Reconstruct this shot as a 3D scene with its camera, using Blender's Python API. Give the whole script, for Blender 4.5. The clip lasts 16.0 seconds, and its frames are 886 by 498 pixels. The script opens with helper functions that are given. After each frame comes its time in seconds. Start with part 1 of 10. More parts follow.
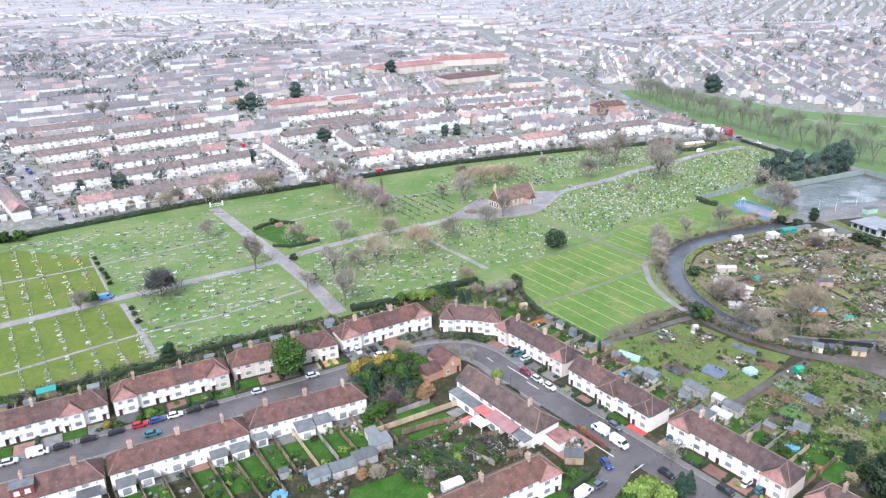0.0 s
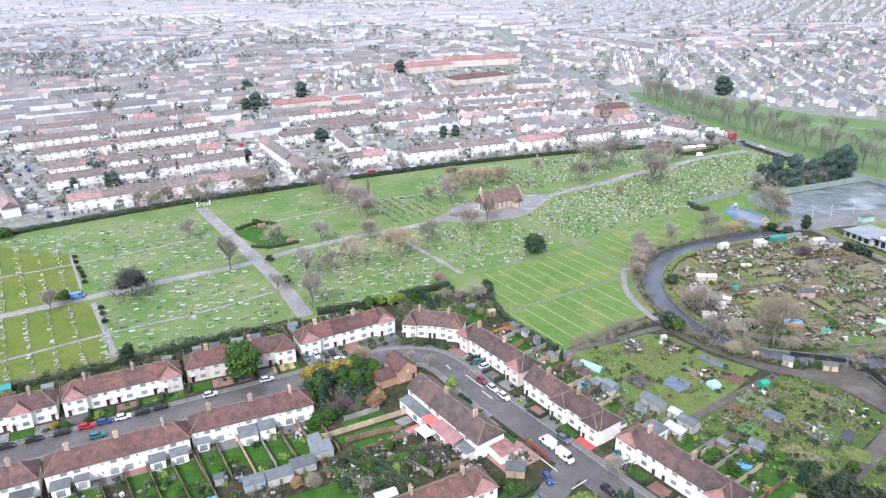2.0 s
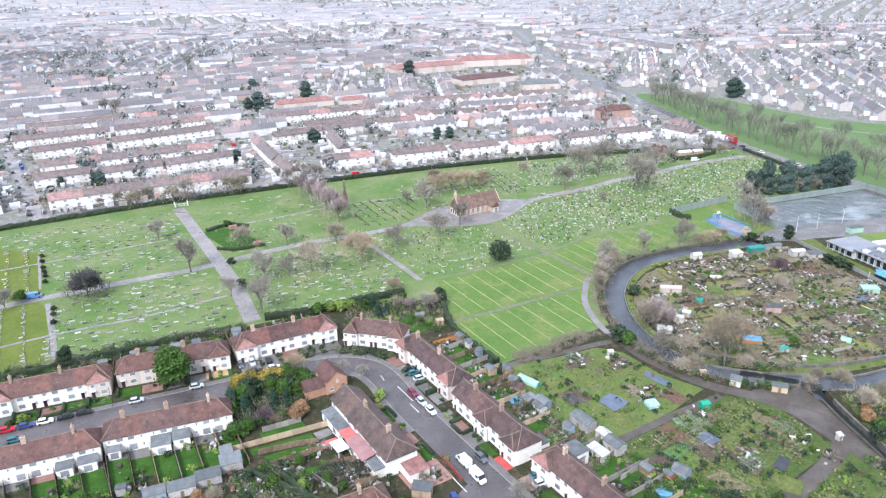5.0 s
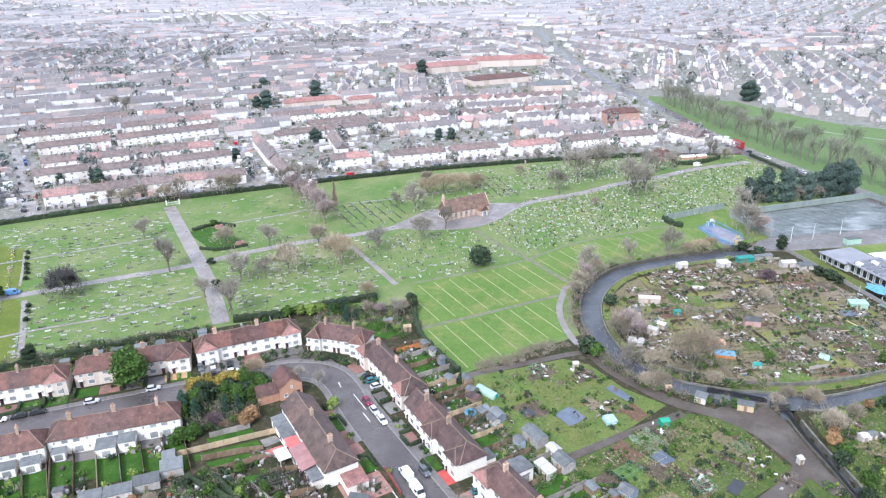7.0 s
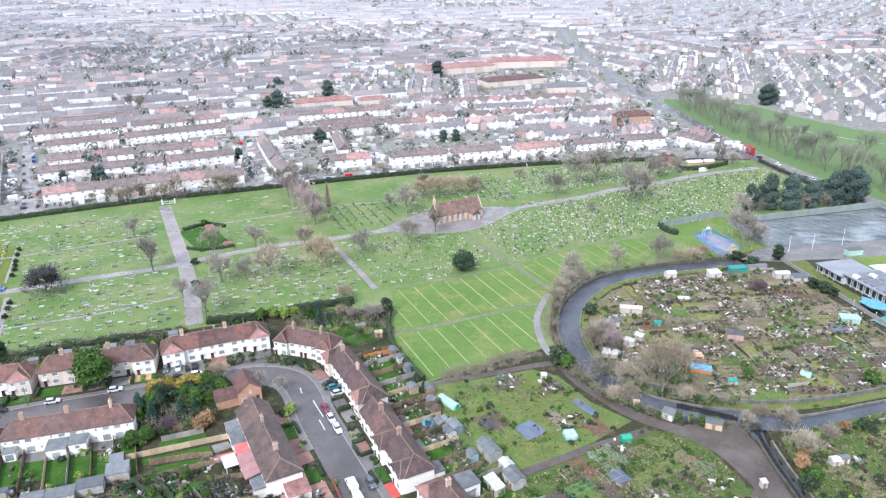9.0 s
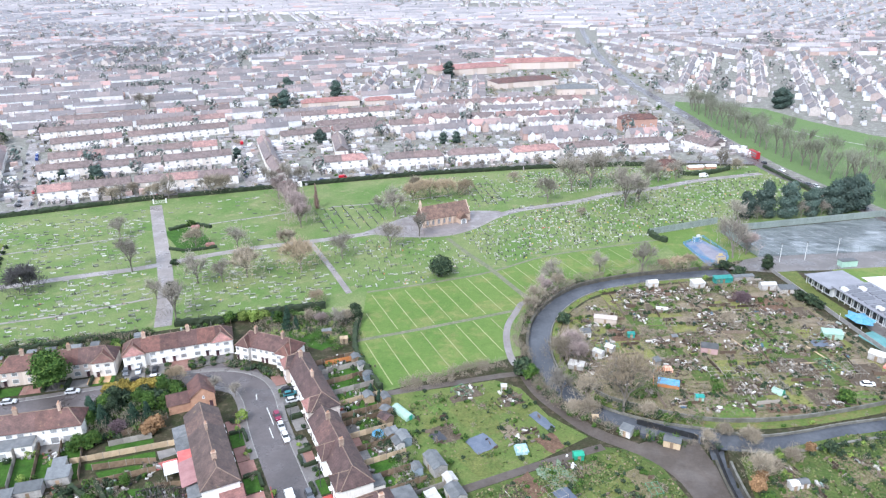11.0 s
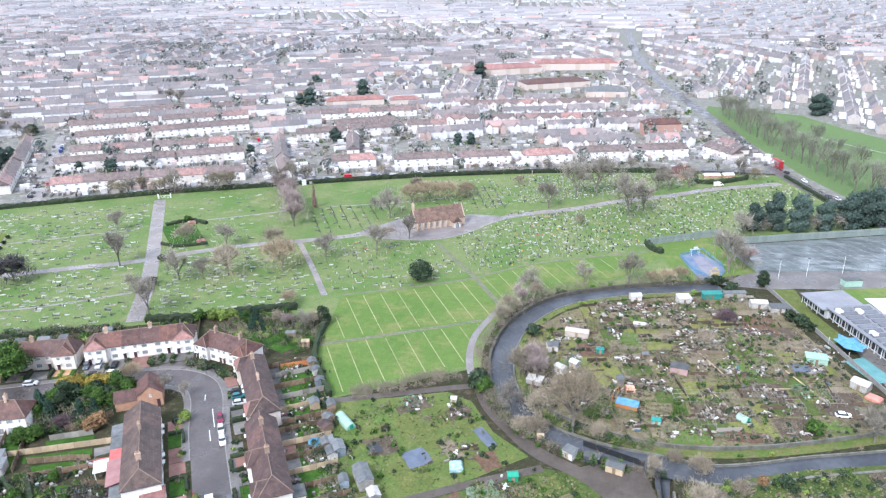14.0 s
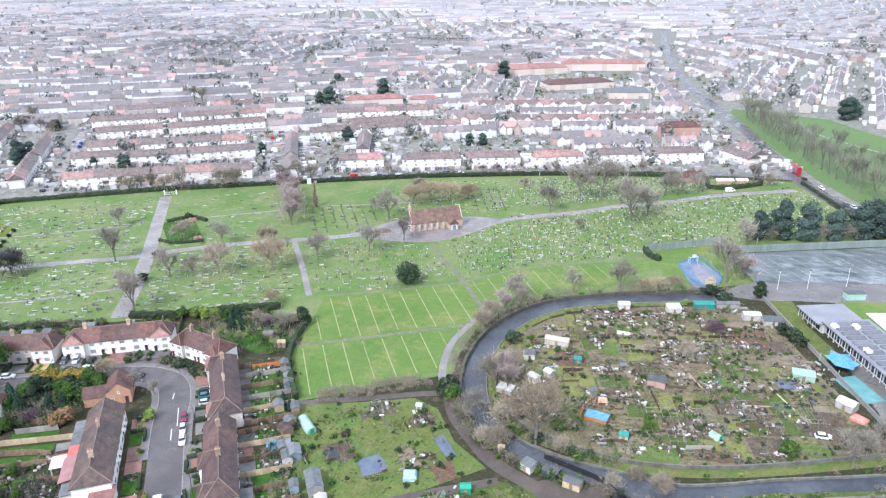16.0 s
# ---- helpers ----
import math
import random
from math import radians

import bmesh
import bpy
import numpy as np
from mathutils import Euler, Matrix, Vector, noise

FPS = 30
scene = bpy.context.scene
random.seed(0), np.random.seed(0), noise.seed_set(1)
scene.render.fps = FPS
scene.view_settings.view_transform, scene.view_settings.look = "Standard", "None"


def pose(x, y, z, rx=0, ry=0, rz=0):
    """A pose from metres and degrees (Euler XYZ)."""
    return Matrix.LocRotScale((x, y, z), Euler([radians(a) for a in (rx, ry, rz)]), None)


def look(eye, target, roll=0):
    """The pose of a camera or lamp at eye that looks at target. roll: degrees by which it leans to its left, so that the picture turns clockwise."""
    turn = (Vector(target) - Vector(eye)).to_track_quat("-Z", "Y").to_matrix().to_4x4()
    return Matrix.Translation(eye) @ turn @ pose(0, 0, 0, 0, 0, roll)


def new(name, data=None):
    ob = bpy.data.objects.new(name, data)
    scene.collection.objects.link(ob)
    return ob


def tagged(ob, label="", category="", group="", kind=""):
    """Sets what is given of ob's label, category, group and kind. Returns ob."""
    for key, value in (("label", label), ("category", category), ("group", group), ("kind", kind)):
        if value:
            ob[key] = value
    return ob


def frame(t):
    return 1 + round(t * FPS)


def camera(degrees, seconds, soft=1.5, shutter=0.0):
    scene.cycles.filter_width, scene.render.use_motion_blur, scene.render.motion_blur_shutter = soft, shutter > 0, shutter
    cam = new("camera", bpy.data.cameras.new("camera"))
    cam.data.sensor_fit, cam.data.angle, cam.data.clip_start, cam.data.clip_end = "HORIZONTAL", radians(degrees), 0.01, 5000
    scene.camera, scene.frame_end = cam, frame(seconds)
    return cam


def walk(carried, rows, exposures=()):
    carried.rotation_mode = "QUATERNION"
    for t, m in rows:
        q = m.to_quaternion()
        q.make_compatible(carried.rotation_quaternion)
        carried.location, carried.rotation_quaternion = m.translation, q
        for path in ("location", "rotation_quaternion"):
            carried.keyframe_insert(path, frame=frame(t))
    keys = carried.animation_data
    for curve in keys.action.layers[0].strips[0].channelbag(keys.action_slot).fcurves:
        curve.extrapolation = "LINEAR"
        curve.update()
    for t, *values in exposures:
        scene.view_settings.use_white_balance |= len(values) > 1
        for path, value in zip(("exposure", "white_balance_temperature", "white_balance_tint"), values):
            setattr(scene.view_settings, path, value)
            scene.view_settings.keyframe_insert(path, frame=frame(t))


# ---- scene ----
cam = camera(64.0, 16.0, soft=1.3)
PATH = [
    (0, (0.16, -0.282, 116.974), (0.149, 1.573, 116.226), -1.1),
    (0.5, (5.176, 0.697, 116.771), (5.146, 2.552, 116.023), -1.1),
    (1, (9.809, 1.624, 116.735), (9.761, 3.479, 115.988), -1.1),
    (1.5, (15.349, 3.053, 116.704), (15.28, 4.907, 115.957), -1.1),
    (2, (20.741, 4.135, 116.714), (20.659, 5.988, 115.967), -1.1),
    (2.5, (25.548, 5.321, 116.639), (25.455, 7.174, 115.892), -1.1),
    (3, (30.009, 6.528, 116.563), (29.905, 8.38, 115.815), -1.1),
    (3.5, (34.986, 7.839, 116.683), (34.867, 9.69, 115.934), -1.1),
    (4, (39.877, 9.182, 116.619), (39.738, 11.032, 115.87), -1.2),
    (6.5, (64.884, 17.822, 116.494), (64.654, 19.663, 115.746), -1.1),
    (7, (69.458, 19.403, 116.685), (69.205, 21.24, 115.936), -1.1),
    (7.5, (74.005, 21.432, 116.089), (73.727, 23.267, 115.342), -1.2),
    (8, (78.853, 23.445, 116.229), (78.552, 25.276, 115.482), -1.2),
    (8.5, (83.345, 25.381, 116.193), (83.025, 27.208, 115.447), -1.1),
    (9, (87.564, 27.153, 116.047), (87.228, 28.978, 115.301), -1.1),
    (11.5, (109.881, 37.804, 115.741), (109.452, 39.61, 114.997), -1.0),
    (12, (113.761, 39.674, 115.567), (113.312, 41.475, 114.824), -0.9),
    (12.5, (118.423, 41.917, 115.686), (117.951, 43.713, 114.943), -1.0),
    (13, (122.695, 44.029, 115.643), (122.201, 45.818, 114.899), -0.9),
    (13.5, (126.725, 46.176, 115.551), (126.208, 47.959, 114.807), -0.9),
    (14, (131.353, 48.743, 115.392), (130.804, 50.516, 114.647), -0.9),
    (14.5, (135.763, 51.202, 115.318), (135.184, 52.965, 114.572), -1.0),
    (15, (139.808, 53.553, 115.195), (139.204, 55.307, 114.449), -1.0),
    (15.5, (144.198, 56.164, 115.034), (143.57, 57.91, 114.289), -0.9),
    (16, (148.212, 58.534, 115.081), (147.564, 60.273, 114.335), -0.9),
]
walk(cam, [(t, look(eye, target, roll)) for t, eye, target, roll in PATH], [(0.0, 0.93, 6080, 10), (16.0, 0.96, 6080, 10)])

# ---- light ----
SUN_EL, SUN_ROT = radians(44), radians(197)
world = bpy.data.worlds.new("overcast_sky")
scene.world = world
world.use_nodes = True
wn = world.node_tree.nodes
wn.clear()
w_out, w_bg, w_sky = wn.new("ShaderNodeOutputWorld"), wn.new("ShaderNodeBackground"), wn.new("ShaderNodeTexSky")
w_mix = wn.new("ShaderNodeMix")
w_mix.data_type = "RGBA"
w_sky.sky_type = "NISHITA"
w_sky.sun_disc = False
w_sky.sun_elevation, w_sky.sun_rotation = SUN_EL, SUN_ROT
w_mix.inputs["Factor"].default_value = 0.8
w_mix.inputs["B"].default_value = (6.9, 7.6, 8.9, 1)
world.node_tree.links.new(w_sky.outputs[0], w_mix.inputs["A"])
world.node_tree.links.new(w_mix.outputs["Result"], w_bg.inputs[0])
world.node_tree.links.new(w_bg.outputs[0], w_out.inputs[0])
w_bg.inputs[1].default_value = 0.12
sun = new("sun", bpy.data.lights.new("sun", "SUN"))
sun.data.energy, sun.data.angle, sun.data.color = 2.45, radians(15), (1.0, 0.98, 0.96)
sun.matrix_world = look((0, 0, 300), (92, 296, 0))

# ---- materials ----
class Net:
    """A short hand for one material's nodes."""

    def __init__(self, name, rough=0.8, metal=0.0, spec=0.5):
        self.m = bpy.data.materials.new(name)
        self.m.use_nodes = True
        self.t = self.m.node_tree
        self.b = self.t.nodes["Principled BSDF"]
        self.b.inputs["Roughness"].default_value = rough
        self.b.inputs["Metallic"].default_value = metal
        self.b.inputs["Specular IOR Level"].default_value = spec

    def add(self, kind, **sets):
        n = self.t.nodes.new(kind)
        for key, value in sets.items():
            n.inputs[key].default_value = value
        return n

    def join(self, a, b):
        self.t.links.new(a, b)

    def place(self, world=False):
        if world:
            return self.add("ShaderNodeNewGeometry").outputs["Position"]
        return self.add("ShaderNodeTexCoord").outputs["Object"]

    def noise(self, where, scale, detail=4.0, rough=0.6):
        n = self.add("ShaderNodeTexNoise", Scale=scale, Detail=detail, Roughness=rough)
        self.join(where, n.inputs["Vector"])
        return n.outputs["Fac"]

    def ramp(self, fac, stops, constant=False):
        n = self.add("ShaderNodeValToRGB")
        r = n.color_ramp
        r.interpolation = "CONSTANT" if constant else "LINEAR"
        while len(r.elements) < len(stops):
            r.elements.new(0.5)
        for e, (p, c) in zip(r.elements, stops):
            e.position, e.color = p, (*c, 1)
        self.join(fac, n.inputs["Fac"])
        return n.outputs["Color"]

    def mix(self, fac, a, b, how="MIX"):
        n = self.add("ShaderNodeMix")
        n.data_type, n.blend_type = "RGBA", how
        for key, value in (("Factor", fac), ("A", a), ("B", b)):
            sock = [s for s in n.inputs if s.name == key and (s.type == "RGBA" or key == "Factor" and s.type == "VALUE")][0]
            if isinstance(value, (int, float)):
                sock.default_value = value
            elif isinstance(value, tuple):
                sock.default_value = (*value, 1)
            else:
                self.join(value, sock)
        return [s for s in n.outputs if s.type == "RGBA"][0]

    def math(self, how, a, b=0.0):
        n = self.add("ShaderNodeMath")
        n.operation = how
        for i, value in enumerate((a, b)):
            if isinstance(value, (int, float)):
                n.inputs[i].default_value = value
            else:
                self.join(value, n.inputs[i])
        return n.outputs[0]

    def bump(self, height, strength=0.3, distance=0.05):
        n = self.add("ShaderNodeBump", Strength=strength, Distance=distance)
        self.join(height, n.inputs["Height"])
        self.join(n.outputs[0], self.b.inputs["Normal"])

    def colour(self, c):
        if isinstance(c, tuple):
            self.b.inputs["Base Color"].default_value = (*c, 1)
        else:
            self.join(c, self.b.inputs["Base Color"])
        return self.m


def plain(name, a, b, big=0.5, fine=6.0, rough=0.8, vary=0.25, bump=0.2, world=False, metal=0.0, spec=0.4):
    """A surface of two tones in large patches, with fine grain, and a tone of its own for each object."""
    n = Net(name, rough, metal, spec)
    p = n.place(world)
    c = n.mix(n.ramp(n.noise(p, big), [(0.35, (0, 0, 0)), (0.65, (1, 1, 1))]), a, b)
    g = n.noise(p, fine, 3.0)
    c = n.mix(0.5, c, n.ramp(g, [(0.25, (0.45, 0.45, 0.45)), (0.75, (1, 1, 1))]), "MULTIPLY")
    if vary:
        info = n.add("ShaderNodeObjectInfo")
        v = n.add("ShaderNodeHueSaturation")
        n.join(n.math("ADD", n.math("MULTIPLY", info.outputs["Random"], 2 * vary), 1 - vary), v.inputs["Value"])
        n.join(c, v.inputs["Color"])
        c = v.outputs[0]
    if bump:
        n.bump(g, bump)
    return n.colour(c)


def tiled_roof(name, stops, step=5.6, lichen=(0.33, 0.27, 0.12), moss=0.45):
    """Clay tiles: a tone for each house along the row, courses, weather stains and lichen."""
    n = Net(name, 0.55, 0.0, 0.35)
    p = n.place()
    sep = n.add("ShaderNodeSeparateXYZ")
    n.join(p, sep.inputs[0])
    info = n.add("ShaderNodeObjectInfo")
    cell = n.math("FLOOR", n.math("DIVIDE", sep.outputs["X"], step))
    white = n.add("ShaderNodeTexWhiteNoise")
    white.noise_dimensions = "2D"
    pair = n.add("ShaderNodeCombineXYZ")
    n.join(cell, pair.inputs[0])
    n.join(n.math("MULTIPLY", info.outputs["Random"], 91.7), pair.inputs[1])
    n.join(pair.outputs[0], white.inputs["Vector"])
    c = n.ramp(white.outputs["Value"], stops)
    stain = n.noise(p, 0.45, 5.0, 0.65)
    c = n.mix(0.75, c, n.ramp(stain, [(0.3, (0.30, 0.28, 0.30)), (0.7, (1.48, 1.36, 1.3))]), "MULTIPLY")
    grain = n.noise(p, 3.5, 4.0, 0.8)
    c = n.mix(0.7, c, n.ramp(grain, [(0.3, (0.38, 0.38, 0.4)), (0.7, (1.35, 1.28, 1.22))]), "MULTIPLY")
    spots = n.ramp(n.noise(p, 0.9, 6.0, 0.75), [(0.6, (0, 0, 0)), (0.72, (1, 1, 1))])
    c = n.mix(n.math("MULTIPLY", spots, moss), c, lichen)
    wave = n.add("ShaderNodeTexWave", Scale=1.35, Distortion=0.4)
    wave.wave_type, wave.bands_direction = "BANDS", "Z"
    n.join(p, wave.inputs["Vector"])
    c = n.mix(0.35, c, n.ramp(wave.outputs["Fac"], [(0.1, (0.55, 0.55, 0.55)), (0.5, (1, 1, 1))]), "MULTIPLY")
    n.bump(n.math("ADD", wave.outputs["Fac"], grain), 0.5, 0.04)
    return n.colour(c)


def render_wall(name, base, dirty, vary=0.12):
    """Painted render or pebbledash with streaks that run down and a tone for each house."""
    n = Net(name, 0.85, 0.0, 0.25)
    p = n.place()
    sc = n.add("ShaderNodeVectorMath")
    sc.operation = "MULTIPLY"
    n.join(p, sc.inputs[0])
    sc.inputs[1].default_value = (1.3, 1.3, 0.18)
    streak = n.noise(sc.outputs[0], 1.2, 5.0, 0.7)
    c = n.mix(n.ramp(streak, [(0.5, (0, 0, 0)), (0.8, (1, 1, 1))]), base, dirty)
    sep = n.add("ShaderNodeSeparateXYZ")
    n.join(p, sep.inputs[0])
    white = n.add("ShaderNodeTexWhiteNoise")
    white.noise_dimensions = "2D"
    info = n.add("ShaderNodeObjectInfo")
    pair = n.add("ShaderNodeCombineXYZ")
    n.join(n.math("FLOOR", n.math("DIVIDE", sep.outputs["X"], 5.6)), pair.inputs[0])
    n.join(n.math("MULTIPLY", info.outputs["Random"], 57.3), pair.inputs[1])
    n.join(pair.outputs[0], white.inputs["Vector"])
    tone = n.ramp(white.outputs["Value"], [(0, (1 - vary, 1 - vary * 1.3, 1 - vary * 1.6)), (0.5, (1, 1, 1)), (1, (1, 0.98, 0.94))])
    c = n.mix(1.0, c, tone, "MULTIPLY")
    n.bump(n.noise(p, 14.0, 3.0), 0.25, 0.02)
    return n.colour(c)


def island_mat(name, stops, rough=0.75, spec=0.4, grain=0.8):
    """For joined rows of many small pieces: a tone from a list for each loose piece."""
    n = Net(name, rough, 0.0, spec)
    geo = n.add("ShaderNodeNewGeometry")
    c = n.ramp(geo.outputs["Random Per Island"], stops)
    p = geo.outputs["Position"]
    c = n.mix(0.6, c, n.ramp(n.noise(p, grain, 4.0, 0.75), [(0.3, (0.55, 0.55, 0.55)), (0.7, (1.1, 1.1, 1.1))]), "MULTIPLY")
    return n.colour(c)


def grass_mat(name, a, b, worn, scale=0.05, worn_at=0.62, deep=0.5):
    n = Net(name, 0.9, 0.0, 0.2)
    p = n.place(True)
    c = n.mix(n.ramp(n.noise(p, scale, 5.0, 0.6), [(0.35, (0, 0, 0)), (0.65, (1, 1, 1))]), a, b)
    c = n.mix(n.ramp(n.noise(p, scale * 2.3, 6.0, 0.7), [(worn_at, (0, 0, 0)), (worn_at + 0.12, (0.8, 0.8, 0.8))]), c, worn)
    g = n.noise(p, 1.6, 5.0, 0.8)
    c = n.mix(0.75, c, n.ramp(g, [(0.25, (deep, deep * 1.04, deep * 0.9)), (0.75, (1.7 - deep, 1.7 - deep, 1.6 - deep))]), "MULTIPLY")
    c = n.mix(0.55, c, n.ramp(n.noise(p, 0.35, 5.0, 0.75), [(0.3, (0.62, 0.66, 0.6)), (0.7, (1.15, 1.12, 1.1))]), "MULTIPLY")
    n.bump(g, 0.5, 0.15)
    return n.colour(c)


def asphalt_mat(name, a, b, rough=0.6, spec=0.5):
    n = Net(name, rough, 0.0, spec)
    p = n.place(True)
    c = n.mix(n.ramp(n.noise(p, 0.09, 5.0, 0.65), [(0.35, (0, 0, 0)), (0.65, (1, 1, 1))]), a, b)
    c = n.mix(0.6, c, n.ramp(n.noise(p, 1.2, 5.0, 0.8), [(0.3, (0.6, 0.6, 0.6)), (0.7, (1.15, 1.15, 1.15))]), "MULTIPLY")
    wet = n.ramp(n.noise(p, 0.16, 4.0), [(0.45, (rough, rough, rough)), (0.6, (rough * 0.45,) * 3)])
    n.join(wet, n.b.inputs["Roughness"])
    n.bump(n.noise(p, 5.0, 2.0), 0.15, 0.02)
    return n.colour(c)


M_GROUND = grass_mat("garden_earth", (0.03, 0.042, 0.016), (0.058, 0.047, 0.032), (0.12, 0.095, 0.072), 0.2, 0.52, 0.25)
# Town ground is kept pale so its colour carries some distance haze.
M_CITY = grass_mat("town_ground", (0.25, 0.235, 0.24), (0.17, 0.17, 0.155), (0.38, 0.37, 0.375), 0.13, 0.52)
M_LAWN = grass_mat("cemetery_grass", (0.106, 0.182, 0.052), (0.188, 0.222, 0.10), (0.262, 0.248, 0.15), 0.045, 0.55, 0.34)
M_LAWN_NEW = grass_mat("yellowish_turf", (0.105, 0.148, 0.027), (0.15, 0.175, 0.04), (0.20, 0.20, 0.075), 0.06, 0.57, 0.34)
M_LAWN2 = grass_mat("mown_grass", (0.105, 0.18, 0.045), (0.142, 0.208, 0.06), (0.215, 0.226, 0.09), 0.03, 0.5)
M_PARK = grass_mat("park_grass", (0.12, 0.185, 0.075), (0.135, 0.20, 0.085), (0.17, 0.205, 0.10), 0.02)
M_GARDEN = grass_mat("garden_lawn", (0.030, 0.085, 0.012), (0.055, 0.125, 0.02), (0.085, 0.095, 0.035), 0.3, 0.6, 0.3)
M_ROAD = asphalt_mat("road_asphalt", (0.072, 0.062, 0.062), (0.122, 0.104, 0.103), 0.5)
M_PAVE = asphalt_mat("pavement_slabs", (0.13, 0.118, 0.115), (0.175, 0.158, 0.15), 0.6)
M_PATH = asphalt_mat("cemetery_path", (0.185, 0.163, 0.155), (0.27, 0.238, 0.225), 0.6)
M_GRAVEL = asphalt_mat("track_gravel", (0.07, 0.056, 0.047), (0.115, 0.095, 0.082), 0.75, 0.3)
M_KERB = plain("kerb_stone", (0.24, 0.23, 0.22), (0.33, 0.32, 0.31), 0.8, 6, 0.7, 0)
M_WHITE = plain("white_paint", (0.78, 0.78, 0.77), (0.70, 0.70, 0.69), 0.7, 5, 0.6, 0.06)
M_UPVC = plain("white_frame", (0.80, 0.80, 0.80), (0.76, 0.76, 0.76), 0.7, 5, 0.4, 0.03, 0)
M_GLASS = plain("window_glass", (0.20, 0.205, 0.21), (0.42, 0.425, 0.43), 0.6, 2, 0.08, 0.3, 0, spec=0.9)
M_CARGLASS = plain("dark_glass", (0.025, 0.028, 0.032), (0.05, 0.055, 0.06), 0.6, 2, 0.08, 0.2, 0, spec=0.6)
M_ROOF = tiled_roof("clay_roof", [(0, (0.098, 0.052, 0.046)), (0.4, (0.14, 0.068, 0.056)), (0.75, (0.112, 0.066, 0.062)), (1, (0.178, 0.083, 0.066))])
M_ROOF_RED = tiled_roof("new_red_roof", [(0, (0.30, 0.155, 0.142)), (1, (0.37, 0.205, 0.188))])
M_ROOF_DARK = tiled_roof("dark_roof", [(0, (0.078, 0.056, 0.055)), (0.5, (0.108, 0.071, 0.068)), (1, (0.145, 0.088, 0.079))])
M_ROOF_MOTTLED = tiled_roof("mottled_roof", [(0, (0.085, 0.066, 0.062)), (0.5, (0.115, 0.085, 0.077)), (1, (0.14, 0.095, 0.082))], 5.6, (0.27, 0.20, 0.085), 0.7)
M_ROOF_MOSS = tiled_roof("mossy_roof", [(0, (0.10, 0.062, 0.05)), (0.5, (0.14, 0.085, 0.066)), (1, (0.17, 0.088, 0.07))], 5.6, (0.30, 0.235, 0.075), 0.9)
M_RIDGE = plain("ridge_tile", (0.20, 0.135, 0.105), (0.30, 0.22, 0.17), 0.6, 5, 0.8, 0.15)
M_WALL = render_wall("white_render", (0.80, 0.775, 0.745), (0.60, 0.54, 0.48))
M_WALL_BUFF = render_wall("buff_pebbledash", (0.66, 0.58, 0.53), (0.50, 0.42, 0.37))
M_BRICK = plain("orange_brick", (0.55, 0.32, 0.215), (0.45, 0.25, 0.17), 0.8, 9, 0.85, 0.06)
M_CHIM = plain("chimney_brick", (0.40, 0.27, 0.21), (0.52, 0.41, 0.32), 0.9, 7, 0.9, 0.25)
M_POT = plain("clay_pot", (0.50, 0.26, 0.16), (0.55, 0.36, 0.25), 2, 9, 0.8, 0.2)
M_FELT = plain("grey_felt_roof", (0.10, 0.105, 0.11), (0.165, 0.17, 0.175), 0.5, 5, 0.75, 0.35)
M_DOOR = plain("painted_door", (0.10, 0.03, 0.03), (0.05, 0.05, 0.07), 0.4, 4, 0.4, 0.5, 0)
M_FENCE = plain("weathered_fence", (0.13, 0.085, 0.055), (0.25, 0.18, 0.12), 0.6, 7, 0.9, 0.45)
M_HEDGE = plain("dark_hedge", (0.016, 0.03, 0.013), (0.036, 0.052, 0.023), 0.4, 3, 0.9, 0.2, 0.8)

# ---- mesh helpers ----
class MB:
    """Collects corners and faces of one mesh."""

    def __init__(self):
        self.v, self.f, self.m = [], [], []

    def face(self, pts, m=0):
        k = len(self.v)
        self.v += [tuple(p) for p in pts]
        self.f.append(tuple(range(k, k + len(pts))))
        self.m.append(m)

    def solid(self, pts, faces, m=0):
        k = len(self.v)
        self.v += [tuple(p) for p in pts]
        for f in faces:
            self.f.append(tuple(k + i for i in f))
            self.m.append(m)

    def box(self, x0, y0, z0, x1, y1, z1, m=0, mat=None):
        pts = [(x0, y0, z0), (x1, y0, z0), (x1, y1, z0), (x0, y1, z0), (x0, y0, z1), (x1, y0, z1), (x1, y1, z1), (x0, y1, z1)]
        if mat is not None:
            pts = [mat @ Vector(p) for p in pts]
        self.solid(pts, [(3, 2, 1, 0), (4, 5, 6, 7), (0, 1, 5, 4), (1, 2, 6, 5), (2, 3, 7, 6), (3, 0, 4, 7)], m)

    def cyl(self, a, b, ra, rb, n=6, m=0, cap=True):
        a, b = Vector(a), Vector(b)
        d = (b - a).normalized()
        u = d.orthogonal().normalized()
        w = d.cross(u)
        ring = [(u * math.cos(2 * math.pi * i / n) + w * math.sin(2 * math.pi * i / n)) for i in range(n)]
        pts = [a + r * ra for r in ring] + [b + r * rb for r in ring]
        faces = [(i, (i + 1) % n, n + (i + 1) % n, n + i) for i in range(n)]
        if cap:
            faces += [tuple(range(n, 2 * n)), tuple(reversed(range(n)))]
        self.solid(pts, faces, m)

    def mesh(self, name, mats, smooth=False):
        me = bpy.data.meshes.new(name)
        me.from_pydata([tuple(v) for v in self.v], [], self.f)
        for m in (mats if isinstance(mats, (list, tuple)) else [mats]):
            me.materials.append(m)
        me.polygons.foreach_set("material_index", self.m)
        if smooth:
            me.polygons.foreach_set("use_smooth", [True] * len(self.f))
        me.update()
        return me


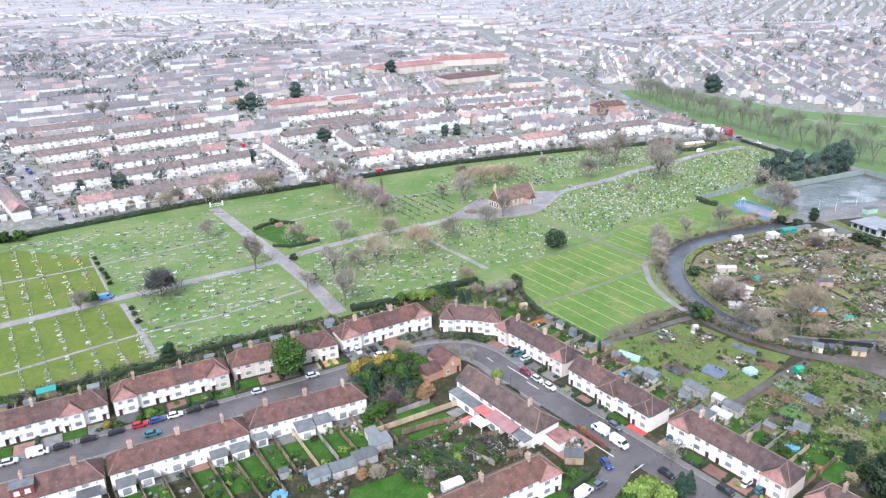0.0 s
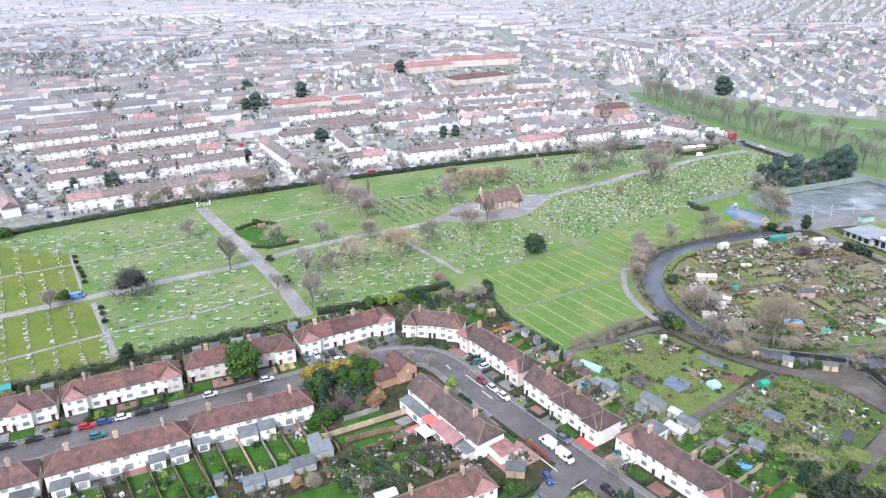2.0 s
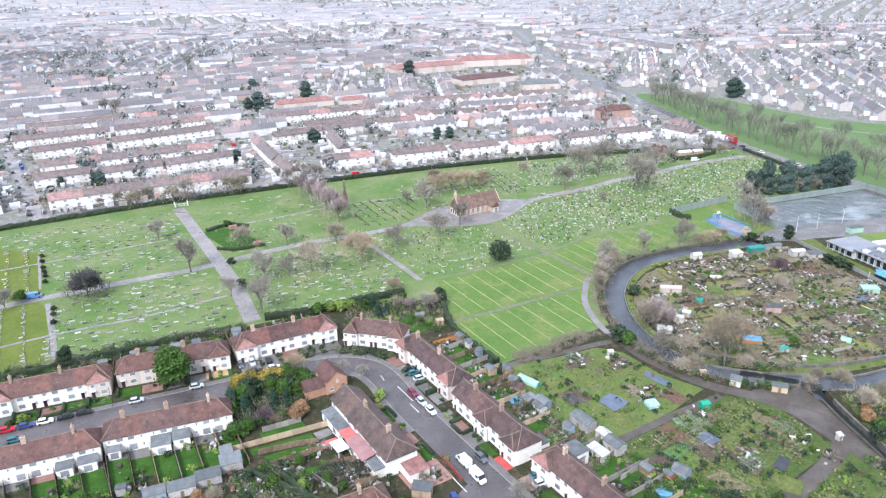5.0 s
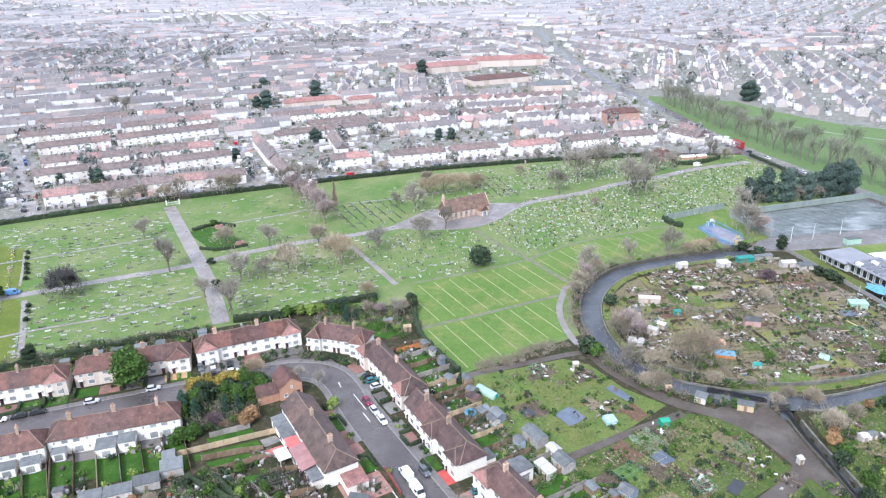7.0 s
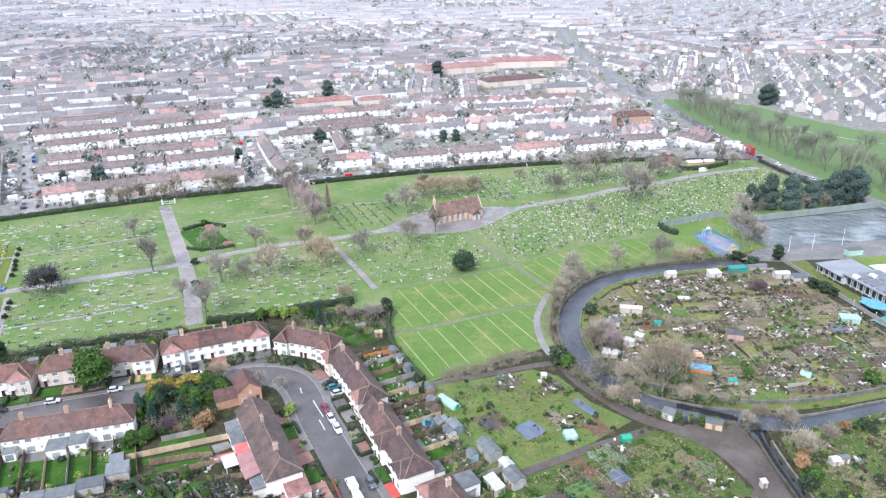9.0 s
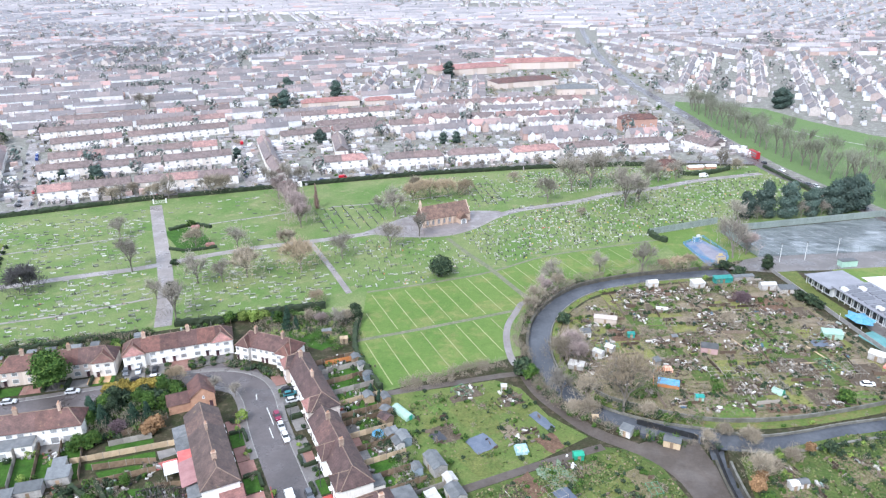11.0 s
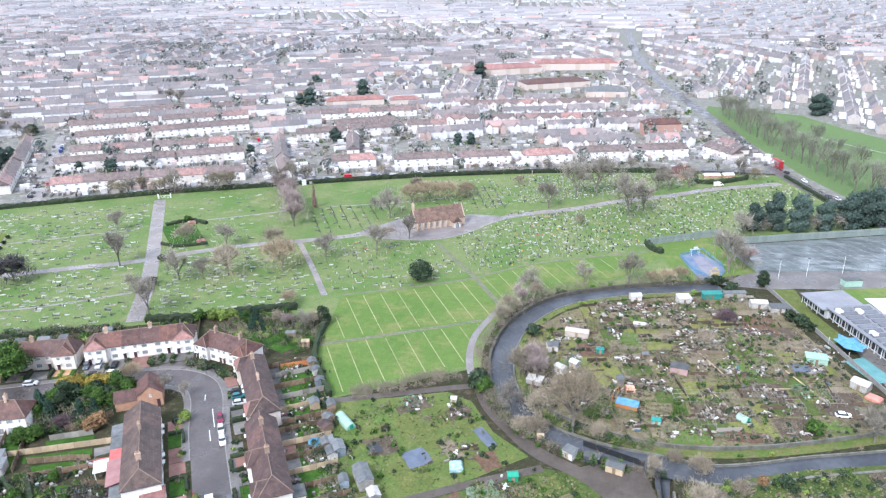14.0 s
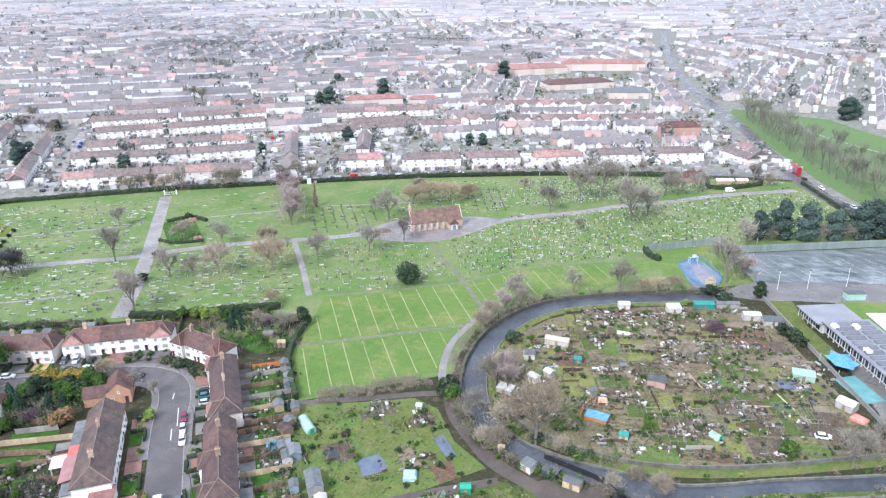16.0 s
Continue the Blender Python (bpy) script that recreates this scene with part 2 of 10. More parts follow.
def part(name, mb, mats, parent=None, label="", m=None, smooth=False):
    me = mb if isinstance(mb, bpy.types.Mesh) else mb.mesh(name, mats, smooth)
    ob = new(name, me)
    if parent is not None:
        ob.parent = parent
    if m is not None:
        ob.matrix_basis = m
    return tagged(ob, label)


def empty(name, m, label="", category="", group="", kind=""):
    ob = new(name)
    ob.matrix_basis = m
    ob.empty_display_size = 0.5
    return tagged(ob, label, category, group, kind)


def at(x, y, turn=0.0, z=0.0, s=1.0):
    return pose(x, y, z, 0, 0, turn) @ Matrix.Scale(s, 4)


def along(p0, p1):
    """The frame of a row: x runs from p0 to p1, y to the left of it."""
    a = math.degrees(math.atan2(p1[1] - p0[1], p1[0] - p0[0]))
    return at(p0[0], p0[1], a), math.hypot(p1[0] - p0[0], p1[1] - p0[1])


def curve(pts, step=2.0):
    """Points along a smooth line through pts."""
    p = [Vector((*q, 0)) for q in pts]
    p = [2 * p[0] - p[1]] + p + [2 * p[-1] - p[-2]]
    out = []
    for i in range(1, len(p) - 2):
        n = max(1, int((p[i + 1] - p[i]).length / step))
        for k in range(n):
            t = k / n
            a, b, c, d = p[i - 1], p[i], p[i + 1], p[i + 2]
            out.append(0.5 * ((2 * b) + (c - a) * t + (2 * a - 5 * b + 4 * c - d) * t * t + (3 * b - a - 3 * c + d) * t ** 3))
    out.append(p[-2])
    return out


def sides(line, off):
    out = []
    for i, q in enumerate(line):
        d = (line[min(i + 1, len(line) - 1)] - line[max(i - 1, 0)]).normalized()
        out.append(q + Vector((-d.y, d.x, 0)) * off)
    return out


def ribbon(mb, line, left, right, z, m=0, low=None):
    """A strip between two offsets of a line; low: also with sides down to that height."""
    a, b = sides(line, left), sides(line, right)
    for i in range(len(line) - 1):
        mb.face([(b[i].x, b[i].y, z), (b[i + 1].x, b[i + 1].y, z), (a[i + 1].x, a[i + 1].y, z), (a[i].x, a[i].y, z)], m)
        if low is not None:
            for s, flip in ((a, 1), (b, 0)):
                q = [(s[i].x, s[i].y, z), (s[i + 1].x, s[i + 1].y, z), (s[i + 1].x, s[i + 1].y, low), (s[i].x, s[i].y, low)]
                mb.face(q if flip else q[::-1], m)


def inside(x, y, poly):
    hit = False
    for i in range(len(poly)):
        (x0, y0), (x1, y1) = poly[i - 1], poly[i]
        if (y0 > y) != (y1 > y) and x < (x1 - x0) * (y - y0) / (y1 - y0) + x0:
            hit = not hit
    return hit


def near_line(x, y, line):
    best = 1e9
    for i in range(len(line) - 1):
        ax, ay, bx, by = line[i][0], line[i][1], line[i + 1][0], line[i + 1][1]
        dx, dy = bx - ax, by - ay
        t = max(0, min(1, ((x - ax) * dx + (y - ay) * dy) / (dx * dx + dy * dy + 1e-9)))
        best = min(best, math.hypot(x - ax - t * dx, y - ay - t * dy))
    return best


def sheet(name, poly, z, mat, label, category):
    mb = MB()
    mb.face([(x, y, z) for x, y in poly])
    return tagged(part(name, mb, mat), label, category, "", "structure")

# ---- ground and large sheets ----
STREAM = curve([(240, 238), (215, 226.5), (190, 215.8), (175, 209.6), (164, 204.2), (152, 200.0), (140, 200.4), (122, 202), (107, 208), (97, 221), (91.5, 238), (91, 257), (96, 274), (106, 288), (124, 299.5), (142, 307), (160, 314)], 3)
DRAIN = curve([(140.5, 201), (140.4, 196), (142.6, 181), (145.4, 169), (149, 150), (155, 120)], 3)
STREAM_W, DRAIN_W = 3.5, 1.5


def spaced(lo, hi, fine_lo, fine_hi, step):
    a = [lo, lo * 0.5 + fine_lo * 0.5, fine_lo - 60]
    return a + list(np.arange(fine_lo, fine_hi, step)) + [fine_hi, fine_hi + 60, hi * 0.4 + fine_hi * 0.6, hi]


gx, gy = spaced(-3600, 3600, 78, 222, 1.2), spaced(-900, 4900, 108, 324, 1.2)
s_line, d_line = [(q.x, q.y) for q in STREAM], [(q.x, q.y) for q in DRAIN]
gmb = MB()
for y in gy:
    for x in gx:
        z = 0.0
        if 78 < x < 222 and 108 < y < 324:
            if near_line(x, y, s_line) < STREAM_W + 0.2 or near_line(x, y, d_line) < DRAIN_W + 0.2:
                z = -2.4
        gmb.v.append((x, y, z))
w = len(gx)
for j in range(len(gy) - 1):
    for i in range(w - 1):
        gmb.f.append((j * w + i, j * w + i + 1, (j + 1) * w + i + 1, (j + 1) * w + i))
        gmb.m.append(0)
tagged(part("ground", gmb, M_GROUND), "muddy green and brown winter ground", "ground", "", "structure")

HEDGE = [(-262, 272), (-214, 303), (-190, 320.5), (-135, 358), (-85, 384.5), (-40, 409), (5, 431), (53, 449.5), (86, 460), (136, 472), (165, 478)]
CEMETERY = [(-262, 270), (-214, 301), (-190, 319), (-135, 356), (-85, 383), (-40, 407), (5, 429), (53, 448), (86, 459), (136, 471), (200, 481), (219, 424), (238, 392), (163, 365), (134, 345), (160, 319), (124, 305), (102, 294), (90, 280), (84, 262), (84, 243), (86, 233), (48, 204), (33, 225), (27, 250), (-3, 246), (-39, 226), (-74, 205.5), (-103, 187.5), (-131, 174.5), (-200, 138), (-330, 80), (-330, 230)]
sheet("lawn_1", CEMETERY, 0.03, M_LAWN, "patchy green cemetery lawn", "lawn")
for k, poly in enumerate(([(-300, 138), (-215, 186), (-160, 220), (-127, 241), (-121, 236), (-96, 199.5), (-104, 189), (-131, 176.5), (-200, 140), (-300, 95)], [(-300, 215), (-196, 297), (-156, 288), (-133, 252), (-128, 247), (-160, 227), (-215, 192), (-300, 143)])):
    sheet("lawn_%d" % (20 + k), poly, 0.045, M_LAWN_NEW, "yellowish green turf of the newer grave rows", "lawn")
sheet("lawn_2", [(23, 268.5), (45.5, 281), (69, 297.5), (86, 316), (108, 329), (135, 344), (137, 337), (118, 303), (102, 296), (90, 282), (82.5, 263), (80.5, 245), (82.5, 233), (47, 204.5), (33.5, 224), (28, 248)], 0.06, M_LAWN2, "mown lawn of bright striped grass", "lawn")
CITY_EDGE = [(-3500, -300), (-330, 228)] + [(x - 5, y + 7) for x, y in HEDGE] + [(200, 486), (222, 432), (250, 384), (700, 150), (3500, -300), (3500, 4800), (-3500, 4800)]
sheet("town_ground", CITY_EDGE, 0.02, M_CITY, "grey streets and yards of a town", "ground")

# ---- roads ----
ROAD_LINE = curve([(-190, 103), (-150, 124.5), (-102.7, 149.2), (-70, 166.3), (-36, 184.5), (-19, 194.5), (-5, 201.5), (6, 201.5), (13.5, 195.5), (22.3, 182.2), (35, 165.3), (47.5, 149), (64, 127), (85, 98)], 2)
SIDE_LINE = curve([(46, 150), (38, 137), (24, 122), (2, 108), (-40, 86)], 2)
rmb = MB()
ribbon(rmb, ROAD_LINE, 4.3, -4.3, 0.05)
part_road = part("road", rmb, M_ROAD)
tagged(part_road, "worn damp grey asphalt residential road", "road", "", "structure")
rmb = MB()
ribbon(rmb, SIDE_LINE, 3.5, -3.5, 0.055)
tagged(part("road", rmb, M_ROAD), "damp grey asphalt side road", "road", "", "structure")
turn_mb = MB()
turn_mb.face([(-1 + 11 * math.cos(a * math.pi / 12), 204 + 7.5 * math.sin(a * math.pi / 12), 0.06) for a in range(24)])
tagged(part("road", turn_mb, M_ROAD), "wide asphalt bend of the road", "road", "", "structure")
for a, b, name, mat, label in ((4.3, 4.5, "kerb", M_KERB, "pale stone kerb"), (4.5, 6.3, "pavement", M_PAVE, "grey slab pavement"), (-4.5, -4.3, "kerb", M_KERB, "pale stone kerb"), (-6.3, -4.5, "pavement", M_PAVE, "grey slab pavement")):
    rmb = MB()
    cut = ROAD_LINE if a > 0 else ROAD_LINE[:int(len(ROAD_LINE) * 0.74)]
    ribbon(rmb, cut, b, a, 0.16 if name == "kerb" else 0.15, 0, 0.0)
    tagged(part(name, rmb, mat), label, name, "", "structure")


def path(name, pts, width, z, mat, label, category="path"):
    mb = MB()
    ribbon(mb, curve(pts), width / 2, -width / 2, z)
    return tagged(part(name, mb, mat), label, category, "", "structure")


path("path", [(-215, 188), (-159, 223.4), (-137.6, 237.3), (-126, 245), (-97, 263.5), (-80.6, 273), (-70, 281.5), (-58, 292), (-39, 305.5), (-24, 313.5), (-8, 322.5), (5, 331), (14, 334.5)], 4.6, 0.07, M_PATH, "pale grey asphalt cemetery drive")
path("path", [(-121.3, 352), (-96, 316), (-70.5, 280), (-54, 255), (-39, 229.5)], 6.0, 0.075, M_PATH, "wide pale grey cemetery avenue")
path("path", [(12, 333), (26, 331.5), (40, 336), (50, 347), (58, 363), (68, 375), (79, 382.5), (92, 390.5), (103, 399.5), (115, 410), (140, 426), (160, 442), (184, 455.5), (199, 463.5)], 5.0, 0.072, M_PATH, "pale grey asphalt cemetery drive")
M_FORECOURT = asphalt_mat("forecourt_gravel", (0.17, 0.148, 0.145), (0.235, 0.21, 0.205), 0.65)
FORECOURT = [(1, 331.5), (6.5, 341), (12, 352), (17.5, 359), (24, 361.5), (34, 364), (46, 371), (58, 372.5), (62, 370), (57.5, 360), (50, 346.5), (43, 336), (34, 330.5), (22, 328.5), (10, 329)]
sheet("forecourt", FORECOURT, 0.074, M_FORECOURT, "pale grey forecourt round the chapel", "forecourt")
for k, (pts, wd) in enumerate((([(-122.5, 240), (-106, 216.6), (-95, 200.3)], 2.0), ([(-175, 162), (-140, 190.4), (-106, 215.8), (-80.7, 230.6), (-56, 249.5)], 1.4), ([(-180, 260), (-153, 275), (-103, 309)], 1.3),
                ([(-81, 327.5), (-43, 354.5)], 1.2), ([(-19, 315), (0, 290), (16.5, 267)], 2.4), 
                ([(-156, 286), (-144.5, 269), (-133, 251.5)], 1.0), ([(-27, 365), (0, 377), (30, 395)], 1.2))):
    path("path", pts, wd, 0.08 + 0.004 * k, M_PATH, "narrow pale cemetery footpath")
M_WORNPATH = grass_mat("worn_grass_path", (0.15, 0.17, 0.105), (0.19, 0.19, 0.14), (0.23, 0.215, 0.18), 0.2, 0.5, 0.4)
for k, (pts, wd) in enumerate((([(41, 331), (53, 315), (64, 302), (79, 281), (86, 272)], 2.2), ([(23, 269), (45.5, 282), (66, 296), (86, 316), (108, 329.5), (134, 344)], 1.4), ([(31, 232), (55, 247), (80, 263.5)], 1.8))):
    path("path", pts, wd, 0.08 + 0.004 * k, M_WORNPATH, "faint worn path across the lawn")
path("path", [(86, 272), (82.1, 270.1), (80.8, 262.5), (79.5, 254.5), (79.5, 247.4), (80.4, 240.9), (81.8, 234.9), (83.4, 230), (85, 226.5)], 2.3, 0.095, M_FORECOURT, "curved grey path beside the stream")
path("track", [(85, 229.5), (93, 213.7), (101, 204.5), (110, 196.5), (123, 190.5), (131, 183), (136.5, 171), (125, 157.5), (111, 145), (98, 132)], 4.2, 0.05, M_GRAVEL, "wet grey allotment track", "track")
sheet("track", [(119, 192.6), (124, 196), (135.5, 198.6), (139.2, 188), (142.4, 170), (145.5, 162), (141, 161), (136.2, 168.5), (127, 187)], 0.055, M_GRAVEL, "wet grey tarmac yard", "track")
path("track", [(48, 203), (66, 212), (82, 220), (88, 222)], 2.6, 0.05, M_GRAVEL, "worn gravel allotment path", "track")
path("track", [(72, 163), (80, 168.5), (97, 181), (112, 191)], 2.6, 0.052, M_GRAVEL, "worn gravel allotment path", "track")
path("road", [(-330, 236)] + [(x - 3.8, y + 6.5) for x, y in HEDGE] + [(200, 487)], 6.0, 0.06, M_ROAD, "grey road behind the cemetery hedge", "road")
MAIN = [(290, 300), (245, 385), (224, 432), (203, 483), (180, 600), (159, 690), (132, 806), (104, 985), (80, 1210), (57, 1490), (24, 1850)]
path("road", MAIN, 9.0, 0.07, M_ROAD, "wide pale grey main road", "road")
sheet("park_lawn", [(254, 388), (232, 436), (212, 487), (187, 580), (166, 660), (170, 694), (238, 668), (262, 620), (293, 575), (420, 500), (560, 380), (420, 330)], 0.05, M_PARK, "smooth green park lawn", "lawn")
path("path", [(205, 640), (262, 560), (330, 510), (420, 470)], 1.6, 0.08, M_PATH, "thin pale park footpath")

for pts, wd in (([(-180, 330), (-191, 339), (-206, 358), (-224, 380), (-250, 413), (-276, 444), (-296, 470)], 8.0), ([(-80, 390), (-87, 398), (-96, 411), (-117, 446), (-152, 498), (-170, 526)], 9.0), ([(-21, 431), (-25, 440), (-36, 470), (-48, 500)], 6.0), ([(54, 457), (51, 463), (42, 490), (33, 517)], 6.0)):
    path("road", pts, wd, 0.065, M_PATH, "pale grey side street of the town", "road")

# ---- stream ----
M_WATER = plain("stream_water", (0.06, 0.066, 0.08), (0.10, 0.107, 0.122), 0.08, 1.0, 0.25, 0, 0.05, True, spec=0.22)
M_CONC = plain("weathered_concrete", (0.21, 0.205, 0.185), (0.12, 0.118, 0.095), 0.5, 5, 0.85, 0.1, 0.3, True)
M_DARKWALL = plain("dark_bank_wall", (0.07, 0.065, 0.055), (0.12, 0.11, 0.085), 0.5, 4, 0.9, 0.1, 0.4, True)
wmb = MB()
ribbon(wmb, STREAM, STREAM_W + 0.4, -STREAM_W - 0.4, -0.6)
tagged(part("water", wmb, M_WATER), "grey stream water between concrete banks", "stream", "", "structure")
wmb = MB()
ribbon(wmb, DRAIN, DRAIN_W + 0.4, -DRAIN_W - 0.4, -1.3)
tagged(part("water", wmb, M_WATER), "dark water in a narrow walled channel", "stream", "", "structure")
JOIN = [i for i, q in enumerate(STREAM) if q.x < 143][0]
for line, a, b, mat, top, label in ((STREAM[JOIN + 2:], STREAM_W + 0.9, STREAM_W, M_DARKWALL, 0.8, "dark retaining wall beside the stream"), (STREAM[:JOIN - 1], STREAM_W + 0.7, STREAM_W, M_CONC, 0.35, "pale concrete stream wall"),
                                    (STREAM, -STREAM_W, -STREAM_W - 0.4, M_CONC, 0.08, "pale concrete stream wall"), (DRAIN[3:], DRAIN_W + 0.6, DRAIN_W, M_CONC, 0.4, "pale concrete channel wall"), (DRAIN[3:], -DRAIN_W, -DRAIN_W - 0.6, M_DARKWALL, 0.6, "dark wall of the narrow channel")):
    wmb = MB()
    ribbon(wmb, line, a, b, top, 0, -2.4)
    tagged(part("retaining_wall", wmb, mat), label, "wall", "", "structure")

# ---- terraces ----
def hip_roof(mb, x0, y0, x1, y1, ze, zr, hip0, hip1, m=0, gable_m=1, over=0.35, t=0.16):
    """A roof with its ridge along x; hip 0 makes a gable end."""
    a, b, c, d = x0 - over, x1 + over, y0 - over, y1 + over
    ym = (c + d) / 2
    k = over * (zr - ze) / max(0.1, (y1 - y0) / 2)
    z = ze - k
    e = [(a, c, z), (b, c, z), (b, d, z), (a, d, z)]
    r0, r1 = (a + hip0, ym, zr), (b - hip1, ym, zr)
    low = [(p[0], p[1], p[2] - t) for p in e]
    pts = e + [r0, r1] + low
    faces = [(0, 1, 5, 4), (2, 3, 4, 5), (3, 0, 4), (1, 2, 5), (0, 6, 7, 1), (1, 7, 8, 2), (2, 8, 9, 3), (3, 9, 6, 0), (9, 8, 7, 6)]
    mb.solid(pts, faces, m)
    return e, r0, r1


def caps(mb, pairs, w=0.12, m=0):
    """Ridge tiles along the given edges."""
    for p, q in pairs:
        p, q = Vector(p), Vector(q)
        mb.cyl(p + Vector((0, 0, 0.02)), q + Vector((0, 0, 0.02)), w, w, 5, m, False)


def loft(mb, rings, m=0):
    """One closed form through rings of equal corner count."""
    n = len(rings[0])
    pts = [p for r in rings for p in r]
    faces = [(k * n + i, k * n + (i + 1) % n, (k + 1) * n + (i + 1) % n, (k + 1) * n + i) for k in range(len(rings) - 1) for i in range(n)]
    faces += [tuple(reversed(range(n))), tuple(range((len(rings) - 1) * n, len(rings) * n))]
    mb.solid(pts, faces, m)


def rect(w, l, z):
    return [(-w / 2, -l / 2, z), (w / 2, -l / 2, z), (w / 2, l / 2, z), (-w / 2, l / 2, z)]


def window_mesh(name, w, h):
    """A white frame with its sill, and the dark pane set into it."""
    mb = MB()
    loft(mb, [[(x, y, z) for x, y in ((-a, f), (a, f), (a, 0.02), (-a, 0.02))] for a, f, z in ((w / 2 + 0.09, -0.15, -0.08), (w / 2 + 0.09, -0.15, 0.0), (w / 2, -0.06, 0.0), (w / 2, -0.06, h))])
    pn = MB()
    pn.box(-w / 2 + 0.11, -0.075, 0.11, w / 2 - 0.11, -0.055, h - 0.11)
    return mb.mesh(name, M_UPVC), pn.mesh("pane", M_GLASS)


WIN_WIDE, PANE_WIDE = window_mesh("window", 1.7, 1.15)
WIN, PANE = window_mesh("window", 1.15, 1.1)
WIN_SMALL, PANE_SMALL = window_mesh("window", 0.6, 0.8)
WIN_LOW, PANE_LOW = window_mesh("window", 1.8, 1.4)
PATIO, PANE_PATIO = window_mesh("window", 2.1, 2.0)
dmb = MB()
dmb.box(-0.45, -0.06, 0, 0.45, 0.02, 2.05)
dmb.box(-0.52, -0.08, 2.05, 0.52, 0.02, 2.15)
dmb.box(-0.25, -0.075, 1.2, 0.25, -0.06, 1.8)
DOOR = dmb.mesh("door", [M_DOOR])
cmb = MB()
loft(cmb, [rect(1.15, 0.7, -1.6), rect(1.15, 0.7, 1.5), rect(1.3, 0.85, 1.55), rect(1.3, 0.85, 1.72), rect(1.0, 0.6, 1.76)])
CHIM = cmb.mesh("chimney", M_CHIM)
pmb = MB()
pmb.cyl((0, 0, 1.74), (0, 0, 2.3), 0.13, 0.1, 7)
POT = pmb.mesh("chimney_pot", M_POT)


def put_window(kind, house, x, y, z, turn):
    me, pane = {"w": (WIN_WIDE, PANE_WIDE), "m": (WIN, PANE), "s": (WIN_SMALL, PANE_SMALL), "l": (WIN_LOW, PANE_LOW), "p": (PATIO, PANE_PATIO)}[kind]
    ob = part("window", me, None, house, m=at(x, y, turn, z))
    part("pane", pane, None, ob)


def chimney(house, x, y, z, turn=0):
    ob = part("chimney", CHIM, None, house, m=at(x, y, turn, z))
    for i in (-0.3, 0.0, 0.3):
        part("chimney_pot", POT, None, ob, m=at(i, 0))


def terrace(p0, p1, n, label, depth=7.6, eave=5.2, ridge=8.3, wall=M_WALL, roof=M_ROOF, wings=(), hips=(3.6, 3.6), rear=(), buff=(), dormer=None, seed=1, wing_roof=M_ROOF_RED):
    """A row of n joined houses with its front on the line p0 to p1. wings: houses that step forward under a roof of their own; buff: houses with bare pebbledash."""
    rnd = random.Random(seed)
    m, L = along(p0, p1)
    house = empty("terrace_row", m, label, "terraced houses", "terraces of the estate")
    w = L / n
    for i in range(n):
        mb = MB()
        mb.box(i * w, 0, -0.2, (i + 1) * w, depth, eave)
        if i == 0 and hips[0] == 0 or i == n - 1 and hips[1] == 0:
            x = 0.0 if i == 0 else L - 0.25
            mb.solid([(x, 0, eave), (x + 0.25, 0, eave), (x + 0.25, depth, eave), (x, depth, eave), (x, depth / 2, ridge - 0.1), (x + 0.25, depth / 2, ridge - 0.1)], [(0, 1, 5, 4), (2, 3, 4, 5), (1, 2, 5), (3, 0, 4)])
        part("wall", mb, M_WALL_BUFF if i in buff else wall, house)
    mb, cap = MB(), MB()
    e, r0, r1 = hip_roof(mb, 0, 0, L, depth, eave, ridge, hips[0], hips[1])
    part("roof", mb, roof, house)
    pairs = [(r0, r1)] + ([(e[0], r0), (e[3], r0)] if hips[0] else []) + ([(e[1], r1), (e[2], r1)] if hips[1] else [])
    for k, wi in enumerate(wings):
        x0, x1 = wi * w + 0.15, (wi + 1) * w - 0.15
        fwd, top = 1.1, ridge - 0.75
        mb = MB()
        mb.box(x0, -fwd, -0.2, x1, 0.1, eave)
        part("wall", mb, M_WALL_BUFF if wi in buff else wall, house)
        mb = MB()
        o = 0.35
        zf = eave - 0.25
        xm = (x0 + x1) / 2
        a, b, c, d = (x0 - o, -fwd - o, zf), (x1 + o, -fwd - o, zf), (x1 + o, depth * 0.45, zf), (x0 - o, depth * 0.45, zf)
        f, g = (xm, -fwd - o + 1.9, top), (xm, depth * 0.42, top)
        mb.solid([a, b, c, d, f, g], [(0, 1, 4), (1, 2, 5, 4), (3, 0, 4, 5), (3, 2, 1, 0)], 1)
        mb.m[-4] = 0
        part("wing_roof", mb, [wing_roof, roof], house, "hipped roof of a projecting end house")
        pairs += [(a, f), (b, f), (f, g)]
    caps(cap, pairs)
    part("ridge_tiles", cap, M_RIDGE, house)
    for i in range(1, n):
        if i % 2 == 1 or n < 4:
            chimney(house, i * w, depth / 2, ridge - 0.1, 90 if rnd.random() < 0.6 else 0)
    for i in range(n):
        c = (i + 0.5) * w
        y = -1.1 if i in wings else 0.0
        flip = 1 if i % 2 else -1
        for x, z, k in ((c - 1.25 * flip, 3.35, "w"), (c + 1.5 * flip, 3.45, "m"), (c - 1.2 * flip, 0.85, "l")):
            put_window(k, house, x, y, z, 0)
        part("door", DOOR, None, house, m=at(c + 1.75 * flip, y, 0, 0.05))
        pm = MB()
        pm.box(-0.75, -0.75, 0, 0.75, 0, 0.12)
        part("door_canopy", pm, M_UPVC, house, m=at(c + 1.75 * flip, y, 0, 2.35))
        for x, z, k in ((c - 1.3 * flip, 3.4, "w"), (c + 1.2 * flip, 3.5, "s")):
            put_window(k, house, x, depth, z, 180)
        if not any(r[0] == i for r in rear):
            put_window("p", house, c - 1.1 * flip, depth, 0.15, 180)
            put_window("s", house, c + 1.5 * flip, depth, 1.1, 180)
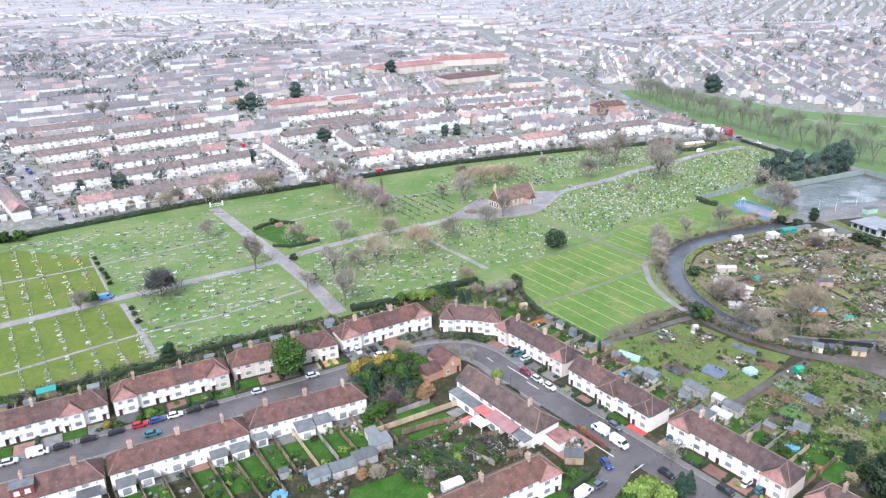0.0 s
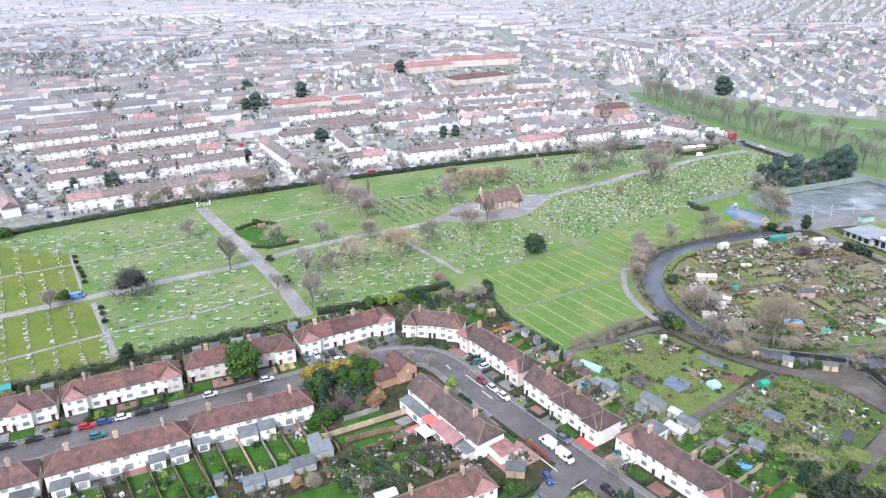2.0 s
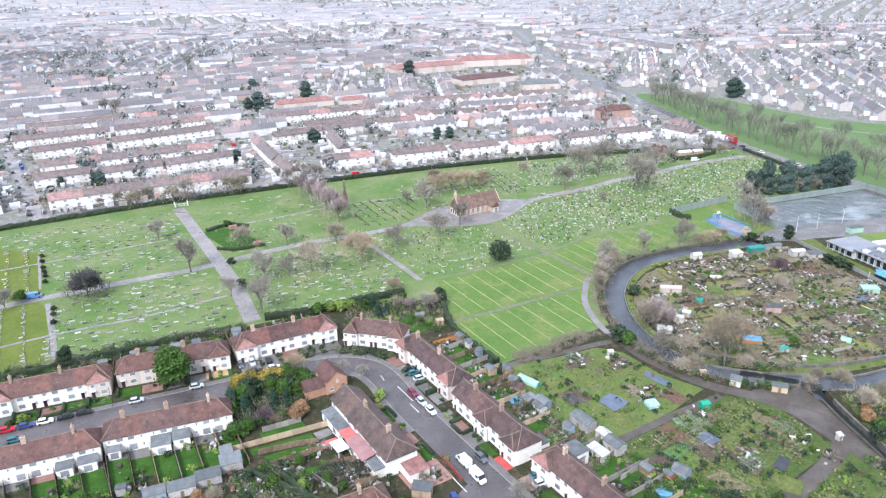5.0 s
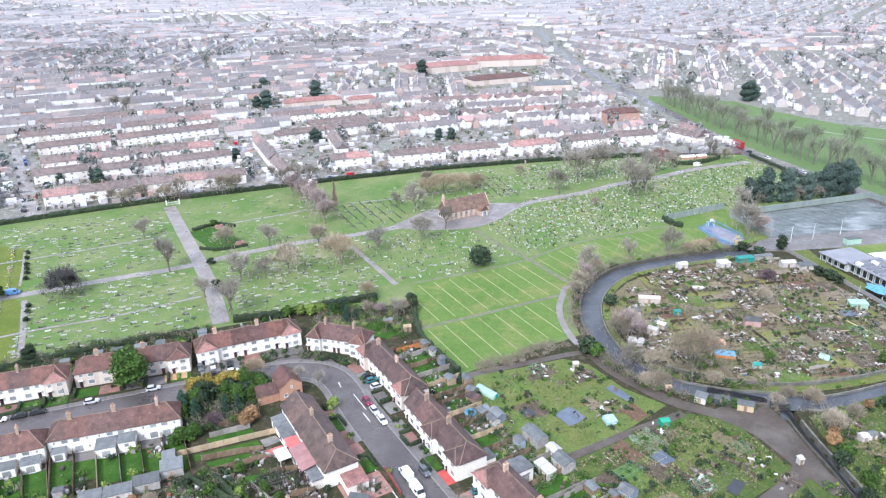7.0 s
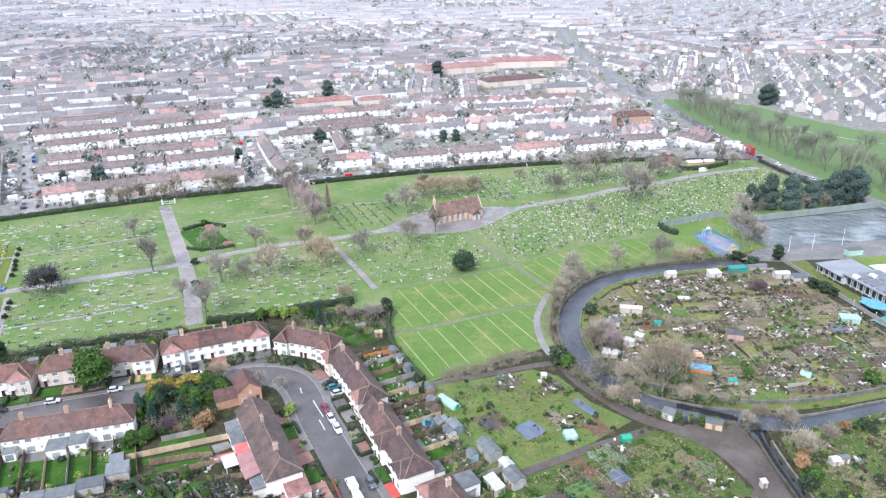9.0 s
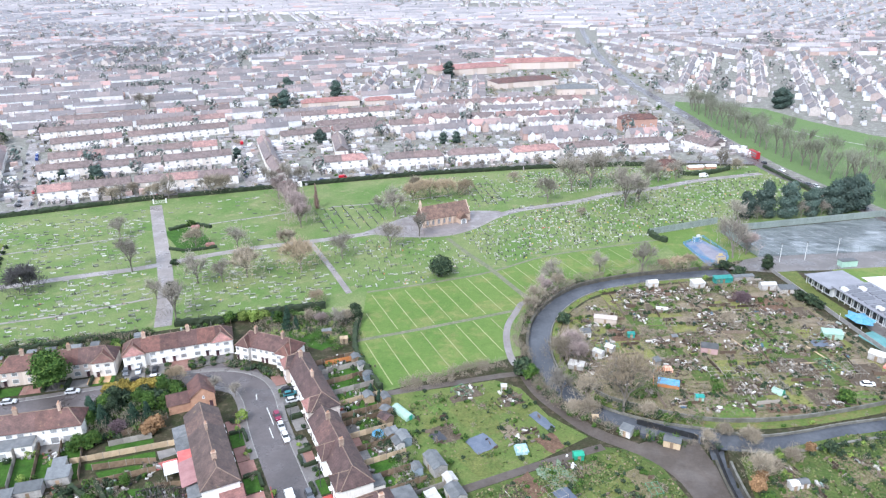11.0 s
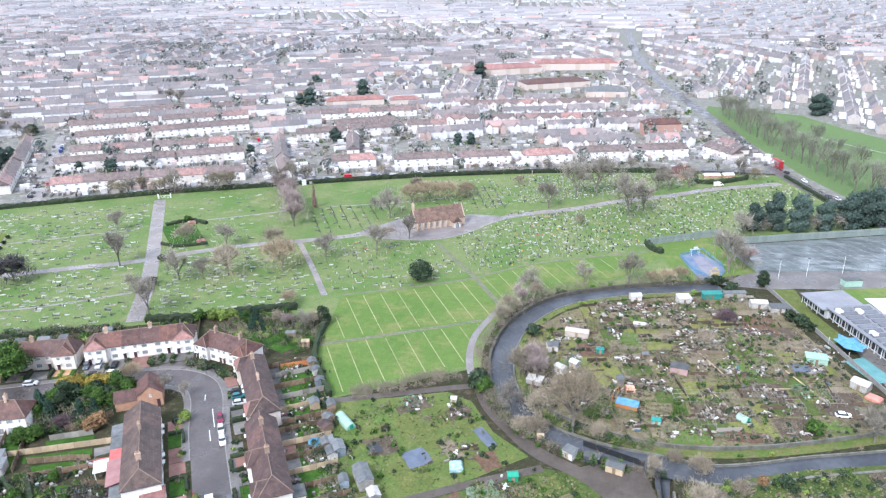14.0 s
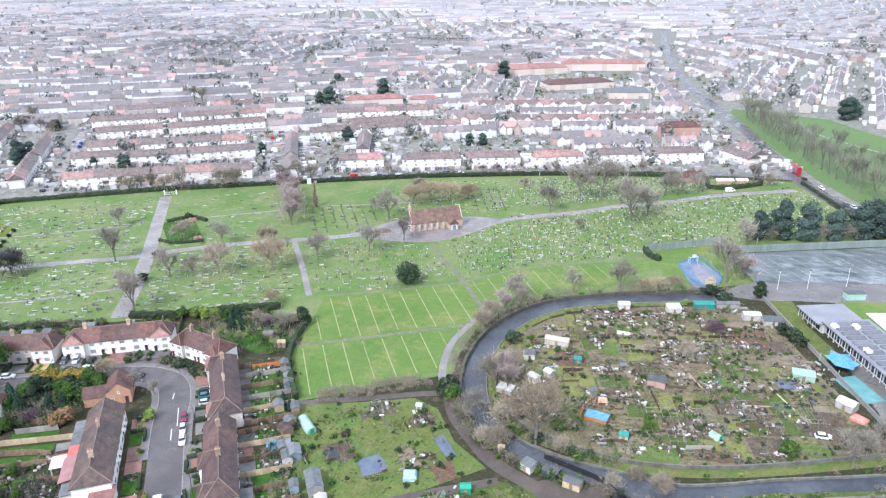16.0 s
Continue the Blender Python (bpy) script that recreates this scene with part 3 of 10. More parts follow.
    for xi, x0, x1, dep, h, mat in rear:
        mb = MB()
        mb.box(x0, depth - 0.05, -0.1, x1, depth + dep, h)
        ex = part("extension", mb, mat, house, "rear extension")
        rf = MB()
        rf.solid([(x0 - 0.2, depth, h + 0.35), (x1 + 0.2, depth, h + 0.35), (x1 + 0.2, depth + dep + 0.25, h + 0.05), (x0 - 0.2, depth + dep + 0.25, h + 0.05), (x0 - 0.2, depth, h - 0.02), (x1 + 0.2, depth, h - 0.02), (x1 + 0.2, depth + dep + 0.25, h - 0.02), (x0 - 0.2, depth + dep + 0.25, h - 0.02)],
                 [(0, 1, 2, 3), (3, 2, 6, 7), (0, 3, 7, 4), (2, 1, 5, 6), (7, 6, 5, 4)])
        part("extension_roof", rf, M_FELT, ex)
        wm, pn = (PATIO, PANE_PATIO) if x1 - x0 > 2.6 and h < 3.2 else (WIN, PANE)
        part("pane", pn, None, part("window", wm, None, house, m=at((x0 + x1) / 2, depth + dep, 180, 0.15 if wm is PATIO else h - 1.5)))
    if dormer:
        x0, x1 = dormer
        mb = MB()
        mb.box(x0, depth * 0.52, eave + 0.5, x1, depth - 0.5, ridge - 0.15)
        dm = part("dormer", mb, plain("maroon_hung_tiles", (0.20, 0.055, 0.05), (0.27, 0.085, 0.075), 0.8, 6, 0.8, 0), house, "red tile-hung dormer")
        mb = MB()
        mb.box(x0 - 0.2, depth * 0.5, ridge - 0.15, x1 + 0.2, depth - 0.3, ridge)
        part("dormer_roof", mb, M_FELT, dm)
        for x in (x0 + 1.3, x1 - 1.3):
            part("window", WIN, None, dm, m=at(x, depth - 0.5, 180, eave + 1.1))
    return house


def shift(p, q, d):
    """Both points moved d metres to the left of the line p to q."""
    a = math.atan2(q[1] - p[1], q[0] - p[0]) + math.pi / 2
    return (p[0] + d * math.cos(a), p[1] + d * math.sin(a)), (q[0] + d * math.cos(a), q[1] + d * math.sin(a))


W = M_WALL
terrace((-160, 133), (-129, 149.2), 6, "white rendered terrace with brown clay tile roof beside the road", wings=(0, 5), seed=2)
terrace((-127, 150.6), (-95.3, 166.8), 6, "white rendered terrace with brown tiled roof and red tiled end wing", wings=(0, 4), seed=3)
terrace((-94.4, 168.5), (-65.9, 183.0), 5, "white and buff terrace with brown tiled roof facing the road", wings=(0, 4), buff=(4,), seed=4)
terrace((-65.3, 185.3), (-35.5, 199.2), 5, "buff and white terrace with brown tiled roof beside the cemetery", buff=(0, 1, 2, 3), wings=(4,), hips=(3.2, 3.2), seed=5, wing_roof=M_ROOF)
terrace((-34.4, 201.5), (-6.0, 218.4), 5, "white rendered terrace with brown roof and two red hipped wings", wings=(0, 4), seed=6)
terrace((-2.6, 215.2), (17.2, 211.8), 4, "white rendered corner terrace with brown tiled roof at the bend", wings=(0, 3), hips=(3, 3), seed=7, wing_roof=M_ROOF)
terrace((16.3, 209), (35.2, 184.8), 5, "white and buff terrace with dark brown tiled roof and red hips", wings=(0, 4), buff=(0, 4), roof=M_ROOF_DARK, seed=8)
terrace((35.8, 181), (53.6, 157), 5, "white rendered terrace with dark brown tiled roof beside the street", wings=(2, 4), hips=(0, 3.6), roof=M_ROOF_DARK, seed=9, wing_roof=M_ROOF_DARK, rear=((4, 25.5, 29.5, 3.0, 2.7, W),))
terrace((57.8, 155), (77.5, 129.5), 5, "white and buff terrace with dark tiled roof and red hips", wings=(0, 4), buff=(4,), roof=M_ROOF_DARK, seed=10, rear=((0, 0.6, 5.5, 5.0, 4.6, W),))
terrace((80, 126.5), (98, 103), 5, "white rendered terrace with dark tiled roof", wings=(0,), roof=M_ROOF_DARK, seed=11)
terrace((28.8, 155.8), (9.2, 181.3), 5, "white rendered terrace with mottled dark roof and flat rear extensions", depth=8.6, hips=(3.0, 0), roof=M_ROOF_MOTTLED, seed=12,
        rear=((4, 26.5, 31.4, 3.4, 2.7, W), (3, 20.5, 26.3, 3.4, 2.7, W), (2, 9.5, 15.5, 3.4, 2.8, W), (0, 1.0, 7.0, 2.8, 2.7, W)))
for a, b, lab, kw in (((-52, 152.4), (-81.5, 137), "cream rendered terrace with brown tiled roof and rear extensions", dict(rear=((0, 1.0, 5.2, 3.2, 2.7, W), (1, 6.5, 10.2, 3.2, 2.6, W), (4, 24, 27, 2.4, 2.5, W), (5, 28.2, 32.2, 3.4, 2.6, W)), seed=13)),
                      ((-23.1, 167.8), (-52.3, 154.3), "white rendered terrace with brown tiled roof and pale rear extensions", dict(rear=((2, 11.2, 15.3, 4.0, 3.2, W), (3, 15.9, 20.6, 4.6, 2.9, W), (5, 28.2, 31.2, 2.4, 2.5, W)), seed=14)),
                      ((-82.6, 136.1), (-112, 121), "white terrace with brown roof and a red dormer", dict(rear=((0, 1.2, 6.0, 3.2, 2.8, W),), dormer=(14.2, 19.0), seed=15))):
    f0, f1 = shift(a, b, -7.7)
    terrace(f0, f1, 6, lab, depth=7.7, **kw)
terrace((-8, 115.8), (26, 136.2), 6, "cream terrace with mossy brown roof and red end wing", wings=(5, 0), roof=M_ROOF_MOSS, seed=16)

# ---- town beyond the cemetery ----
# Whites lean slightly blue, a haze tint put into the wall colour.
TOWN_WALL = [(0, (0.76, 0.76, 0.78)), (0.6, (0.69, 0.685, 0.705)), (0.75, (0.68, 0.64, 0.64)), (0.88, (0.50, 0.40, 0.37)), (0.94, (0.46, 0.32, 0.28)), (1, (0.76, 0.75, 0.75))]
# Far roof tones are lifted to carry distance haze in the base colour.
TOWN_ROOF_HAZED = [(0, (0.22, 0.215, 0.23)), (0.3, (0.34, 0.315, 0.325)), (0.55, (0.28, 0.27, 0.285)), (0.9, (0.40, 0.37, 0.375)), (0.965, (0.35, 0.275, 0.272)), (0.98, (0.42, 0.285, 0.265)), (1, (0.46, 0.30, 0.28))]
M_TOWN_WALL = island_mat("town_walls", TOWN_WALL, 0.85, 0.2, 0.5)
M_TOWN_ROOF_HAZED = island_mat("hazed_town_roofs", TOWN_ROOF_HAZED, 0.75, 0.25, 0.5)
# The nearer roofs keep darker tones, without that haze.
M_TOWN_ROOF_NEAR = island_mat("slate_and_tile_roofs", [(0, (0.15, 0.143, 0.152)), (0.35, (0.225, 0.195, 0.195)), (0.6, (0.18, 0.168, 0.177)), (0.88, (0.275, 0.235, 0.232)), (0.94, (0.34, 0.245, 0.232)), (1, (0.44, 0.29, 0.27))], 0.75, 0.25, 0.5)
M_TOWN_SMALL = island_mat("town_yards", [(0, (0.58, 0.58, 0.60)), (0.3, (0.42, 0.40, 0.405)), (0.65, (0.21, 0.195, 0.195)), (1, (0.50, 0.44, 0.425))], 0.7, 0.4)
# Tree tones lightened and greyed, distance haze mixed into the colour.
M_TOWN_TREE = island_mat("hazed_town_trees", [(0, (0.10, 0.14, 0.125)), (0.35, (0.15, 0.18, 0.165)), (0.5, (0.24, 0.225, 0.215)), (1, (0.33, 0.31, 0.30))], 0.95, 0.1, 1.0)
M_ROW_WALL = render_wall("row_render", (0.75, 0.725, 0.71), (0.58, 0.54, 0.52), 0.22)
M_ROW_ROOF = tiled_roof("row_roof", [(0, (0.175, 0.15, 0.148)), (0.45, (0.225, 0.18, 0.172)), (0.7, (0.19, 0.168, 0.17)), (0.84, (0.30, 0.21, 0.20)), (1, (0.42, 0.26, 0.245))], 17.0, (0.24, 0.215, 0.19))
wmb = MB()
q0, q1, q2 = [[(x, y, z) for x, z in ((-a, b0), (a, b0), (a, b1), (-a, b1))] for a, b0, b1, y in ((0.85, 0, 1.3, 0.02), (0.85, 0, 1.3, -0.07), (0.72, 0.13, 1.17, -0.07))]
wmb.v = q0 + q1 + q2
wmb.f = [(k * 4 + i, k * 4 + (i + 1) % 4, k * 4 + 4 + (i + 1) % 4, k * 4 + 4 + i) for k in (0, 1) for i in range(4)] + [(8, 9, 10, 11)]
wmb.m = [0] * 8 + [1]
ROW_WIN = wmb.mesh("window", [M_UPVC, M_GLASS])
cmb = MB()
loft(cmb, [rect(0.7, 1.1, -1.2), rect(0.7, 1.1, 1.3), rect(0.84, 1.24, 1.33), rect(0.84, 1.24, 1.5), rect(0.5, 0.8, 1.9)])
ROW_CHIM = cmb.mesh("chimney", plain("sooty_chimney", (0.30, 0.25, 0.23), (0.42, 0.36, 0.33), 0.9, 7, 0.9, 0.25))


def row_window(house, x, y, z):
    part("window", ROW_WIN, None, house, m=at(x, y, 0, z))


def row(p0, p1, label, depth=8.0, eave=5.4, ridge=8.4, wall=M_ROW_WALL, roof=M_ROW_ROOF, hips=(0, 0), front=True, back=False, gables=False):
    """A far terrace: wall, roof, chimneys and the windows of the sides that are seen."""
    m, L = along(p0, p1)
    house = empty("terrace_row", m, label, "terraced houses", "terraces beyond the cemetery")
    n = max(2, round(L / 6.0))
    w = L / n
    mb = MB()
    mb.box(0, 0, -0.2, L, depth, eave)
    for x, h in ((0.0, hips[0]), (L - 0.25, hips[1])):
        if h == 0:
            mb.solid([(x, 0, eave), (x + 0.25, 0, eave), (x + 0.25, depth, eave), (x, depth, eave), (x, depth / 2, ridge - 0.1), (x + 0.25, depth / 2, ridge - 0.1)], [(0, 1, 5, 4), (2, 3, 4, 5), (1, 2, 5), (3, 0, 4)])
    part("wall", mb, wall, house)
    mb = MB()
    hip_roof(mb, 0, 0, L, depth, eave, ridge, *hips)
    part("roof", mb, roof, house)
    for i in range(1, n):
        part("chimney", ROW_CHIM, None, house, m=at(i * w, depth / 2, 0, ridge - 0.2))
    for i in range(n):
        if front:
            row_window(house, (i + 0.33) * w, 0, 3.4)
            row_window(house, (i + 0.4) * w, 0, 0.9)
        if gables and i % 2 == 0:
            mb = MB()
            x0, x1, f = i * w + 0.6, i * w + w + 1.6, -4.5
            xm = (x0 + x1) / 2
            mb.box(x0, f, -0.1, x1, 0.1, eave)
            mb.face([(x0, f, eave), (x1, f, eave), (xm, f, eave + 2.4)])
            g = part("rear_wing", mb, wall, house, "white gabled rear wing")
            mb = MB()
            mb.solid([(x0 - 0.2, f - 0.2, eave - 0.1), (x1 + 0.2, f - 0.2, eave - 0.1), (xm, f - 0.2, eave + 2.55), (x0 - 0.2, 3, eave - 0.1), (x1 + 0.2, 3, eave - 0.1), (xm, 3, eave + 2.55)], [(1, 4, 5, 2), (0, 2, 5, 3)])
            part("wing_roof", mb, roof, g)
            part("window", ROW_WIN, None, g, m=at(xm, f, 0, 3.2))
    return house


LW = "white rendered terrace with grey-brown tiled roof"
for p0, p1 in (((-189, 347), (-149, 371.5)), ((-147, 372.5), (-97, 397.5)), ((-222, 385), (-196, 401)), ((-192, 397), (-160, 418)), ((-158, 419), (-124, 441)), ((-236, 412), (-192, 437)), ((-189, 438), (-146, 463)),
               ((-265, 449), (-228, 476)), ((-224, 478), (-168, 520)), ((-300, 480), (-246, 514)), ((-243, 516), (-188, 552)), ((-318, 522), (-255, 560)), ((-250, 562), (-205, 590))):
    row(p0, p1, LW)
for p0, p1 in (((-62, 428), (-33, 443)), ((-21, 444), (12, 458)), ((15, 459), (46, 471)), ((54, 472), (82, 485)), ((84, 487), (115, 500)), ((117, 502), (151, 514))):
    row(p0, p1, "white rendered terrace with hipped pinkish roof beside the hedge road", hips=(3, 3))
for p0, p1 in (((-113, 494), (-84, 514)), ((-82, 516), (-50, 540)), ((-47, 541), (-20, 552)), ((-100, 530), (-62, 556)), ((-140, 560), (-60, 600))):
    row(p0, p1, LW)
for p0, p1 in (((-27, 568), (25, 582)), ((27, 583), (74, 597)), ((76, 598), (118, 612)), ((-30, 628), (30, 648)), ((33, 649), (90, 668))):
    row(p0, p1, "terrace with brown roof and white gabled rear wings", gables=True)
for p0, p1 in (((-77.5, 403.8), (-94, 428.6)), ((-96, 431.6), (-127, 483.6)), ((-60, 460), (-78, 500))):
    row(p1, p0, "white terrace with dark roof along a side street")
M_REDBRICK = plain("red_brick", (0.50, 0.31, 0.25), (0.43, 0.26, 0.21), 0.3, 6, 0.85, 0.1)
for p0, p1 in (((-211, 341), (-245, 382)), ((-248, 386), (-290, 437)), ((-236, 318), (-262, 350)), ((-266, 355), (-305, 402)), ((-312, 410), (-345, 450))):
    row(p0, p1, "white and brick terrace along a side street", wall=M_ROW_WALL)
row((122, 566), (147, 575), "red brick three-storey block with brown hipped roof", 11, 8.5, 11.5, M_REDBRICK, M_ROOF, (4, 4))
row((160, 528), (176, 508), "white rendered house row beside the main road", 9, 4.5, 7)
row((170, 545), (180, 520), "white rendered house row beside the main road", 8, 4.5, 7)
BIG = [((-150, 618), (-105, 642), 14, 8, M_ROOF_RED), ((-98, 640), (-75, 652), 12, 7, M_ROOF_RED), ((-75, 815), (0, 862), 30, 11, M_ROOF_RED), ((-10, 880), (80, 905), 20, 12, M_ROOF_RED), ((5, 742), (62, 778), 26, 9, M_ROOF), ((65, 715), (100, 722), 16, 9, M_FELT)]
M_HALL = render_wall("hall_brick", (0.58, 0.50, 0.46), (0.46, 0.38, 0.35), 0.2)
for p0, p1, d, h, rm in BIG:
    m, L = along(p0, p1)
    hall = empty("large_hall", m, "large pale building with broad tiled roof", "building")
    mb = MB()
    mb.box(0, 0, -0.2, L, d, h * 0.65)
    part("wall", mb, M_HALL, hall)
    mb = MB()
    hip_roof(mb, 0, 0, L, d, h * 0.65, h, d * 0.4, d * 0.4)
    part("roof", mb, rm, hall)

town_rnd = random.Random(5)
PARK = [(245, 380), (205, 487), (180, 580), (160, 668), (170, 700), (240, 672), (268, 625), (300, 580), (420, 505), (600, 380)]
BUILT = [(-900, 60), (-330, 242), (-262, 288), (-135, 374), (5, 447), (136, 486), (200, 490), (250, 384), (330, 160), (900, 100), (900, -300), (-900, -300)]
MID = [(-330, 490), (-262, 440), (-200, 330), (-40, 415), (140, 478), (185, 520), (150, 672), (110, 672), (-35, 660), (-150, 660), (-240, 610)]
MAIN_LINE = [(q.x, q.y) for q in curve(MAIN, 20)]
BOXES = [((p0[0] + p1[0]) / 2 - 5, (p0[1] + p1[1]) / 2 + d / 2, math.hypot(p1[0] - p0[0], p1[1] - p0[1]) / 2 + 8) for p0, p1, d, h, rm in BIG]


def free(x, y):
    if inside(x, y, PARK) or inside(x, y, BUILT):
        return False
    if y < 1700 and near_line(x, y, MAIN_LINE) < 11:
        return False
    for inv, L in ROWBOX:
        if abs(x - inv[0][3]) + abs(y - inv[1][3]) < 160:
            u = (x - inv[0][3]) * inv[0][0] + (y - inv[1][3]) * inv[1][0]
            v = -(x - inv[0][3]) * inv[1][0] + (y - inv[1][3]) * inv[0][0]
            if -5 < u < L + 5 and -13 < v < 19:
                return False
    return all(math.hypot(x - bx, y - by) > r for bx, by, r in BOXES)


def district(x, y):
    """The bearing of the streets, which changes from quarter to quarter."""
    if x > 160 and y < 1050 + 0.1 * x:
        return 81.0
    if y < 760 and x < -60:
        return 31.0
    if y < 760:
        return 20.0
    i, j = math.floor((x + 0.3 * y) / 340), math.floor(y / 300)
    if x > 150 and y > 1400:
        return 62.0 if (i + j) % 3 else 58.0
    return (12.0, 30.0, 100.0, 24.0, 118.0, 6.0)[(i * 7 + j * 13) % 6]


ROWBOX = []
for ob in scene.objects:
    if ob.name.startswith("terrace_row") and ob.get("group") == "terraces beyond the cemetery":
        ROWBOX.append((ob.matrix_basis.copy(), max((c.matrix_basis.translation.x for c in ob.children), default=30) + 4))
walls, roofs_far, roofs_near, small, gables_mb = MB(), MB(), MB(), MB(), MB()
spots = []


def far_terrace(cx, cy, a, L, rnd, fine):
    ca, sa = math.cos(a), math.sin(a)
    # The hazed pale roofs take over gradually with distance.
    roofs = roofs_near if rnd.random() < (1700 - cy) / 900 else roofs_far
    dp = rnd.uniform(7.5, 9.5)
    e, r = rnd.uniform(5.0, 6.0), rnd.uniform(7.8, 9.2)

    def W3(x, y, z):
        return (cx + x * ca - y * sa, cy + x * sa + y * ca, z)
    h, d = L / 2, dp / 2
    n = max(1, round(L / 12)) if fine else 1
    for k in range(n):
        x0, x1 = -h + L * k / n, -h + L * (k + 1) / n
        walls.solid([W3(x0, -d, 0), W3(x1, -d, 0), W3(x1, d, 0), W3(x0, d, 0), W3(x0, -d, e), W3(x1, -d, e), W3(x1, d, e), W3(x0, d, e), W3(x0, 0, r - 0.1), W3(x1, 0, r - 0.1)], [(0, 1, 5, 4), (2, 3, 7, 6)])
        if k in (0, n - 1):
            for x, s in ((x0, 1), (x1, -1)):
                gables_mb.solid([W3(x, -d, 0), W3(x, d, 0), W3(x, d, e), W3(x, 0, r - 0.1), W3(x, -d, e)], [(0, 1, 2, 3, 4)])
        o = 0.4
        roofs.solid([W3(x0, -d - o, e - 0.3), W3(x1, -d - o, e - 0.3), W3(x1, 0, r), W3(x0, 0, r), W3(x1, d + o, e - 0.3), W3(x0, d + o, e - 0.3)], [(0, 1, 2, 3), (3, 2, 4, 5)])
    if fine and cy < 900 and -80 < cx < 170:
        # white gabled rear wings that face the cemetery
        k = max(1, round(L / 11))
        for i in range(k):
            x, wd, ln = -h + L * (i + 0.5) / k, 2.1, 4.2
            g5 = [(x - wd, 0), (x + wd, 0), (x + wd, e - 0.3), (x, e + 1.9), (x - wd, e - 0.3)]
            walls.solid([W3(u, -d - ln, z) for u, z in g5] + [W3(u, -d, z) for u, z in g5], [(0, 1, 2, 3, 4), (1, 6, 7, 2), (5, 0, 4, 9)])
            roofs.solid([W3(x - wd - 0.3, -d - ln - 0.2, e - 0.5), W3(x, -d - ln - 0.2, e + 2.1), W3(x + wd + 0.3, -d - ln - 0.2, e - 0.5), W3(x - wd - 0.3, 0, e - 0.5), W3(x, 0, e + 2.1), W3(x + wd + 0.3, 0, e - 0.5)], [(0, 1, 4, 3), (1, 2, 5, 4)])
    if fine:
        k = round(L / 6)
        for i in range(k + 1):
            x = -h + L * i / k
            roofs_box(W3(x, 0, 0), a, 0.5, 0.9, r - 0.8, r + 1.3, small)
        for i in range(k):
            x = -h + L * (i + 0.5) / k
            s = -1 if rnd.random() < 0.5 else 1
            if rnd.random() < 0.55:
                ln = rnd.uniform(2.5, 5)
                roofs_box(W3(x, s * (d + ln / 2), 0), a, rnd.uniform(2.4, 4), ln, 0, rnd.uniform(2.5, 5), walls)
            for s in (-1, 1):
                if rnd.random() < 0.5:
                    roofs_box(W3(x + rnd.uniform(-2, 2), s * (d + rnd.uniform(6, 11)), 0), a, rnd.uniform(1.5, 3.5), rnd.uniform(1.5, 3), 0, rnd.uniform(1.2, 2.6), small)
            if rnd.random() < 0.05:
                spots.append(W3(x, (d + rnd.uniform(6, 11)) * s, 0))


def roofs_box(c, a, w, l, z0, z1, mb):
    ca, sa = math.cos(a), math.sin(a)
    q = [(c[0] + x * ca - y * sa, c[1] + x * sa + y * ca) for x, y in ((-w / 2, -l / 2), (w / 2, -l / 2), (w / 2, l / 2), (-w / 2, l / 2))]
    mb.solid([(*p, z0) for p in q] + [(*p, z1) for p in q], [(4, 5, 6, 7), (0, 1, 5, 4), (1, 2, 6, 5), (2, 3, 7, 6), (3, 0, 4, 7)])


def fill_town():
    seen = set()
    cell = 170
    for j in range(1, 20):
        for i in range(-24, 16):
            bx, by = i * cell, j * cell
            if not -1.32 * (by + cell) - 60 < bx < 0.68 * by + 160:
                continue
            deg = district(bx + cell / 2, by + cell / 2)
            a = math.radians(deg)
            ca, sa = math.cos(a), math.sin(a)
            gap = 27 if by < 1500 else 31
            # rows in the frame of the street bearing, kept to this cell
            us = [(x * ca + y * sa, -x * sa + y * ca) for x, y in ((bx, by), (bx + cell, by), (bx + cell, by + cell), (bx, by + cell))]
            v0, v1 = min(u[1] for u in us), max(u[1] for u in us)
            u0, u1 = min(u[0] for u in us), max(u[0] for u in us)
            for r in range(math.floor(v0 / gap), math.ceil(v1 / gap) + 1):
                u = math.floor(u0 / 58) * 58 + (r % 3) * 11
                while u < u1:
                    rr = random.Random(hash((r, round(u), round(deg))) % 100000)
                    L = rr.uniform(30, 54)
                    v = r * gap + (4.5 if r % 2 else -4.5)
                    x, y = u * ca - v * sa + L / 2 * ca, u * sa + v * ca + L / 2 * sa
                    if bx <= x < bx + cell and by <= y < by + cell:
                        ends = [(x + s * L * 0.5 * ca, y + s * L * 0.5 * sa) for s in (-1, 0, 1)]
                        if all(free(*q) for q in ends) and rr.random() < 0.93:
                            far_terrace(x, y, a + rr.uniform(-0.02, 0.02), L, rr, y < 1500)
                        if rr.random() < 0.15 and free(x, y):
                            spots.append((x + 14 * sa, y - 14 * ca, 0))
                    u += L + rr.uniform(4, 12)


fill_town()
# yards, sheds, fences and small trees between the nearer terraces
yr = random.Random(21)
ROWLINES = [m for m, L in ROWBOX]
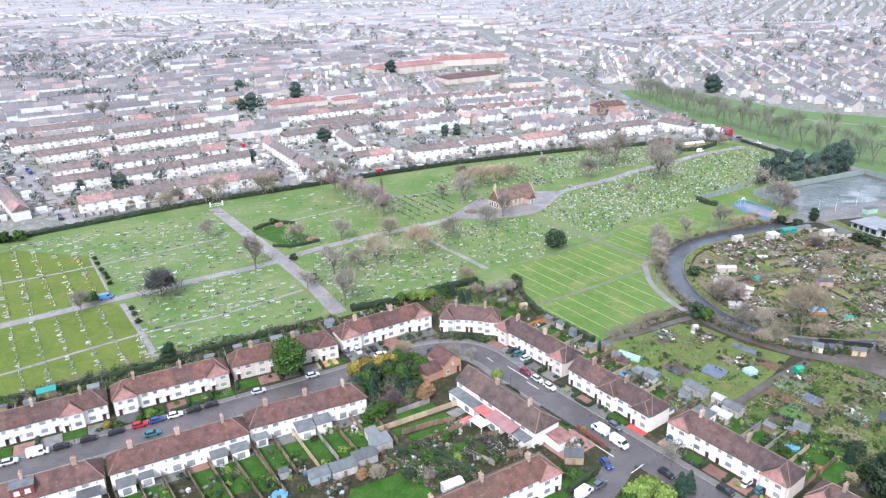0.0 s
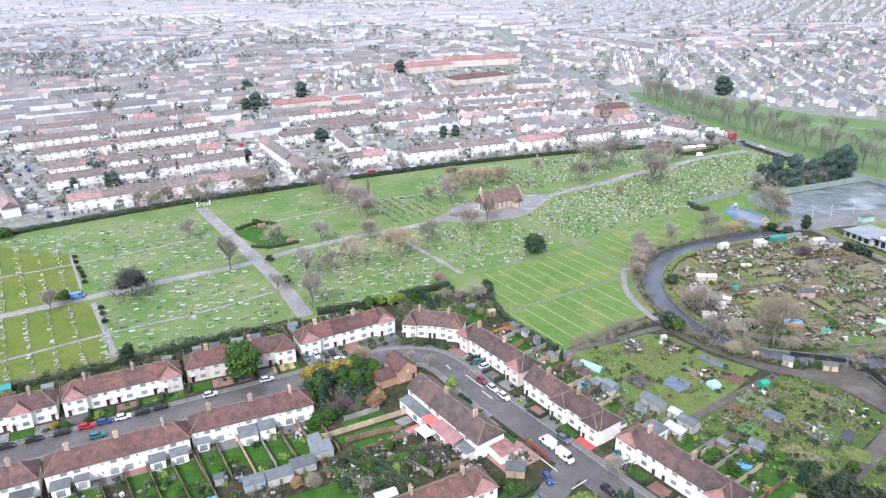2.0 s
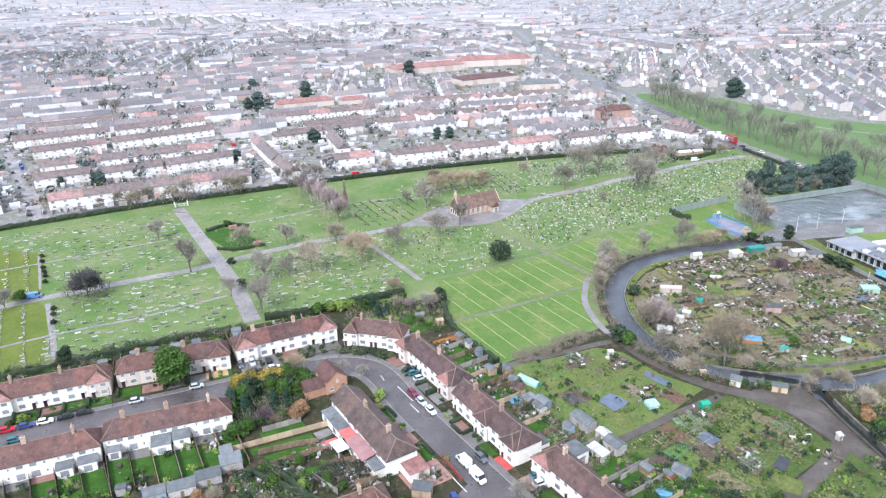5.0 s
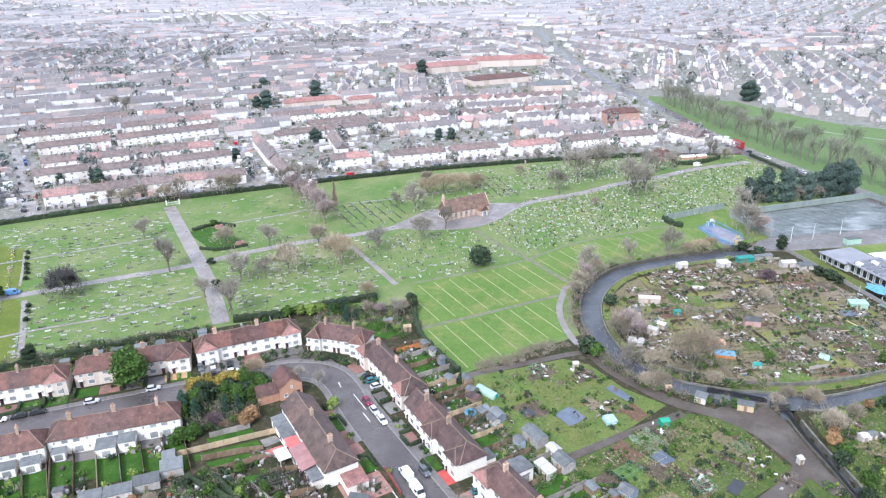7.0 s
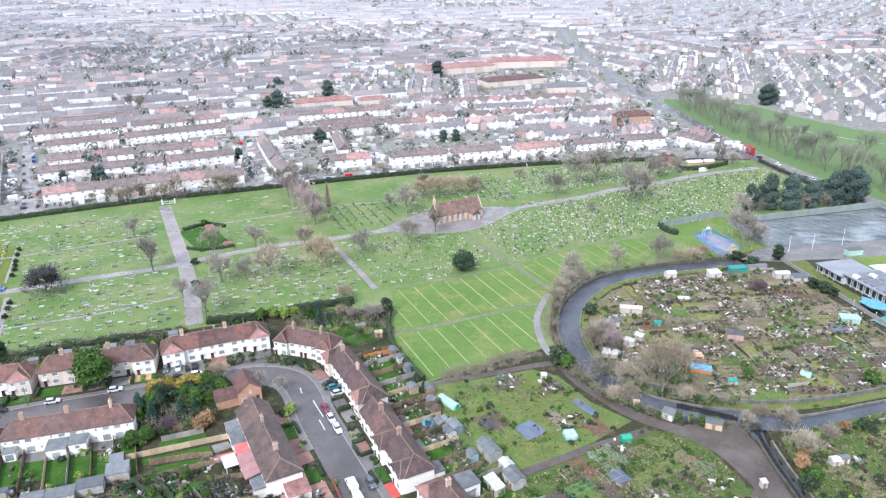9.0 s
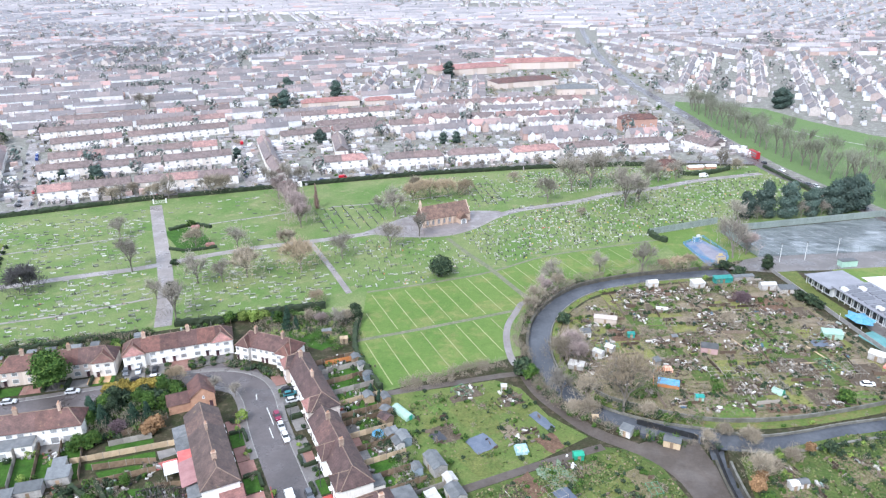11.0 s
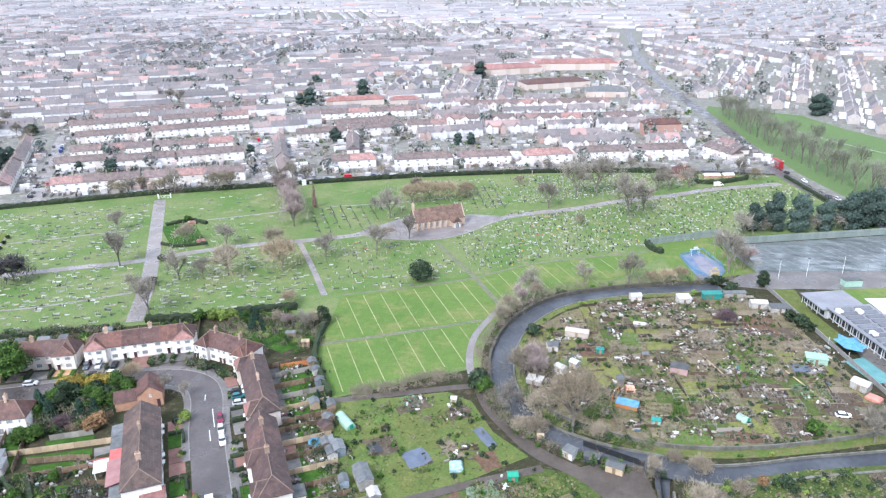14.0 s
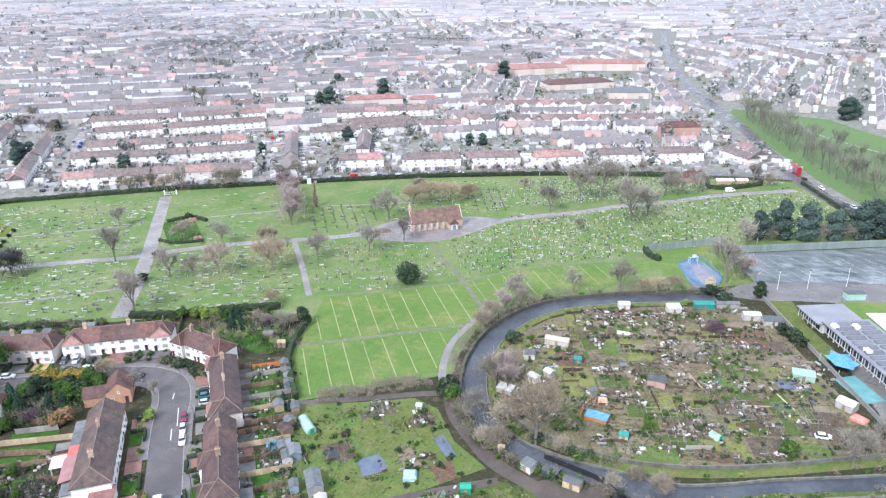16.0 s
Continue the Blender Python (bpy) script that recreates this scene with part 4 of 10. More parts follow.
for m in ROWLINES:
    for k in range(34):
        x = yr.uniform(0, 46)
        for y0, y1 in ((9.5, 19), (-8, -3)):
            y = yr.uniform(y0, y1)
            q = m @ Vector((x, y, 0))
            if not inside(q.x, q.y, CEMETERY):
                a = math.atan2(m[1][0], m[0][0]) + (0 if yr.random() < 0.7 else 0.3)
                u = yr.random()
                if u < 0.16:
                    roofs_box((q.x, q.y), a, yr.uniform(2, 3.6), yr.uniform(2, 5), 0, yr.uniform(2.2, 3.2), walls)
                elif u < 0.7:
                    roofs_box((q.x, q.y), a + math.pi / 2, yr.uniform(3, 8), 0.15, 0, 1.6, small)
                elif u < 0.85:
                    roofs_box((q.x, q.y), a, 1.8, 4.2, 0.2, 1.45, small)
                elif u < 0.87:
                    spots.append((q.x, q.y, 0))
tagged(part("far_house_walls", walls, M_TOWN_WALL), "pale and brick walls of distant terraced houses", "houses", "", "stuff")
tagged(part("far_gables", gables_mb, island_mat("town_gables", [(0, (0.40, 0.35, 0.335)), (0.5, (0.55, 0.50, 0.48)), (0.8, (0.36, 0.27, 0.25)), (1, (0.74, 0.73, 0.73))], 0.85, 0.2, 0.5)), "pebbledash and brick gable ends of distant terraces", "gables", "", "stuff")
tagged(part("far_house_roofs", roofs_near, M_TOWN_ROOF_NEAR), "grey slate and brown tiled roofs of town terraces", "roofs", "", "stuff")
tagged(part("far_house_roofs", roofs_far, M_TOWN_ROOF_HAZED), "tiled roofs of distant terraces, haze put in as paler colour", "roofs", "", "stuff")
tagged(part("far_yards", small, M_TOWN_SMALL), "chimneys, sheds and yard walls of distant houses", "sheds", "", "stuff")

# ---- plants ----
def leaf_mat(name, stops, rough=0.85):
    n = Net(name, rough, 0.0, 0.25)
    geo = n.add("ShaderNodeNewGeometry")
    info = n.add("ShaderNodeObjectInfo")
    c = n.ramp(geo.outputs["Random Per Island"], stops)
    v = n.add("ShaderNodeHueSaturation")
    n.join(n.math("ADD", n.math("MULTIPLY", info.outputs["Random"], 0.5), 0.75), v.inputs["Value"])
    n.join(c, v.inputs["Color"])
    return n.colour(v.outputs[0])


M_BARK = plain("bark", (0.15, 0.13, 0.11), (0.23, 0.205, 0.175), 1.0, 6, 0.95, 0.2, 0.5)
M_TWIG_GREY = leaf_mat("grey_twigs", [(0, (0.205, 0.185, 0.155)), (1, (0.335, 0.305, 0.26))])
M_TWIG_PINK = leaf_mat("pinkish_twigs", [(0, (0.26, 0.205, 0.195)), (1, (0.42, 0.345, 0.325))])
M_TWIG_BEIGE = leaf_mat("straw_twigs", [(0, (0.28, 0.22, 0.15)), (1, (0.45, 0.37, 0.26))])
M_TWIG_BROWN = leaf_mat("brown_twigs", [(0, (0.225, 0.19, 0.145)), (1, (0.38, 0.33, 0.255))])
M_TWIG_DARK = leaf_mat("dark_grey_twigs", [(0, (0.09, 0.085, 0.09)), (1, (0.17, 0.16, 0.16))])
M_TWIG_RUST = leaf_mat("rusty_twigs", [(0, (0.20, 0.13, 0.11)), (1, (0.31, 0.21, 0.18))])
M_TWIG_PARK = leaf_mat("greenish_twigs", [(0, (0.14, 0.15, 0.11)), (1, (0.25, 0.26, 0.20))])
M_LEAF_DARK = leaf_mat("dark_evergreen_leaves", [(0, (0.013, 0.027, 0.015)), (0.7, (0.036, 0.058, 0.031)), (1, (0.075, 0.10, 0.05))])
# Dark evergreen leaves made lighter and bluer, with haze put into the colour.
M_LEAF_HAZED = leaf_mat("hazed_evergreen_leaves", [(0, (0.035, 0.06, 0.05)), (0.7, (0.07, 0.105, 0.09)), (1, (0.115, 0.15, 0.125))])
M_LEAF_GREEN = leaf_mat("green_leaves", [(0, (0.018, 0.046, 0.009)), (0.7, (0.052, 0.105, 0.02)), (1, (0.10, 0.155, 0.034))])
M_LEAF_LIME = leaf_mat("light_green_leaves", [(0, (0.09, 0.15, 0.03)), (1, (0.22, 0.28, 0.07))])
M_LEAF_BLUE = leaf_mat("bluish_conifer_leaves", [(0, (0.015, 0.038, 0.026)), (1, (0.045, 0.085, 0.055))])
M_LEAF_GOLD = leaf_mat("golden_leaves", [(0, (0.15, 0.125, 0.025)), (1, (0.34, 0.255, 0.06))])
M_LEAF_RUST = leaf_mat("rusty_leaves", [(0, (0.17, 0.095, 0.05)), (1, (0.32, 0.20, 0.105))])
M_LEAF_PURPLE = leaf_mat("purple_twigs", [(0, (0.09, 0.06, 0.075)), (1, (0.19, 0.14, 0.15))])


def bare_tree_meshes(seed, h, lean=0.55, twigs=5, twig_len=1.0, twig_w=0.035, kids=3, droop=0.0, twig_mat=None, levels=4, haze=500):
    """A leafless tree: forking limbs and a rounded crown of thin twigs."""
    rnd = random.Random(seed)
    wood, crown = MB(), MB()

    def twig(p, d, ln):
        s = d.cross(Vector((rnd.uniform(-1, 1), rnd.uniform(-1, 1), rnd.uniform(-1, 1)))).normalized() * twig_w
        mid = p + d * ln * 0.5 + Vector((rnd.uniform(-0.1, 0.1), rnd.uniform(-0.1, 0.1), rnd.uniform(-0.05, 0.1))) * ln
        crown.solid([p - s, p + s, mid + s * 0.7, p + d * ln, mid - s * 0.7], [(0, 1, 2, 3, 4)])

    def grow(p, d, ln, r, level):
        q = p + d * ln
        wood.cyl(p, q, r, r * 0.66, 6 if level < 1 else (4 if level < 3 else 3), 0, False)
        if level >= levels - 1:
            for _ in range(twigs if level == levels else max(2, twigs // 2)):
                v = (d + Vector((rnd.gauss(0, 0.8), rnd.gauss(0, 0.8), rnd.gauss(0.1 - droop, 0.6)))).normalized()
                twig(p + (q - p) * rnd.uniform(0.1, 1), v, twig_len * rnd.uniform(0.5, 1.3))
        if level >= levels:
            return
        n = kids if level else kids + 1
        for k in range(n):
            a = 2 * math.pi * (k + rnd.random() * 0.7) / n
            u = d.orthogonal().normalized()
            w = d.cross(u)
            v = (d + (u * math.cos(a) + w * math.sin(a)) * lean * rnd.uniform(0.6, 1.5) + Vector((0, 0, 0.22 - droop * 0.3))).normalized()
            grow(p + (q - p) * rnd.uniform(0.55, 1.0), v, ln * rnd.uniform(0.68, 0.92), r * 0.6, level + 1)
        if level and level < levels - 1:
            grow(q, (d + Vector((rnd.gauss(0, 0.15), rnd.gauss(0, 0.15), 0.1))).normalized(), ln * 0.8, r * 0.6, level + 1)
    grow(Vector((0, 0, -0.2)), Vector((rnd.uniform(-0.05, 0.05), rnd.uniform(-0.05, 0.05), 1)), h * 0.2, h * 0.016, 0)
    # fine twigs that fill the dome of the crown down to the low limbs
    top = max(v[2] for v in crown.v)
    wide = max(math.hypot(v[0], v[1]) for v in crown.v) * 0.92
    for _ in range(haze):
        a, k = rnd.uniform(0, 6.28), math.sqrt(rnd.random())
        z = top * (0.14 + 0.8 * rnd.random() * math.sqrt(max(0.05, 1 - k * k)))
        p = Vector((math.cos(a) * k * wide, math.sin(a) * k * wide, z))
        v = (Vector((p.x, p.y, 0.6 * top)) * 0.5 / wide + Vector((rnd.gauss(0, 0.5), rnd.gauss(0, 0.5), rnd.gauss(0.5, 0.4)))).normalized()
        twig(p, v, twig_len * rnd.uniform(0.8, 1.9))
    return wood.mesh("trunk", M_BARK), crown.mesh("crown", twig_mat)


def leaf_cards(mb, rnd, lobes, n, size):
    total = sum(l[3] * l[4] for l in lobes)
    for cx, cy, cz, r, rz in lobes:
        for _ in range(int(n * r * rz / total)):
            v = Vector((rnd.gauss(0, 1), rnd.gauss(0, 1), rnd.gauss(0.15, 1))).normalized()
            k = rnd.uniform(0.72, 1.06) if rnd.random() < 0.8 else rnd.uniform(1.06, 1.3)
            c = Vector((cx + v.x * r * k, cy + v.y * r * k, cz + v.z * rz * k))
            nrm = (v + Vector((rnd.gauss(0, 0.5), rnd.gauss(0, 0.5), rnd.gauss(0.2, 0.5)))).normalized()
            u = nrm.orthogonal().normalized()
            t = nrm.cross(u)
            a = rnd.uniform(0, 6.28)
            u, t = u * math.cos(a) + t * math.sin(a), t * math.cos(a) - u * math.sin(a)
            s = size * rnd.uniform(0.6, 1.4)
            mb.solid([c - u * s, c - t * s * 0.55 + nrm * 0.12 * s, c + u * s, c + t * s * 0.55 + nrm * 0.12 * s], [(0, 1, 2, 3)])


def leafy_meshes(seed, h, lobes, n, size, mat, trunk=0.16):
    rnd = random.Random(seed)
    wood, crown = MB(), MB()
    wood.cyl((0, 0, -0.2), (0, 0, h * 0.5), trunk, trunk * 0.6, 6, 0, False)
    for l in lobes[:6]:
        wood.cyl((0, 0, h * 0.22), (l[0], l[1], l[2]), trunk * 0.5, 0.03, 4, 0, False)
    leaf_cards(crown, rnd, lobes, n, size)
    for cx, cy, cz, r, rz in lobes:
        crown.cyl((cx, cy, cz - rz * 0.7), (cx, cy, cz), r * 0.3, r * 0.62, 7)
        crown.cyl((cx, cy, cz), (cx, cy, cz + rz * 0.7), r * 0.62, r * 0.2, 7)
    return wood.mesh("trunk", M_BARK), crown.mesh("crown", mat)


def random_lobes(seed, r, h, n=9, low=0.35):
    rnd = random.Random(seed)
    out = []
    for i in range(n):
        a = 2 * math.pi * i / n * 2.4
        z = h * (low + (0.9 - low) * i / n)
        k = r * (0.55 if z < h * 0.7 else 0.3)
        out.append((math.cos(a) * k * rnd.uniform(0.7, 1.1), math.sin(a) * k * rnd.uniform(0.7, 1.1), z, r * rnd.uniform(0.42, 0.6), h * rnd.uniform(0.13, 0.2)))
    return out


def cone_lobes(seed, r, h, n=7):
    rnd = random.Random(seed)
    return [(rnd.uniform(-0.1, 0.1) * r, rnd.uniform(-0.1, 0.1) * r, h * (0.12 + 0.8 * i / n), r * (1.02 - 0.85 * i / n), h * 0.12) for i in range(n)]


KINDS = {
    "bare": (bare_tree_meshes(1, 10.5, 0.6, 5, 1.1, 0.028, 3, 0.0, M_TWIG_GREY, 4, 120), "bare_tree", "leafless grey tree with fine spreading twigs"),
    "bare_b": (bare_tree_meshes(2, 11.5, 0.45, 5, 1.1, 0.028, 3, 0.0, M_TWIG_GREY, 4, 120), "bare_tree", "leafless grey tree with upright branches"),
    "dense": (bare_tree_meshes(22, 11.0, 0.75, 15, 1.1, 0.05, 3, 0.0, M_TWIG_DARK), "bare_tree", "leafless dark grey tree with dense round crown"),
    "brown": (bare_tree_meshes(3, 10.0, 0.65, 7, 1.1, 0.03, 3, 0.0, M_TWIG_BROWN, 4, 200), "bare_tree", "leafless brown tree with dense twigs"),
    "pink": (bare_tree_meshes(4, 10.5, 0.42, 8, 1.1, 0.032, 3, 0.0, M_TWIG_PINK, 4, 180), "bare_tree", "leafless tree with pinkish brown twigs"),
    "straw": (bare_tree_meshes(5, 10.0, 0.65, 11, 1.0, 0.034, 3, 0.1, M_TWIG_BEIGE, 4, 350), "willow_tree", "leafless straw-coloured willow tree"),
    "great": (bare_tree_meshes(25, 22.0, 0.55, 3, 1.7, 0.03, 3, 0.06, M_TWIG_BEIGE, 5, 250), "willow_tree", "huge leafless straw-coloured willow tree"),
    "park": (bare_tree_meshes(26, 24.0, 0.55, 12, 2.1, 0.032, 2, 0.0, M_TWIG_PARK, 4, 170), "bare_tree", "tall leafless greenish grey park tree"),
    "round": (leafy_meshes(6, 7.5, random_lobes(6, 4.5, 7.5, 10, 0.3), 2600, 0.35, M_LEAF_DARK), "evergreen_tree", "round dark evergreen tree"),
    "oak": (leafy_meshes(7, 13.0, random_lobes(7, 5.4, 13.0, 14, 0.28), 4200, 0.42, M_LEAF_GREEN, 0.3), "evergreen_tree", "large dense green evergreen tree"),
    "dark": (leafy_meshes(8, 13.0, [(x * k, y * k, z * (0.9 + 0.2 * k), r * (0.5 + 0.45 * k), rz * 0.95) for k, (x, y, z, r, rz) in ((0.6 + 0.55 * ((q * 7) % 5) / 4, l) for q, l in enumerate(random_lobes(8, 5.4, 13.0, 40, 0.1)))], 9000, 0.48, M_LEAF_DARK, 0.3), "evergreen_tree", "tall dark green evergreen tree"),
    # Same tree as "dark", in the haze-tinted leaf colour for far places.
    "hazed_dark": (leafy_meshes(8, 13.0, [(x * k, y * k, z * (0.9 + 0.2 * k), r * (0.5 + 0.45 * k), rz * 0.95) for k, (x, y, z, r, rz) in ((0.6 + 0.55 * ((q * 7) % 5) / 4, l) for q, l in enumerate(random_lobes(8, 5.4, 13.0, 40, 0.1)))], 9000, 0.48, M_LEAF_HAZED, 0.3), "evergreen_tree", "tall evergreen tree with bluish haze in its leaf colour"),
    "conifer": (leafy_meshes(9, 9.0, cone_lobes(9, 2.2, 9.0), 2400, 0.32, M_LEAF_BLUE), "conifer", "bluish green pointed conifer"),
    "bush": (leafy_meshes(10, 2.2, random_lobes(10, 1.5, 2.4, 6, 0.3), 700, 0.22, M_LEAF_GREEN, 0.05), "bush", "rounded green leafy garden bush"),
    "darkbush": (leafy_meshes(11, 2.0, random_lobes(11, 1.4, 2.2, 6, 0.3), 700, 0.2, M_LEAF_DARK, 0.05), "bush", "clipped dark green bush"),
    "lime": (leafy_meshes(12, 3.0, random_lobes(12, 1.8, 3.0, 7, 0.3), 900, 0.25, M_LEAF_LIME, 0.06), "bush", "light green leafy bush"),
    "gold": (leafy_meshes(13, 4.5, random_lobes(13, 2.4, 4.5, 8, 0.3), 1400, 0.28, M_LEAF_GOLD, 0.1), "bush", "golden yellow leafy shrub"),
    "rust": (leafy_meshes(14, 4.0, random_lobes(14, 2.0, 4.0, 8, 0.3), 1000, 0.28, M_LEAF_RUST, 0.08), "bush", "rusty brown leafy shrub"),
    "purple": (bare_tree_meshes(15, 6.0, 0.8, 14, 0.7, 0.04, 3, 0.0, M_LEAF_PURPLE), "bare_tree", "leafless purplish garden tree"),
    "scrub": (bare_tree_meshes(16, 4.5, 1.0, 9, 0.7, 0.035, 3, 0.0, M_TWIG_BROWN), "scrub", "tangled brown leafless winter scrub"),
    "column": (leafy_meshes(17, 11.0, cone_lobes(17, 1.25, 12.5, 10), 900, 0.24, M_TWIG_RUST, 0.12), "column_tree", "narrow leafless reddish brown column tree"),
}
SHRUBS = {"bush": MB(), "darkbush": MB(), "lime": MB(), "scrub": MB()}
shrub_rnd = random.Random(88)


CLEAR = [(80.9, 186.2, 4.0), (95.5, 199.0, 3.4), (103.4, 170.7, 2.9), (118.8, 161.7, 2.6), (91.6, 185.6, 2.6), (130.4, 224.5, 4.0), (187, 237, 4), (66, 158, 4), (71.4, 174.5, 4)]


def is_clear(x, y):
    return any(math.hypot(x - cx, y - cy) < r for cx, cy, r in CLEAR)


def shrub(kind, x, y, s):
    """One of the many small shrubs that grow into one another: leaf clumps, or a spray of bare stems."""
    mb, rnd = SHRUBS[kind], shrub_rnd
    if is_clear(x, y):
        return
    if kind == "scrub":
        for _ in range(70):
            a, b = rnd.uniform(0, 6.28), rnd.uniform(0.3, 1.5)
            d = Vector((math.cos(a) * math.cos(b), math.sin(a) * math.cos(b), math.sin(b)))
            q = Vector((x + rnd.gauss(0, 0.9 * s), y + rnd.gauss(0, 0.9 * s), rnd.uniform(0, 2.2 * s)))
            w = d.orthogonal().normalized() * 0.035
            e = q + d * rnd.uniform(0.6, 1.7) * s
            mb.solid([q - w, q + w, e], [(0, 1, 2)])
        return
    lobes = [(x + rnd.gauss(0, 0.7 * s), y + rnd.gauss(0, 0.7 * s), s * rnd.uniform(0.5, 1.6), s * rnd.uniform(0.7, 1.1), s * rnd.uniform(0.6, 0.9)) for _ in range(4)]
    leaf_cards(mb, rnd, lobes, 150, 0.24)




def plant(kind, x, y, s=1.0, label="", sz=None):
    (wood, crown), name, text = KINDS[kind]
    s = s * (1.75 if name == "bare_tree" and kind != "purple" else 1.0)
    m = at(x, y, (x * 37.7 + y * 91.3) % 360) @ Matrix.Diagonal((s, s, sz or s, 1))
    root = empty(name, m, label or text, name.replace("_", " ").replace("bare tree", "tree"), "trees" if "tree" in name else "")
    part("trunk", wood, None, root)
    part("crown", crown, None, root)
    return root


def hedge(pts, w, h, mat, label, seed=1, step=1.0):
    rnd = random.Random(seed)
    line = curve(pts, step)
    cs = [(-0.5, 0.0), (-0.52, 0.6), (-0.36, 1.0), (0.36, 1.0), (0.52, 0.6), (0.5, 0.0)]
    lines = [sides(line, c[0] * w) for c in cs]
    mb = MB()
    for i in range(len(line)):
        for k, c in enumerate(cs):
            j = 0.0 if c[1] == 0 else 0.16
            q = lines[k][i]
            mb.v.append((q.x + rnd.gauss(0, j * w * 0.5), q.y + rnd.gauss(0, j * w * 0.5), c[1] * h * (1 + rnd.gauss(0, 0.1)) - (0.1 if c[1] == 0 else 0)))
    n = len(cs)
    for i in range(len(line) - 1):
        for k in range(n - 1):
            mb.f.append((i * n + k, i * n + k + 1, (i + 1) * n + k + 1, (i + 1) * n + k))
            mb.m.append(0)
    mb.f += [tuple(range(n)), tuple(range((len(line) - 1) * n, len(line) * n))]
    mb.m += [0, 0]
    return tagged(part("hedge", mb, mat), label, "hedge")


# ---- cemetery ----
hedge(HEDGE[:4] + [(-124.5, 364.5)], 2.2, 2.2, M_HEDGE, "dark green clipped hedge along the cemetery", 1, 1.5)
hedge([(-117.5, 367.5)] + HEDGE[4:9], 2.2, 2.2, M_HEDGE, "dark green clipped hedge along the cemetery", 2, 1.5)
hedge([(86, 460), (112, 467), (136, 472)], 2.2, 2.4, M_HEDGE, "dark green clipped hedge along the cemetery", 3, 1.5)
hedge([(154.2, 466), (154.8, 456), (157, 453.6), (168, 457), (182, 469)], 2.2, 2.3, M_HEDGE, "dark green clipped hedge near the cemetery gate", 4, 1.5)
hedge([(203, 478), (212, 452), (221, 424)], 1.2, 1.6, M_HEDGE, "dark hedge along the main road", 5, 1.5)
hedge([(-131, 175), (-103, 188), (-74, 206), (-44, 223)], 1.4, 1.9, M_HEDGE, "dark overgrown hedge behind the gardens", 6)
hedge([(-35, 231), (-19, 237), (-3, 247), (12, 254)], 2.4, 2.3, M_HEDGE, "dark green hedge behind the corner gardens", 7)
hedge([(27, 249), (29, 238), (34, 224), (41, 214), (48, 205)], 1.6, 2.2, M_HEDGE, "dark hedge beside the mown lawn", 8)
M_IRON = plain("painted_iron", (0.06, 0.065, 0.07), (0.10, 0.10, 0.10), 1, 5, 0.5, 0.1)
gate = empty("cemetery_gate", at(-121, 355.5, 28), "white painted cemetery gate at the avenue's end", "gate")
for x in (-3.2, 3.2):
    mb = MB()
    loft(mb, [rect(0.6, 0.6, 0), rect(0.6, 0.6, 2.3), rect(0.8, 0.8, 2.4), rect(0.3, 0.3, 2.7)])
    part("gate_post", mb, M_WHITE, gate, m=at(x, 0))
for x in (-1.5, 1.5):
    mb = MB()
    mb.box(-1.4, -0.05, 0.2, 1.4, 0.05, 0.3)
    mb.box(-1.4, -0.05, 1.5, 1.4, 0.05, 1.6)
    for i in range(9):
        mb.box(-1.4 + i * 0.34, -0.03, 0.2, -1.34 + i * 0.34, 0.03, 1.75)
    part("gate_leaf", mb, M_WHITE, gate, m=at(x, 0))

lodge = empty("lodge", at(141.2, 461.6, 17), "brown brick cemetery lodge with hipped tiled roof", "house")
for x0, y0, x1, y1, e, r in ((0, 0, 13.5, 7.5, 3.0, 5.8), (4.5, -2.4, 9.5, 0.2, 3.0, 4.9)):
    mb = MB()
    mb.box(x0, y0, -0.2, x1, y1, e)
    part("wall", mb, M_BRICK, lodge)
    mb = MB()
    hip_roof(mb, x0, y0, x1, y1, e, r, 2.6, 2.6)
    part("roof", mb, M_ROOF, lodge)
for x, y in ((1.2, 0), (11.0, 0), (7.0, -2.4)):
    put_window("w", lodge, x + 1, y, 1.0, 0)
chimney(lodge, 8, 3.75, 5.6)
for x, y, d, w, l in ((163, 468, 18, 9, 4), (172, 471, 18, 6, 3.5)):
    nh = empty("nursery_shed", at(x, y, d), "long low pale roofed nursery shed", "shed")
    mb = MB()
    mb.box(-w / 2, -l / 2, 0, w / 2, l / 2, 1.7)
    part("wall", mb, M_BRICK, nh)
    mb = MB()
    hip_roof(mb, -w / 2, -l / 2, w / 2, l / 2, 1.7, 2.6, 0, 0, over=0.15)
    part("roof", mb, M_UPVC, nh, "pale sheet roof")

# chapel
M_CHAPEL_WALL = plain("chapel_stone", (0.60, 0.46, 0.37), (0.48, 0.36, 0.28), 0.6, 6, 0.9, 0)
M_CHAPEL_ROOF = tiled_roof("chapel_roof", [(0, (0.175, 0.12, 0.098)), (1, (0.20, 0.135, 0.108))], 60)
chapel = empty("chapel", at(27.2, 341.8, 37.5), "small stone chapel with steep brown tiled roof", "chapel")
CL, CD, CE, CR = 25.0, 8.5, 4.2, 9.2
mb = MB()
mb.box(0, 0, -0.2, CL, CD, CE)
for x in (0.0, CL - 0.4):
    mb.solid([(x, 0, CE), (x + 0.4, 0, CE), (x + 0.4, CD, CE), (x, CD, CE), (x, CD / 2, CR + 0.3), (x + 0.4, CD / 2, CR + 0.3)], [(0, 1, 5, 4), (2, 3, 4, 5), (1, 2, 5), (3, 0, 4)])
part("wall", mb, M_CHAPEL_WALL, chapel)
mb = MB()
hip_roof(mb, 0.3, 0, CL - 0.3, CD, CE, CR, 0, 0)
part("roof", mb, M_CHAPEL_ROOF, chapel)
